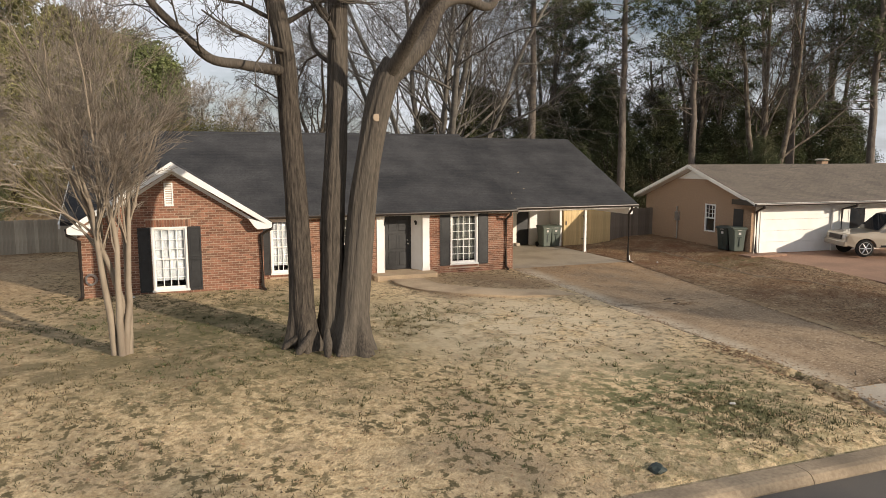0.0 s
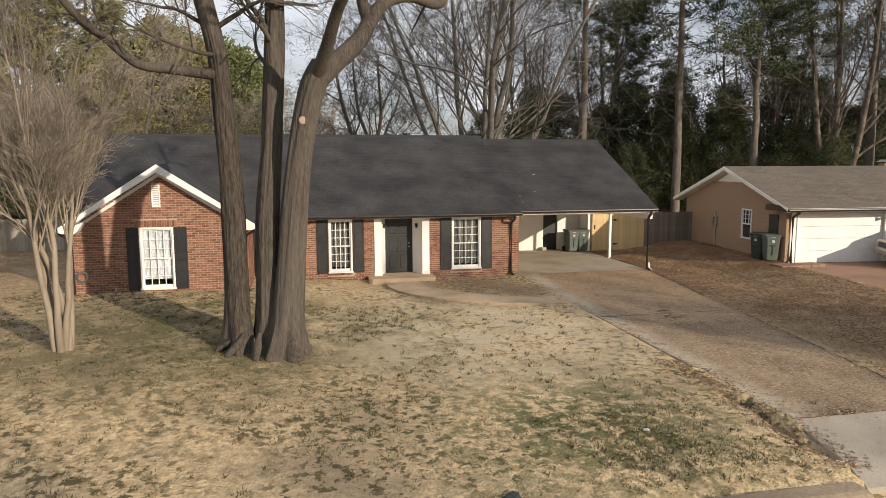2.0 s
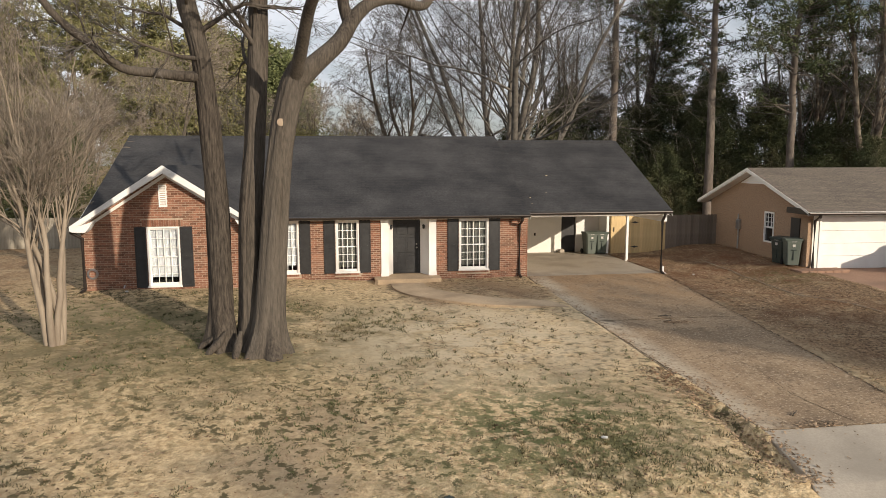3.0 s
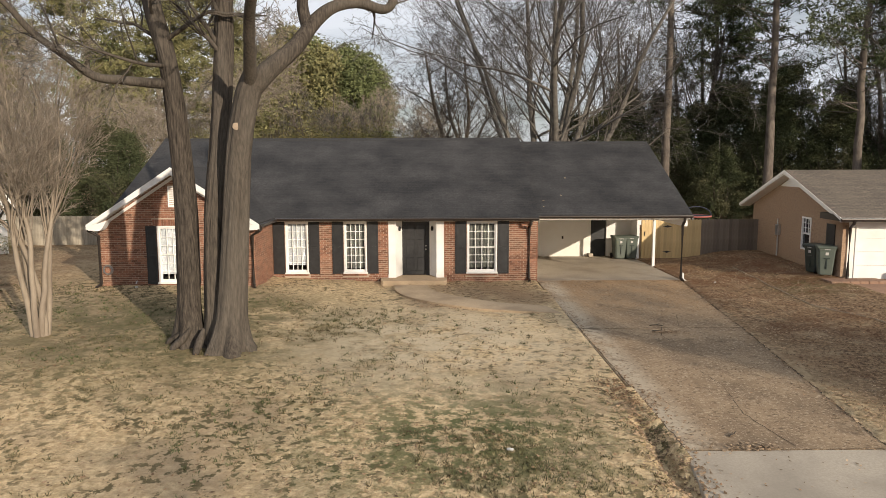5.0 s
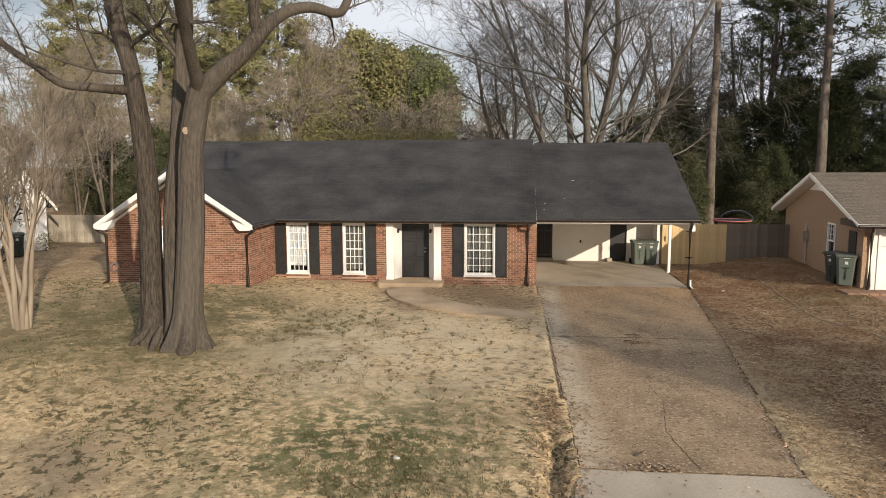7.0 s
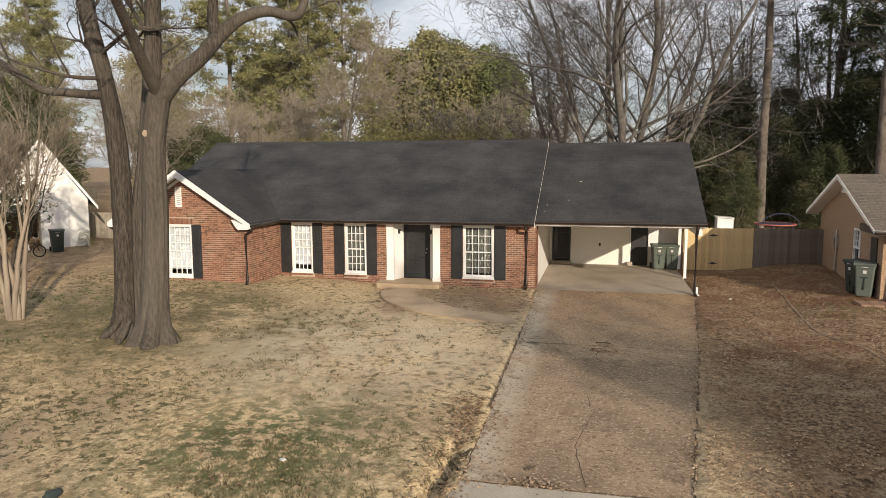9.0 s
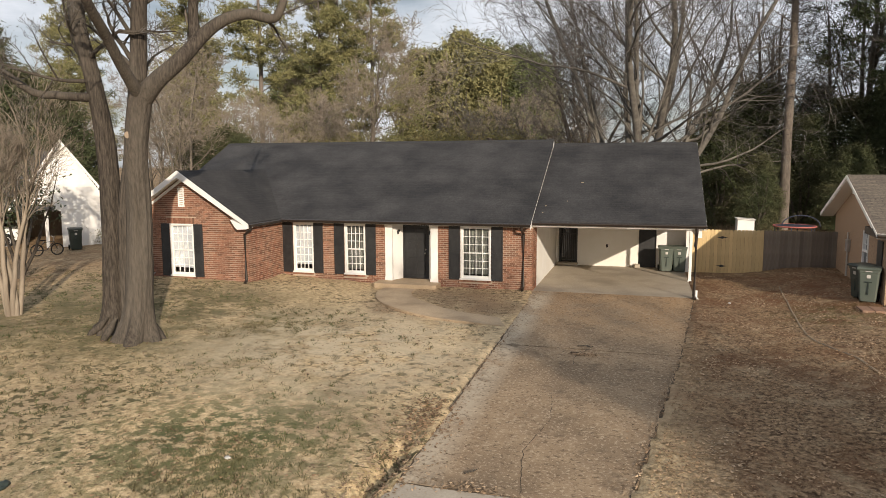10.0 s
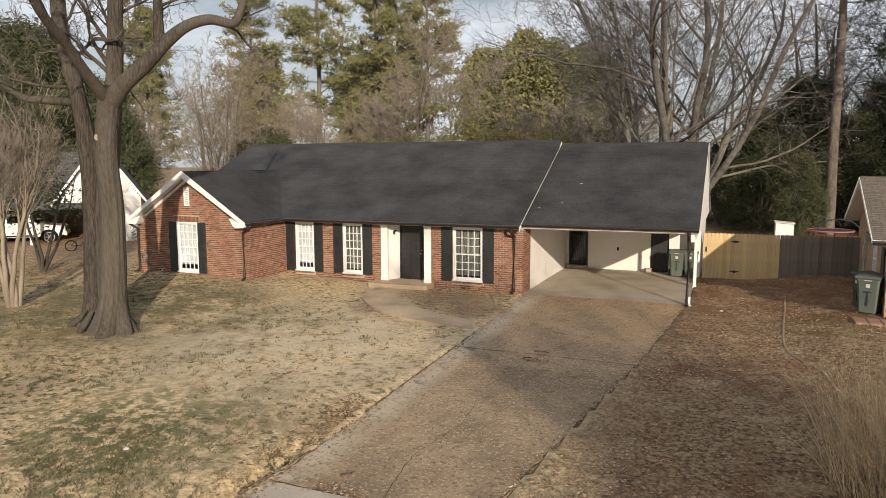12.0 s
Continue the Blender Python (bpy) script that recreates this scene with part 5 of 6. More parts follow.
vehicle("parked_truck", "pale beige four-door sport utility parked on the neighbour's drive", CARB, (26.1, 22.15, 0.93), -24, 5.1, 1.9, 1.83)
vehicle("parked_car", "white sport utility parked in the white house's carport", CARW, (0, 0, 0), 0, 4.7, 1.85, 1.68).matrix_basis = LH_TURN @ pose(LX - 3.9, LY + 2.6, 0.97, 0, 0, 180)

# child's bicycle
bk = thing("bicycle", (0, 0, 0), "small dark bicycle standing by the carport post", "bicycle")
for x in (-0.42, 0.42):
    wq = part("wheel", ring(B(), (x, 0, 0.28), "y", 0.25, 0.028, 24, 6), RUBBER, bk)
    bm = B()
    for k in range(6):
        a = math.tau * k / 6
        tube(bm, [(x, 0, 0.28), (x + 0.24 * math.cos(a), 0, 0.28 + 0.24 * math.sin(a))], 0.004, 4)
    part("spokes", bm, STEEL, wq)
bm = tube(B(), [(-0.42, 0, 0.28), (-0.12, 0, 0.62), (0.3, 0, 0.66), (0.42, 0, 0.28)], 0.018, 6)
tube(bm, [(-0.42, 0, 0.28), (-0.02, 0, 0.26), (0.3, 0, 0.64)], 0.018, 6)
part("frame", bm, BLACK, bk)
part("handlebar", tube(B(), [(0.27, -0.27, 0.92), (0.3, -0.1, 0.84), (0.3, 0.1, 0.84), (0.27, 0.27, 0.92)], 0.014, 6), STEEL, bk)
part("stem", tube(B(), [(0.3, 0, 0.64), (0.3, 0, 0.85)], 0.015, 6), STEEL, bk)
part("saddle", box(B(), -0.28, -0.02, -0.06, 0.06, 0.7, 0.75, 0.02), RUBBER, bk)
part("seat_post", tube(B(), [(-0.13, 0, 0.6), (-0.14, 0, 0.71)], 0.014, 6), STEEL, bk)
bk.matrix_basis = pose(-10.5, 25.9, gz1(-10.5, 25.9), 0, 0, 60)

# behind the fence
tr = thing("trampoline", (23.2, 39.0, 0.9), "round garden trampoline with a faded red pad and dark net", "trampoline")
part("pad", ring(B(), (23.2, 39.0, 2.05), "z", 0.98, 0.04, 32, 6), REDP, tr)
part("mat", disc(B(), (23.2, 39.0, 2.06), "z", 0.94, 0.02, 32), NAVY, tr)
for k in range(6):
    a = math.tau * k / 6 + 0.2
    part("leg", tube(B(), [(23.2 + 0.96 * math.cos(a), 39.0 + 0.96 * math.sin(a), 0.8), (23.2 + 0.96 * math.cos(a), 39.0 + 0.96 * math.sin(a), 2.05)], 0.025, 6), NAVY, tr)
part("arch", tube(B(), [(23.6 + 0.9 * math.cos(a), 39.6, 2.0 + 0.55 * math.sin(a)) for a in [math.pi * k / 10 for k in range(11)]], 0.03, 6), NAVY, tr)
sh = thing("garden_shed", (21.6, 44.2, 0.8), "small white garden shed behind the gate", "shed")
part("wall", prism(B(), [(21.1, 0.7), (22.0, 0.7), (22.0, 1.94), (21.1, 2.0)], "y", 43.7, 44.7), WHITE, sh)
part("roof", prism(B(), [(21.04, 2.01), (22.06, 1.945), (22.06, 1.985), (21.04, 2.05)], "y", 43.6, 44.8), WHITE, sh)


# ---- trees ----
class Wood:
    """Collects tapered limbs as plain vertex and face lists, in two lots: stout wood and thin twigs."""

    def __init__(self, seed):
        self.r = random.Random(seed)
        self.v, self.f = [[], []], [[], []]
        self.thin = 1.0
        self.start = 0.25
        self.share = (0.45, 0.7)
        self.least = 0.005

    def limb(self, pts, rad, sides, lot):
        v, f = self.v[lot], self.f[lot]
        base = len(v)
        n = len(pts)
        d = (pts[1] - pts[0]).normalized()
        u = d.orthogonal().normalized()
        for i in range(n):
            if i < n - 1:
                d = (pts[i + 1] - pts[i]).normalized()
            u = (u - d * u.dot(d)).normalized()
            w = d.cross(u)
            for k in range(sides):
                a = math.tau * k / sides
                rr = rad[i]
                if sides > 17:
                    q = Vector((4.6 * math.cos(a), 4.6 * math.sin(a), pts[i].z * 0.5 + base * 0.01))
                    rr *= 1 + 0.12 * noise.noise(q) + 0.10 * noise.noise(Vector((q.x * 2.6, q.y * 2.6, q.z * 1.4)))
                    low = max(0.0, 1 - (pts[i].z + 0.1) / 1.5)
                    rr *= 1 + low ** 2.4 * (0.5 + 0.28 * math.cos(5 * a + base) + 0.16 * math.cos(3 * a))
                p = pts[i] + (u * math.cos(a) + w * math.sin(a)) * rr
                v.append((p.x, p.y, p.z))
        for i in range(n - 1):
            for k in range(sides):
                a, b = base + i * sides + k, base + i * sides + (k + 1) % sides
                f.append((a, b, b + sides, a + sides))

    def grow(self, p, d, length, rad, level, spec):
        """One limb and, off it, its smaller limbs. spec: for each level (segments, wobble, lift, children, angle, length ratio)."""
        r = self.r
        seg, wob, lift, kids, ang, ratio = spec[level]
        pts, dirs, rads = [p.copy()], [d.copy()], [rad]
        q = d.copy()
        for i in range(seg):
            q = (q + Vector((r.gauss(0, wob), r.gauss(0, wob), r.gauss(0, wob) + lift))).normalized()
            pts.append(pts[-1] + q * length / seg)
            dirs.append(q.copy())
            rads.append(max(0.004, rad * (1 - 0.72 * (i + 1) / seg)))
        self.limb(pts, rads, 9 if rad > 0.15 else 6 if rad > 0.05 else 4 if rad > 0.02 else 3, 0 if rad > 0.022 else 1)
        if level + 1 >= len(spec):
            return
        self.kids(pts, dirs, rads, length, level, spec, self.start if level == 0 else 0.25)

    def kids(self, pts, dirs, rads, length, level, spec, start=0.25):
        r = self.r
        seg, wob, lift, kids, ang, ratio = spec[level]
        n = len(pts) - 1
        for k in range(kids):
            t = start + (1 - start) * (k + r.random()) / kids
            i = min(n - 1, int(t * n))
            fr = t * n - i
            at = pts[i].lerp(pts[i + 1], fr)
            side = dirs[i].orthogonal().normalized()
            side.rotate(Matrix.Rotation(r.uniform(0, math.tau), 3, dirs[i]))
            a = radians(ang * r.uniform(0.6, 1.35))
            nd = (dirs[i] * math.cos(a) + side * math.sin(a)).normalized()
            rr = (rads[i] + (rads[i + 1] - rads[i]) * fr) * r.uniform(*self.share) * (self.thin if level == 0 else 1.0)
            self.grow(at, nd, length * ratio * r.uniform(0.65, 1.2) * (1.15 - 0.5 * t), max(rr, self.least), level + 1, spec)


def tree(name, wood, loc, label, barkmat, twigmat, category="tree", rz=0.0, group=""):
    t = thing(name, loc, label, category, group)
    rawpart("trunk", wood.v[0], wood.f[0], barkmat, t, True)
    if wood.v[1]:
        rawpart("crown", wood.v[1], wood.f[1], twigmat, t, False, "fine bare twigs")
    t.rotation_euler.z = rz
    return t


UP = Vector((0, 0, 1))
# the three-stemmed oak on the lawn
oak = Wood(11)
oak.thin = 0.5
OAK = Vector((2.85, 15.45, 0.8))
SPEC_LIMB = [(9, 0.13, 0.05, 9, 48, 0.5), (8, 0.17, 0.03, 7, 46, 0.55), (6, 0.2, 0.02, 6, 44, 0.55), (4, 0.22, 0.0, 4, 40, 0.5), (2, 0.2, 0.0, 0, 40, 0.5)]


def stem(pts, rads, sides, kids=0, start=0.5, level_spec=None, length=4.0):
    """A main limb laid along given plan points, smoothed, with smaller limbs off its outer part."""
    sm = spline([(*p, r) for p, r in zip(pts, rads)], 14 if sides > 17 else 6)
    sp, rr = [Vector(p[:3]) for p in sm], [p[3] for p in sm]
    sp = [p - OAK for p in sp]
    oak.limb(sp, rr, sides, 0)
    dirs = [(sp[min(i + 1, len(sp) - 1)] - sp[max(i - 1, 0)]).normalized() for i in range(len(sp))]
    if kids:
        spec = [(0, 0, 0, int(kids * 1.5), 55, 0.55)] + SPEC_LIMB[1:]
        oak.kids(sp, dirs, rr, length, 0, spec, start)


stem([(2.3, 15.5, 0.55), (2.27, 15.6, 1.5), (2.25, 15.75, 3.9), (2.15, 15.8, 5.8), (2.05, 15.6, 7.4), (1.75, 15.5, 9.0), (1.6, 15.6, 11.5), (1.4, 15.4, 14.0)], [0.30, 0.27, 0.245, 0.23, 0.2, 0.19, 0.14, 0.06], 64, 9, 0.55, None, 5.5)
stem([(2.95, 15.7, 0.55), (2.95, 15.55, 1.6), (3.0, 15.5, 3.8), (3.15, 15.65, 5.5), (3.25, 15.8, 7.2), (3.3, 15.9, 8.6), (3.4, 16.0, 11.5), (3.5, 16.2, 14.5)], [0.30, 0.27, 0.25, 0.24, 0.22, 0.2, 0.15, 0.06], 64, 9, 0.55, None, 5.5)
stem([(3.3, 15.15, 0.55), (3.4, 15.25, 1.7), (3.6, 15.2, 3.9), (3.8, 14.95, 5.5), (4.05, 14.85, 6.6), (4.3, 14.8, 7.1)], [0.37, 0.33, 0.29, 0.265, 0.27, 0.26], 68)
stem([(4.1, 14.85, 6.75), (4.6, 14.85, 7.2), (5.1, 15.1, 7.7), (5.45, 15.5, 8.3), (5.85, 15.8, 8.7), (6.4, 16.0, 8.85), (7.0, 16.1, 8.72), (7.25, 16.1, 8.95), (7.5, 16.2, 9.8), (7.9, 16.3, 11.0)], [0.26, 0.21, 0.185, 0.165, 0.14, 0.13, 0.11, 0.1, 0.07, 0.03], 14, 4, 0.6, None, 3.0)
stem([(4.15, 14.75, 6.85), (4.35, 14.0, 7.4), (4.55, 13.3, 8.0), (4.85, 12.5, 8.5), (5.0, 11.9, 9.3), (4.9, 11.2, 10.8)], [0.16, 0.13, 0.115, 0.1, 0.08, 0.03], 12, 5, 0.5, None, 3.2)
stem([(5.35, 15.4, 8.1), (5.2, 15.5, 8.7), (5.3, 15.4, 9.6), (5.1, 15.3, 11.5)], [0.15, 0.13, 0.1, 0.04], 10, 5, 0.4, None, 3.5)
stem([(2.1, 15.65, 6.95), (1.7, 15.5, 6.95), (1.1, 15.35, 7.0), (0.5, 15.23, 7.08), (0.0, 14.95, 7.5), (-0.5, 14.65, 7.95), (-1.0, 14.4, 8.6), (-2.0, 14.0, 9.4)], [0.14, 0.115, 0.105, 0.095, 0.085, 0.075, 0.06, 0.025], 12, 5, 0.4, None, 3.4)
# root flare
for k in range(9):
    a = math.tau * k / 9 + 0.35
    bx, by = 2.85 + 0.55 * math.cos(a), 15.38 + 0.28 * math.sin(a)
    ex, ey = 2.85 + 1.12 * math.cos(a), 15.35 + 0.72 * math.sin(a)
    oak.limb([Vector(p) - OAK for p in ((bx, by, 1.25), (bx + (ex - bx) * 0.4, by + (ey - by) * 0.4, 1.0), (bx + (ex - bx) * 0.75, by + (ey - by) * 0.75, gz1(ex, ey) + 0.06), (ex, ey, gz1(ex, ey) - 0.1))], [0.04, 0.10, 0.085, 0.04], 10, 0)
oak_tree = tree("oak_tree", oak, OAK, "large bare three-stemmed oak with grey furrowed bark on the lawn", BARK, TWIG)
bm = ring(disc(B(), (3.83, 14.66, 5.92), "y", 0.05, 0.07, 14), (3.83, 14.655, 5.92), "y", 0.065, 0.026, 16, 6)
part("pruned_stub", bm, TRIM, oak_tree, "pale sawn branch stub")

# crape myrtle
my = Wood(23)
my.share = (0.36, 0.58)
stems_my = []
MY = Vector((-1.5, 15.85, gz1(-1.5, 15.85)))
SPEC_MY = [(9, 0.05, 0.015, 0, 26, 0.5), (6, 0.09, 0.04, 6, 24, 0.6), (5, 0.1, 0.03, 5, 28, 0.6), (3, 0.1, 0.03, 5, 30, 0.6), (2, 0.1, 0.03, 0, 30, 0.5)]
for k, (dx, dy, lx, ly) in enumerate(((-0.14, 0.0, -0.2, -0.02), (0.0, -0.1, -0.08, -0.1), (0.12, 0.03, -0.01, 0.05), (0.1, 0.14, 0.07, 0.1), (-0.05, 0.12, -0.15, 0.13), (0.05, -0.02, 0.03, -0.07))):
    p = Vector((dx, dy, -0.08))
    d = Vector((lx, ly, 1)).normalized()
    pts, rads, dirs = [p], [0.085], [d]
    for i in range(9):
        d = (d + Vector((my.r.gauss(0, 0.06), my.r.gauss(0, 0.06), 0.03 if i < 4 else -0.02)) + Vector((lx, ly, 0)) * (0.03 if i > 3 else -0.02)).normalized()
        pts.append(pts[-1] + d * 0.4)
        rads.append(0.082 - 0.0045 * (i + 1))
        dirs.append(d)
    one = Wood(1)
    one.limb(pts, rads, 9, 0)
    stems_my.append((one.v[0], one.f[0]))
    my.grow(pts[-1], dirs[-1], 3.4, 0.04, 1, SPEC_MY)
    my.kids(pts, dirs, rads, 4.6, 0, [(0, 0, 0, 6, 22, 0.62)] + SPEC_MY[1:], 0.55)
myrtle = thing("crape_myrtle", MY, "bare multi-stemmed crape myrtle with smooth tan bark on the lawn", "tree")
for sv, sf in stems_my:
    rawpart("stem", sv, sf, MYRT, myrtle, True)
rawpart("limb_wood", my.v[0], my.f[0], MYRT, myrtle, True, "", "stuff")
rawpart("crown", my.v[1], my.f[1], TWIGT, myrtle, False, "fine tan twigs", "stuff")


def bare(seed, h, stems=1, lean0=0.1, lean1=0.6, kids=(11, 8, 6, 4), fat=0.012, angle=44, lift=0.02, least=0.011, reach=0.8, wob=0.05):
    """A leafless tree of height h at the origin: arching main limbs that fork into ever finer ones."""
    w = Wood(seed)
    w.start, w.share, w.least = (0.3 if stems == 1 else 0.2), (0.3, 0.52), least
    spec = [(11, wob, lift, kids[0], angle, 0.44), (8, 0.11, 0.025, kids[1], 44, 0.5), (6, 0.15, 0.02, kids[2], 44, 0.55), (3, 0.18, 0.01, kids[3], 42, 0.6), (1, 0.2, 0.0, 0, 40, 0.5)]
    for k in range(stems):
        a = k * 2.4 + w.r.random() * 0.6
        lean = 0 if stems == 1 else lean0 + (lean1 - lean0) * k / (stems - 1)
        foot = Vector((0.25 * math.cos(a), 0.25 * math.sin(a), 0)) * (stems > 1) + Vector((0, 0, -0.2))
        w.grow(foot, Vector((lean * math.cos(a), lean * math.sin(a), 1)).normalized(), h * reach * w.r.uniform(0.88, 1.08), h * fat * w.r.uniform(0.8, 1.2), 0, spec)
    return w


def needles(rng, pts, per, size, v, f):
    """Tufts of thin needles round each point."""
    for p in pts:
        for k in range(per):
            d = Vector((rng.gauss(0, 1), rng.gauss(0, 1), rng.gauss(0.25, 0.8))).normalized()
            s = d.orthogonal().normalized() * size * 0.10
            s.rotate(Matrix.Rotation(rng.uniform(0, 6.28), 3, d))
            e = d * size * rng.uniform(0.6, 1.2)
            o = p + Vector((rng.gauss(0, 1), rng.gauss(0, 1), rng.gauss(0, 0.6))) * size * 0.4
            b = len(v)
            for q in (o - s, o + s, o + e):
                v.append((q.x, q.y, q.z))
            f.append((b, b + 1, b + 2))


def pine(seed, h, clear=0.45, width=3.2, per=16, tuft=0.42, rad=0.2):
    """A tall pine: straight trunk, whorled limbs above, tufts of needles at their outer ends."""
    w = Wood(seed)
    r = w.r
    pts = [Vector((r.gauss(0, 0.009) * i, r.gauss(0, 0.009) * i, h * i / 14 - (0.2 if i == 0 else 0))) for i in range(15)]
    w.limb(pts, [rad * (1 - 0.8 * i / 14) + 0.02 for i in range(15)], 10, 0)
    tufts = []
    z = h * clear * 0.75
    while z < h:
        t = (z / h - clear) / (1 - clear)
        n = r.randint(2, 4)
        for k in range(n):
            a = r.uniform(0, math.tau)
            dead = t < 0
            L = width * (0.55 if dead else (1 - t) ** 0.7 * 0.9 + 0.22) * r.uniform(0.55, 1.15)
            i = min(13, int(z / h * 14))
            p = pts[i].lerp(pts[i + 1], z / h * 14 - i)
            d = Vector((math.cos(a), math.sin(a), r.uniform(-0.1, 0.45))).normalized()
            lp, q = [p], d
            for s in range(5):
                q = (q + Vector((r.gauss(0, 0.13), r.gauss(0, 0.13), r.gauss(0.03, 0.1)))).normalized()
                lp.append(lp[-1] + q * L / 5)
            w.limb(lp, [0.045 * (1 - 0.16 * s) for s in range(6)], 4, 0)
            for s in range(2, 6):
                for m in range(2):
                    dd = (q + Vector((r.gauss(0, 0.8), r.gauss(0, 0.8), r.gauss(0.15, 0.4)))).normalized()
                    tw = [lp[s], lp[s] + dd * L * 0.12, lp[s] + dd * L * 0.25]
                    w.limb(tw, [0.016, 0.012, 0.007], 3, 1)
                    if not dead or r.random() < 0.08:
                        tufts += [tw[1], tw[2], tw[2] + Vector((r.gauss(0, 0.2), r.gauss(0, 0.2), r.gauss(0.05, 0.15)))]
        z += h * 0.022 * r.uniform(0.6, 1.4)
    v, f = [], []
    needles(r, tufts, per, tuft, v, f)
    return w, v, f


def pine_tree(name, made, loc, label, nmat, rz=0.0, group="pines behind the houses"):
    w, v, f = made
    t = thing(name, loc, label, "tree", group)
    rawpart("trunk", w.v[0], w.f[0], PINEB, t, True)
    rawpart("small_wood", w.v[1], w.f[1], TWIG, t, False, "", "stuff")
    rawpart("crown", v, f, nmat, t, False, "tufts of long needles")
    t.rotation_euler.z = rz
    return t


def leafy(seed, h, width, n, size, stems=5, low=0.05, droop=0.2, wide=0.26, peak=0.4, tight=1.0):
    """A bushy evergreen: several stems and many small leaves gathered in uneven clumps."""
    w = Wood(seed)
    r = w.r
    clumps = []
    for k in range(stems):
        a = math.tau * k / stems + r.random()
        d = Vector((0.3 * math.cos(a), 0.3 * math.sin(a), 1)).normalized()
        pts, q = [Vector((0, 0, -0.1))], d
        for s in range(7):
            q = (q + Vector((r.gauss(0, 0.16), r.gauss(0, 0.16), 0.06))).normalized()
            pts.append(pts[-1] + q * h * 0.85 / 7 * r.uniform(0.7, 1.15))
        w.limb(pts, [h * 0.014 * (1 - 0.13 * s) for s in range(8)], 6, 0)
    for k in range(int(70 * (width * width * h) ** 0.33)):
        z = r.uniform(low, 1)
        crown = max(0.08, 1 - abs(z - peak) ** 1.6 * 1.35)
        if peak > 0.5 and z > peak:
            crown = max(0.05, 1 - ((z - peak) / (1 - peak)) ** 2) ** 0.5
        rr = width * crown * r.uniform(0.25, 1.0) ** 0.5
        a = r.uniform(0, math.tau)
        clumps.append((Vector((rr * math.cos(a), rr * math.sin(a), z * h)), r.uniform(0.18, 0.42) * width ** 0.5 * tight))
    v, f = [], []
    for k in range(n):
        c, s = clumps[r.randrange(len(clumps))]
        p = c + Vector((r.gauss(0, s), r.gauss(0, s), r.gauss(0, s * 0.8)))
        d = Vector((r.gauss(0, 1), r.gauss(0, 1), r.gauss(droop, 0.7))).normalized()
        u = d.orthogonal().normalized()
        u.rotate(Matrix.Rotation(r.uniform(0, 6.28), 3, d))
        L = size * r.uniform(0.6, 1.3)
        b = len(v)
        for q in (p - u * L * wide, p + u * L * wide, p + d * L):
            v.append((q.x, q.y, q.z))
        f.append((b, b + 1, b + 2))
    return w, v, f


def leafy_tree(name, made, loc, label, lmat, group="", rz=0.0):
    w, v, f = made
    t = thing(name, loc, label, "tree" if "tree" in name else "shrub", group)
    rawpart("trunk", w.v[0], w.f[0], BARK, t, True)
    rawpart("crown", v, f, lmat, t, False, "small crowded leaves")
    t.rotation_euler.z = rz
    return t


def on_ground(x, y):
    return (x, y, gz1(x, y))


# broad bare trees behind the house
big = tree("bare_tree", bare(36, 24, 9, 0.04, 0.8, (14, 9, 6, 4), 0.0095, 46, 0.006, 0.009, 0.88, 0.07), on_ground(15.4, 44.7), "huge bare spreading tree with many arching stems behind the carport", MIDL, TWIG, group="bare trees")
b2 = tree("bare_tree", bare(32, 20, 4, 0.08, 0.6, (12, 8, 6, 4), 0.014, 55, 0.02, 0.016, 0.8, 0.09), on_ground(10.4, 65.8), "bare spreading tree with dark limbs", LIMB, TWIG, group="bare trees")
b3 = tree("bare_tree", bare(33, 19, 4, 0.06, 0.32, (10, 7, 5, 4), 0.012, 32, 0.04, 0.012, 0.85), on_ground(37.4, 37.6), "bare tree with upright forked stems", LIMB, TWIG, group="bare trees")
b4 = tree("bare_tree", bare(34, 15, 1, kids=(20, 7, 5, 4), fat=0.011, angle=46, lift=0.04, least=0.022, reach=0.95), on_ground(-9, 60.0), "slender bare tree with pale twigs", FARL, TWIGT, group="bare trees")
b5 = tree("bare_tree", bare(35, 12, 3, 0.05, 0.4, (10, 7, 5, 4), 0.010, 40, 0.04, 0.015, 0.9), on_ground(-17.0, 45.0), "bare tree with tan twigs", FARL, TWIGT, group="bare trees")
rt = random.Random(77)


def plant(src, places, lo=0.88, hi=1.15):
    """Copies of a tree at plan points, each turned; a third number gives the size."""
    for place in places:
        s = place[2] if len(place) > 2 else rt.uniform(lo, hi)
        t = copy_thing(src, pose(*on_ground(place[0], place[1]), 0, 0, rt.uniform(0, 360)))
        t.scale = (s, s, s * rt.uniform(0.92, 1.08))


plant(b2, ((2.0, 84, 0.7), (-10.5, 98, 0.75), (44, 58, 0.9)))
plant(b3, ((30.5, 58), (52, 46), (24.5, 60, 0.9), (42.5, 50, 0.95)))
plant(b4, ((-15, 68, 0.65), (-21, 72, 0.8), (-28, 66, 0.65), (-34, 75, 0.9), (-5, 90, 0.85), (-18, 90, 1.1), (-29, 86, 1.1), (-42, 76, 1.0), (-2, 108, 0.9), (8, 112, 0.9), (48, 60, 1.0), (5, 100, 0.75)))
plant(b5, ((-12.5, 50, 0.75), (-21, 48, 0.8), (-26, 44, 0.75), (-31, 50, 0.85), (-24, 39, 0.65), (-38, 45, 0.85), (-17, 56, 0.8), (-28, 55, 0.95), (-46, 50, 1.0)))
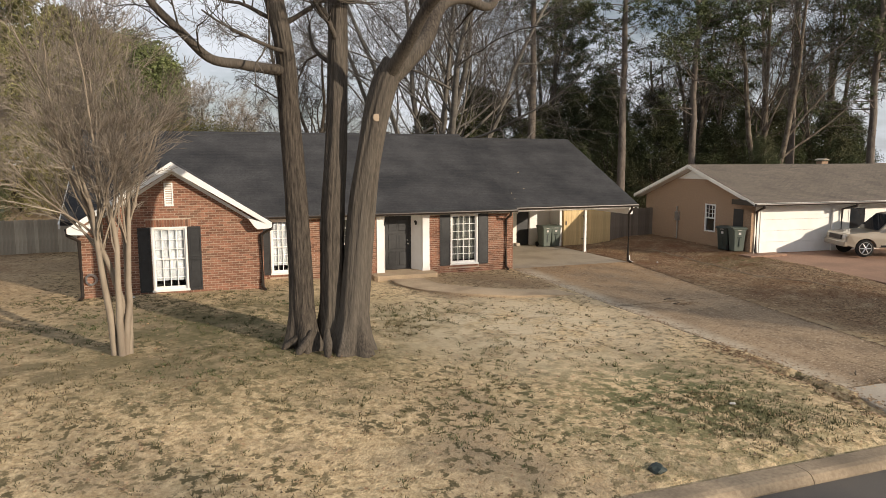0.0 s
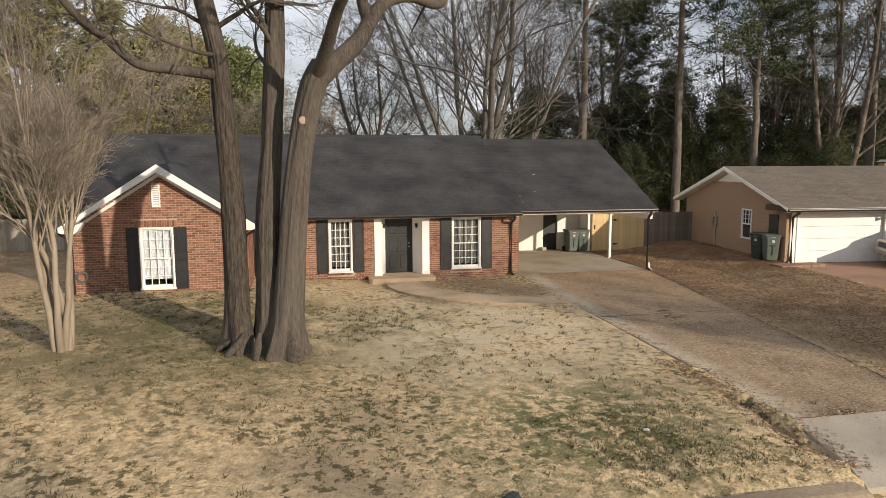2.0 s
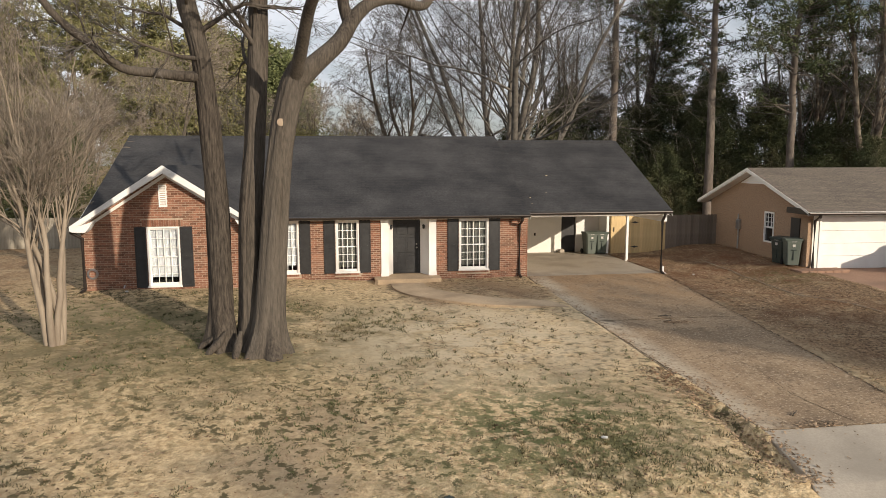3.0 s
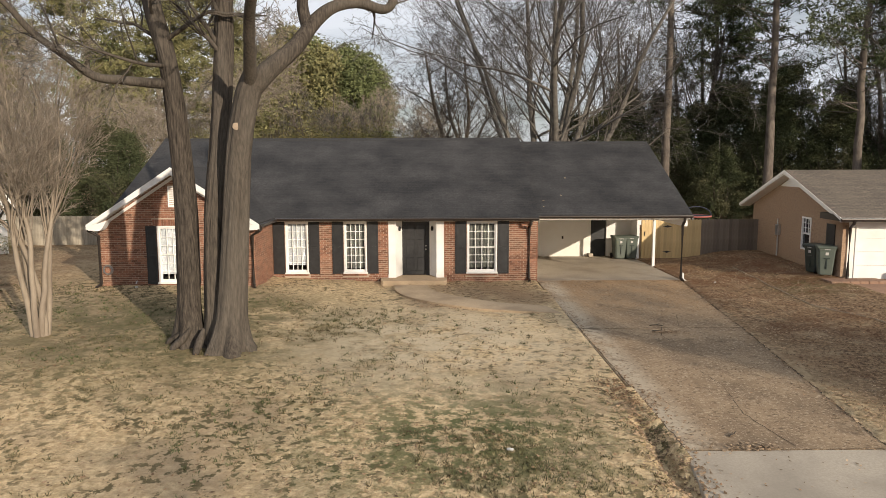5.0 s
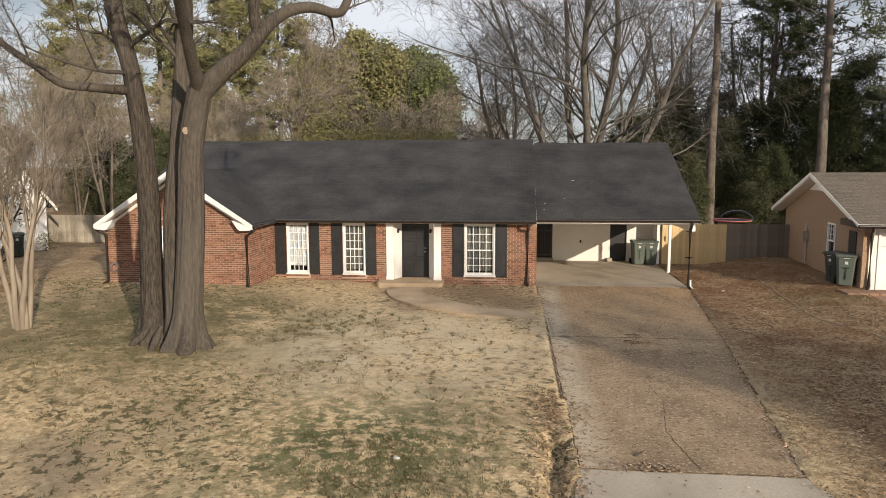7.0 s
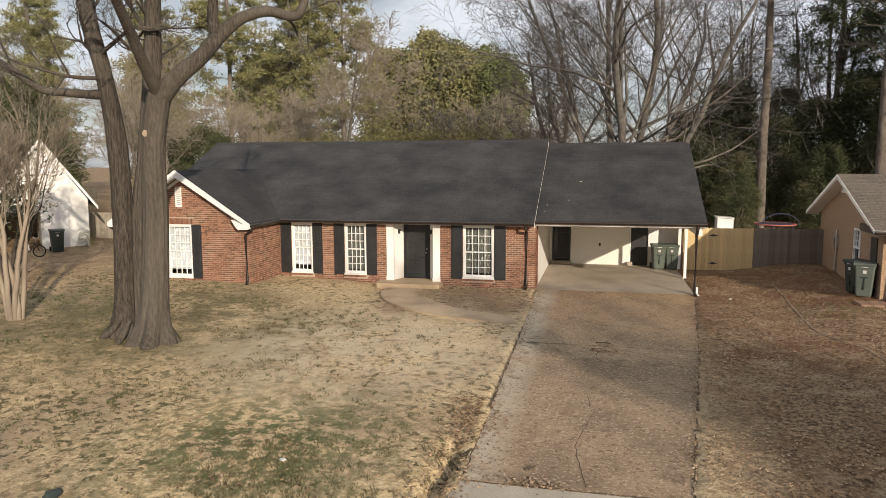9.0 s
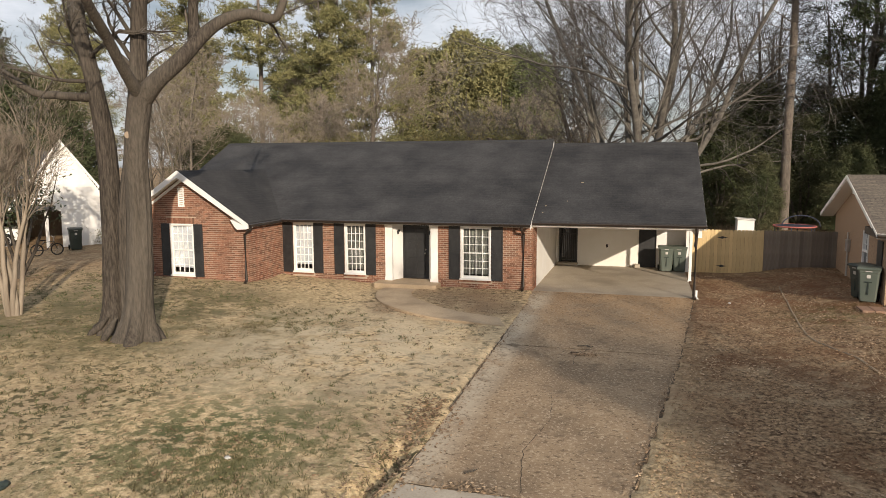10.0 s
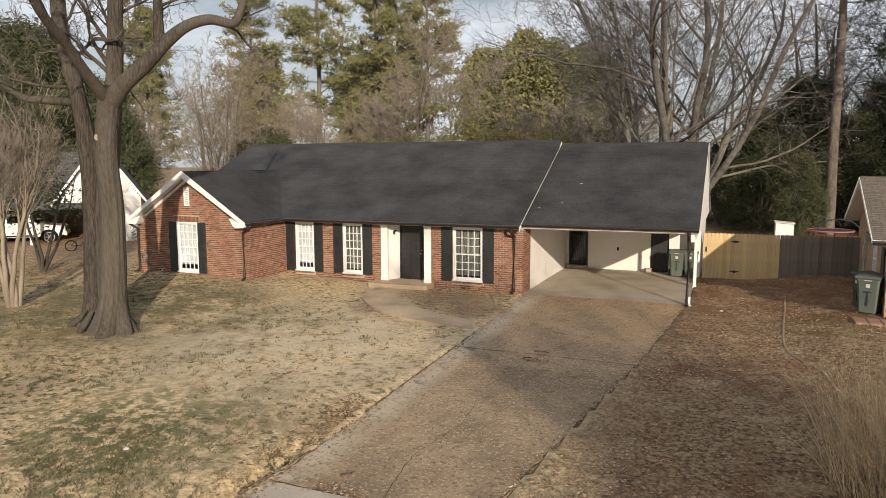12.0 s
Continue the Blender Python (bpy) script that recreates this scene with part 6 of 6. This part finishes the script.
# tall pines
p1 = pine_tree("pine_tree", pine(41, 26, 0.6, 4.0, 9, 0.42, 0.30), on_ground(24.0, 46.6), "tall pine with a long bare trunk and thin crown", NEEDLED)
p2 = pine_tree("pine_tree", pine(42, 24, 0.52, 4.4, 10, 0.40, 0.29), on_ground(29.25, 42.8), "tall pine with dark needles", NEEDLED)
p3 = pine_tree("pine_tree", pine(43, 23, 0.40, 4.4, 11, 0.40, 0.25), on_ground(33.3, 40.2), "tall pine with dark drooping limbs", NEEDLED)
p4 = pine_tree("pine_tree", pine(44, 30, 0.2, 6.0, 9, 0.6, 0.36), on_ground(-18.8, 87.0), "broad tall pine with sunlit yellow-green needles", NEEDLE)
plant(p2, ((42.5, 40.5),))
plant(p3, ((45.2, 36.0, 1.1), (49.0, 39.0, 1.1), (30.5, 55, 0.95)))
plant(p4, ((-24.5, 83.5, 0.95), (-31, 80, 1.05), (-38.5, 76, 0.9), (-27, 95, 1.0), (-47, 66, 0.8), (-38, 58, 0.6)))
# rounded evergreens in the distance
g1 = leafy_tree("evergreen_tree", leafy(51, 27, 6.4, 30000, 0.62, 6, 0.2, 0.2, 0.3, 0.62), on_ground(-10.0, 146.0), "rounded green evergreen in the distance", NEEDLEM, "distant evergreens")
g2 = leafy_tree("evergreen_tree", leafy(58, 27, 5.2, 11000, 0.62, 6, 0.3, 0.2, 0.3, 0.66), on_ground(-27.0, 143.0), "thin olive evergreen with bare lower limbs", NEEDLE, "distant evergreens")
plant(g1, ((-5.5, 139, 0.9), (-18, 150, 1.03), (-50, 128, 1.0)))
plant(g2, ((-20.5, 140, 1.04), (-33, 150, 1.08), (-13.5, 138, 0.92), (-70, 120, 1.0)))
# dark evergreen understorey behind the gate and the next house
u1 = leafy_tree("evergreen_tree", leafy(52, 7.5, 2.5, 26000, 0.21, 6, 0.02, -0.35, 0.13, 0.28, 0.62), on_ground(20.5, 51.0), "dark dense evergreen in the understorey", LEAF, "understorey evergreens")
for x, y, s in ((25.5, 50, 1.0), (28.5, 52.5, 1.15), (32, 48, 1.0), (36, 47, 1.0), (39.5, 45, 0.95), (18, 56, 0.8), (42, 44, 0.95), (46, 46, 1.15), (51, 44, 1.05), (56, 47, 1.1), (24, 57, 1.25), (33, 57, 1.2), (29, 63, 1.3), (39, 60, 1.35), (20.5, 61, 0.9), (46, 54, 1.25), (58, 56, 1.3), (42.5, 57, 1.3), (36, 56, 1.2), (50, 55, 1.3), (31, 52, 1.1),
                (36.0, 36.5, 0.6), (43, 36.5, 0.65), (27.5, 46.0, 0.75), (22.4, 45.5, 0.55), (-11.5, 44.0, 0.8), (-14.5, 47, 1.0), (65, 60, 1.4), (-20, 51, 0.9), (22.7, 53, 1.05)):
    t = copy_thing(u1, pose(*on_ground(x, y), 0, 0, rt.uniform(0, 360)))
    t.scale = (s * rt.uniform(0.85, 1.1), s, s * rt.uniform(0.85, 1.25))
# yellow-green brush behind the roof
h1 = leafy_tree("brush_shrub", leafy(53, 5.6, 3.2, 9000, 0.17, 9, 0.03, 0.3, 0.2), on_ground(-4.0, 56.0), "yellow-green scrubby brush behind the house", BRUSH, "scrub behind the house")
plant(h1, ((0, 57, 1.1), (4, 58, 1.05), (-8, 54, 0.9), (8, 80, 1.0), (2, 70, 1.25), (-5, 72, 1.2), (-12, 60, 1.0), (-17, 57, 0.85), (17, 78, 0.9), (-24, 55, 0.8), (-14, 70, 1.1), (-32, 68, 1.1), (32, 76, 1.0), (-40, 56, 1.0), (-29, 47, 0.7), (-35, 50, 0.75), (6, 90, 1.4)))
# broad-leaved evergreen beside the white house's carport
m1 = leafy_tree("magnolia_tree", leafy(54, 5.6, 1.15, 2600, 0.16, 4, 0.38), on_ground(-6.7, 20.9), "glossy dark-leaved evergreen tree in the side yard", GLOSSY)
plant(u1, ((-24.2, 34.0, 1.7), (-28, 38, 1.7), (-21.5, 38.0, 1.2), (-31, 44, 1.5)))
# unseen pine, evergreens and bare trees added across the street, shading lawn and drive
plant(p1, ((54, -38.5, 0.78),))
plant(g1, ((35.6, -10.9, 0.33), (38.6, -11.6, 0.33)))
plant(b5, ((30, -34, 1.25), (23.5, -18.5, 0.82), (36.8, -13.2, 1.15), (41.5, -17.0, 1.2)))


# ---- dry reed clump by the street ----
reed = thing("pampas_grass", on_ground(21.3, 12.9), "clump of dry tan pampas grass with feathery plumes", "grass clump")
rp = random.Random(9)
rv, rf, pv, pf = [], [], [], []


def ribbon(v, f, pts, wid):
    b = len(v)
    for i, p in enumerate(pts):
        w = wid * (1 - 0.85 * i / (len(pts) - 1))
        d = (pts[min(i + 1, len(pts) - 1)] - pts[max(i - 1, 0)]).normalized()
        s = d.orthogonal().normalized()
        t = d.cross(s)
        for k in range(3):
            a = math.tau * k / 3
            q = p + (s * math.cos(a) + t * math.sin(a)) * w
            v.append((q.x, q.y, q.z))
    for i in range(len(pts) - 1):
        for k in range(3):
            f.append((b + i * 3 + k, b + i * 3 + (k + 1) % 3, b + i * 3 + 3 + (k + 1) % 3, b + i * 3 + 3 + k))


for k in range(750):
    a, rr = rp.uniform(0, math.tau), 0.75 * math.sqrt(rp.random())
    p = Vector((rr * math.cos(a) * 1.2, rr * math.sin(a), -0.05))
    d = Vector((math.cos(a) * rr * 0.5 + rp.gauss(0, 0.14), math.sin(a) * rr * 0.5 + rp.gauss(0, 0.14), 1)).normalized()
    L = rp.uniform(0.8, 1.75)
    pts = [p]
    for i in range(5):
        d = (d + Vector((rp.gauss(0, 0.07), rp.gauss(0, 0.07), -0.05 * i))).normalized()
        pts.append(pts[-1] + d * L / 5)
    ribbon(rv, rf, pts, 0.006)
    if k % 9 == 0:
        for m in range(60):
            t = rp.random()
            q = pts[3].lerp(pts[5], t) + Vector((rp.gauss(0, 0.015), rp.gauss(0, 0.015), 0))
            e = q + (d + Vector((rp.gauss(0, 0.45), rp.gauss(0, 0.45), rp.gauss(0, 0.3)))).normalized() * 0.09
            ribbon(pv, pf, [q, q.lerp(e, 0.5), e], 0.0035)
rawpart("blades", rv, rf, DRYB, reed)
rawpart("plumes", pv, pf, PLUME, reed, False, "pale feathery plumes")
reed.scale = (1.2, 1.2, 1.25)


# ---- turf and litter ----
rg = np.random.default_rng(4)


def scatter(n, x0, x1, y0, y1):
    x, y = rg.uniform(x0, x1, n), rg.uniform(y0, y1, n)
    keep = (x < drive_left(y) - 0.12) | (x > drive_right(y) + 0.12)
    keep &= ~((x > 22.5) & (y < 23.6)) & ~((y > 22.4) & (x > -3.2) & (x < 2.2)) & ~((y > 24.8) & (x > -3.2) & (x < 17.8))
    keep &= y > 8.0
    walkc = (y > 19.75) & (x > 6.7) & (np.hypot(x - 12.3, (y - 24.8) * 1.12) < 5.65) & (np.hypot(x - 12.3, (y - 24.8) * 1.05) > 4.25)
    keep &= ~walkc & ~((x > 6.1) & (x < 8.7) & (y > 24.1))
    return x[keep], y[keep]


def blades_mesh(name, n, region, h0, h1, w, material, label):
    x, y = scatter(n, *region)
    k = len(x)
    patch = np.sin(x * 2.3 + 2 * np.sin(y * 1.1)) * np.cos(y * 1.9 + np.sin(x * 0.7)) * 0.35 + 0.75
    h = rg.uniform(h0, h1, k) * patch
    a = rg.uniform(0, math.tau, k)
    lean = rg.uniform(0.6, 2.0, k)
    z = gz(x, y) - 0.006
    dx, dy = np.cos(a), np.sin(a)
    tri = np.empty((k, 3, 3))
    tri[:, 0] = np.stack([x - dy * w, y + dx * w, z], 1)
    tri[:, 1] = np.stack([x + dy * w, y - dx * w, z], 1)
    tri[:, 2] = np.stack([x + dx * h * lean, y + dy * h * lean, z + h], 1)
    idx = np.arange(k * 3).reshape(k, 3)
    ob = raw(name, tri.reshape(-1, 3).tolist(), idx.tolist(), material)
    return tagged(ob, label, "grass", "", "stuff")


blades_mesh("turf", 110000, (-6, 12.3, 8, 15), 0.010, 0.026, 0.007, BLADE, "short dormant straw turf blades")
blades_mesh("turf", 60000, (-12, 12.3, 15, 25), 0.010, 0.026, 0.009, BLADE, "short dormant turf blades near the house")
blades_mesh("turf", 50000, (15.8, 24, 8, 31), 0.02, 0.05, 0.009, BLADE, "sparse dry turf beyond the drive")


# darker green and brown tufts
tx, ty = scatter(22000, -8, 12.2, 8.1, 23)
# dark tufts massed at (4.6, 18.5) also stand in for a tree's shade
zone = 0.07 + 0.12 * ss(6, 0, tx) + 0.75 * np.exp(-((tx - 9.3) ** 2 + (ty - 9.5) ** 2) / 2.0) + 0.5 * np.exp(-((tx - 4.6) ** 2 / 5 + (ty - 18.5) ** 2 / 5)) + 0.3 * np.exp(-((tx - 6.5) ** 2 / 4 + (ty - 13.0) ** 2 / 3))
tk = ~((tx > 5) & (ty > 20.5)) & (rg.random(len(tx)) < zone)
tx, ty = tx[tk], ty[tk]
tk = np.sin(tx * 0.9 + 1.7 * np.sin(ty * 0.6)) * np.cos(ty * 0.8 + 1.1 * np.sin(tx * 0.5)) + rg.normal(0, 0.5, len(tx)) > -0.25
tx, ty = tx[tk], ty[tk]
bxs, bys = np.repeat(tx, 16), np.repeat(ty, 16)
ta = rg.uniform(0, math.tau, len(bxs))
tr0 = rg.uniform(0.0, 0.13, len(bxs)) * np.repeat(rg.uniform(0.4, 1.7, len(tx)), 16)
bxs, bys = bxs + tr0 * np.cos(ta), bys + tr0 * np.sin(ta)
th = rg.uniform(0.025, 0.06, len(bxs))
tz = gz(bxs, bys) - 0.005
tl = rg.uniform(0.3, 1.1, len(bxs))
t3 = np.empty((len(bxs), 3, 3))
t3[:, 0] = np.stack([bxs - np.sin(ta) * 0.011, bys + np.cos(ta) * 0.011, tz], 1)
t3[:, 1] = np.stack([bxs + np.sin(ta) * 0.011, bys - np.cos(ta) * 0.011, tz], 1)
t3[:, 2] = np.stack([bxs + np.cos(ta) * th * tl, bys + np.sin(ta) * th * tl, tz + th], 1)
TUFT = mat("winter_weed_tufts", (0.17, 0.14, 0.078), (0.12, 0.098, 0.056), 0.9, (0.09, 0.108, 0.046), 0.35, 0.85, rough=0.95, island=0.4)
tagged(raw("tufts", t3.reshape(-1, 3).tolist(), np.arange(len(bxs) * 3).reshape(-1, 3).tolist(), TUFT), "dark green and brown winter weed tufts", "grass", "", "stuff")


def leaves_mesh(name, x, y, size, lift, label):
    k = len(x)
    a, s = rg.uniform(0, math.tau, k), size * rg.uniform(0.5, 1.3, k)
    z = gz(x, y) + lift
    on = (x > drive_left(y)) & (x < drive_right(y)) & (y > 7.8) & (y < 25)
    z = np.where(on, drive_z(y) + 0.008, z)
    c, d = np.cos(a), np.sin(a)
    q = np.empty((k, 4, 3))
    for i, (u, v) in enumerate(((-0.5, 0), (0, -0.32), (0.5, 0), (0, 0.32))):
        q[:, i] = np.stack([x + (c * u - d * v) * s, y + (d * u + c * v) * s, z + rg.uniform(0, 0.6, k) * s * (0.2 + abs(u))], 1)
    ob = raw(name, q.reshape(-1, 3).tolist(), np.arange(k * 4).reshape(k, 4).tolist(), DEADL)
    return tagged(ob, label, "leaves", "", "stuff")


lx, ly = scatter(30000, 16, 24, 9, 30)
leaves_mesh("fallen_leaves", lx, ly, 0.06, 0.02, "brown fallen leaves over the side strip")
lx, ly = scatter(6000, -8, 12.3, 8, 25)
leaves_mesh("fallen_leaves", lx, ly, 0.07, 0.025, "scattered brown leaves on the lawn")
ly = rg.uniform(8, 25, 1500)
lx = np.where(rg.random(1500) < 0.5, drive_left(ly) + rg.exponential(0.18, 1500), drive_right(ly) - rg.exponential(0.12, 1500))
leaves_mesh("fallen_leaves", lx, ly, 0.06, 0.01, "leaves gathered along the drive edges")
lx, ly = rg.uniform(12.4, 17, 500), rg.uniform(8.5, 25, 500)
leaves_mesh("fallen_leaves", lx, ly, 0.05, 0.01, "a few leaves on the drive")
lx, ly = scatter(2600, 7.5, 12.1, 20.2, 24.8)
leaves_mesh("fallen_leaves", lx, ly, 0.055, 0.02, "leaf litter on the bare bed below the wall")
ly = rg.uniform(8.2, 13.5, 1300)
lx = 11.95 + rg.normal(0, 0.22, 1300)
leaves_mesh("fallen_leaves", lx, ly, 0.07, 0.02, "brown leaves and twigs filling the gully by the drive")
lx, ly = 14.6 + rg.normal(0, 0.25, 150), 17.6 + rg.normal(0, 0.08, 150)
leaves_mesh("fallen_leaves", lx, ly, 0.06, 0.015, "leaf drift on the drive joint")
lx, ly = 13.4 + rg.normal(0, 0.25, 120), 10.1 + rg.normal(0, 0.1, 120)
leaves_mesh("fallen_leaves", lx, ly, 0.07, 0.015, "leaf drift at the apron joint")
for x, y, m, lab in ((9.41, 9.94, LAMPG, "crumpled white scrap of paper on the lawn"), (-1.7, 21.9, LAMPG, "white scrap on the ground by the wing"), (18.6, 24.35, LAMPG, "white scrap among the leaf litter"), (6.5, 8.32, BIND, "flat dark meter lid in the lawn")):
    bm = B()
    bmesh.ops.create_icosphere(bm, subdivisions=2, radius=0.055 if m is LAMPG else 0.13)
    for v in bm.verts:
        v.co *= rp.uniform(0.7, 1.25)
        v.co.z *= 0.5
    bmesh.ops.translate(bm, verts=bm.verts, vec=(x, y, gz1(x, y) + 0.03))
    solo("paper_scrap" if m is LAMPG else "meter_lid", bm, m, lab, "litter" if m is LAMPG else "lid")

sb = leafy_tree("small_shrub", leafy(57, 0.75, 0.35, 500, 0.07, 5, 0.25), on_ground(-10.75, 29.75), "small grey-green shrub against the white wall", BRUSH)

# low edging of the bed beside the next house, and sticks on the drive joint
edge_line = [Vector((x, y, gz1(x, y) + 0.004)) for x, y in spline([(20.6, 27.5), (20.3, 23.6), (20.15, 20.8), (20.4, 19.3), (20.75, 18.4), (20.9, 17.3)], 8)]
solo("bed_edging", tube(B(), edge_line, 0.026, 6), KERBC, "low weathered concrete edging beside the red soil", "edging", "structure")
for x, y, a, L in ((14.45, 18.35, 20, 0.34), (14.6, 18.3, -35, 0.2), (14.3, 17.7, 5, 0.26), (13.35, 10.6, 40, 0.25)):
    d = Vector((math.cos(radians(a)), math.sin(radians(a)), 0)) * L / 2
    n = Vector((-d.y, d.x, 0)) * 0.25
    c = Vector((x, y, float(drive_z(y)) + 0.022))
    bm = tube(B(), [c - d, c - d * 0.2 + n * 0.4, c + d * 0.4, c + d + Vector((0, 0, 0.03))], [0.014, 0.012, 0.009, 0.005], 6)
    tube(bm, [c + d * 0.2, c + d * 0.5 + n, c + d * 0.7 + n * 1.8], [0.008, 0.006, 0.003], 5)
    solo("stick", bm, BARK, "small fallen forked twig lying on the drive", "twig")

# pale dry leaves stuck on the carport roof
for x, y, r in ((13.55, 27.55, 0.034), (13.15, 26.2, 0.018), (12.4, 25.85, 0.026), (12.35, 25.4, 0.016)):
    bm = B()
    bmesh.ops.create_icosphere(bm, subdivisions=2, radius=r)
    for v in bm.verts:
        v.co.x *= 1.5 * rp.uniform(0.8, 1.2)
        v.co.z *= 0.35 * rp.uniform(0.7, 1.3)
    bmesh.ops.translate(bm, verts=bm.verts, vec=(x, y, 3.19 + (y - 24.85) * 0.4807 + 0.008))
    solo("dry_leaf", bm, PLUME, "pale curled dry leaf on the charcoal carport roof", "leaf")
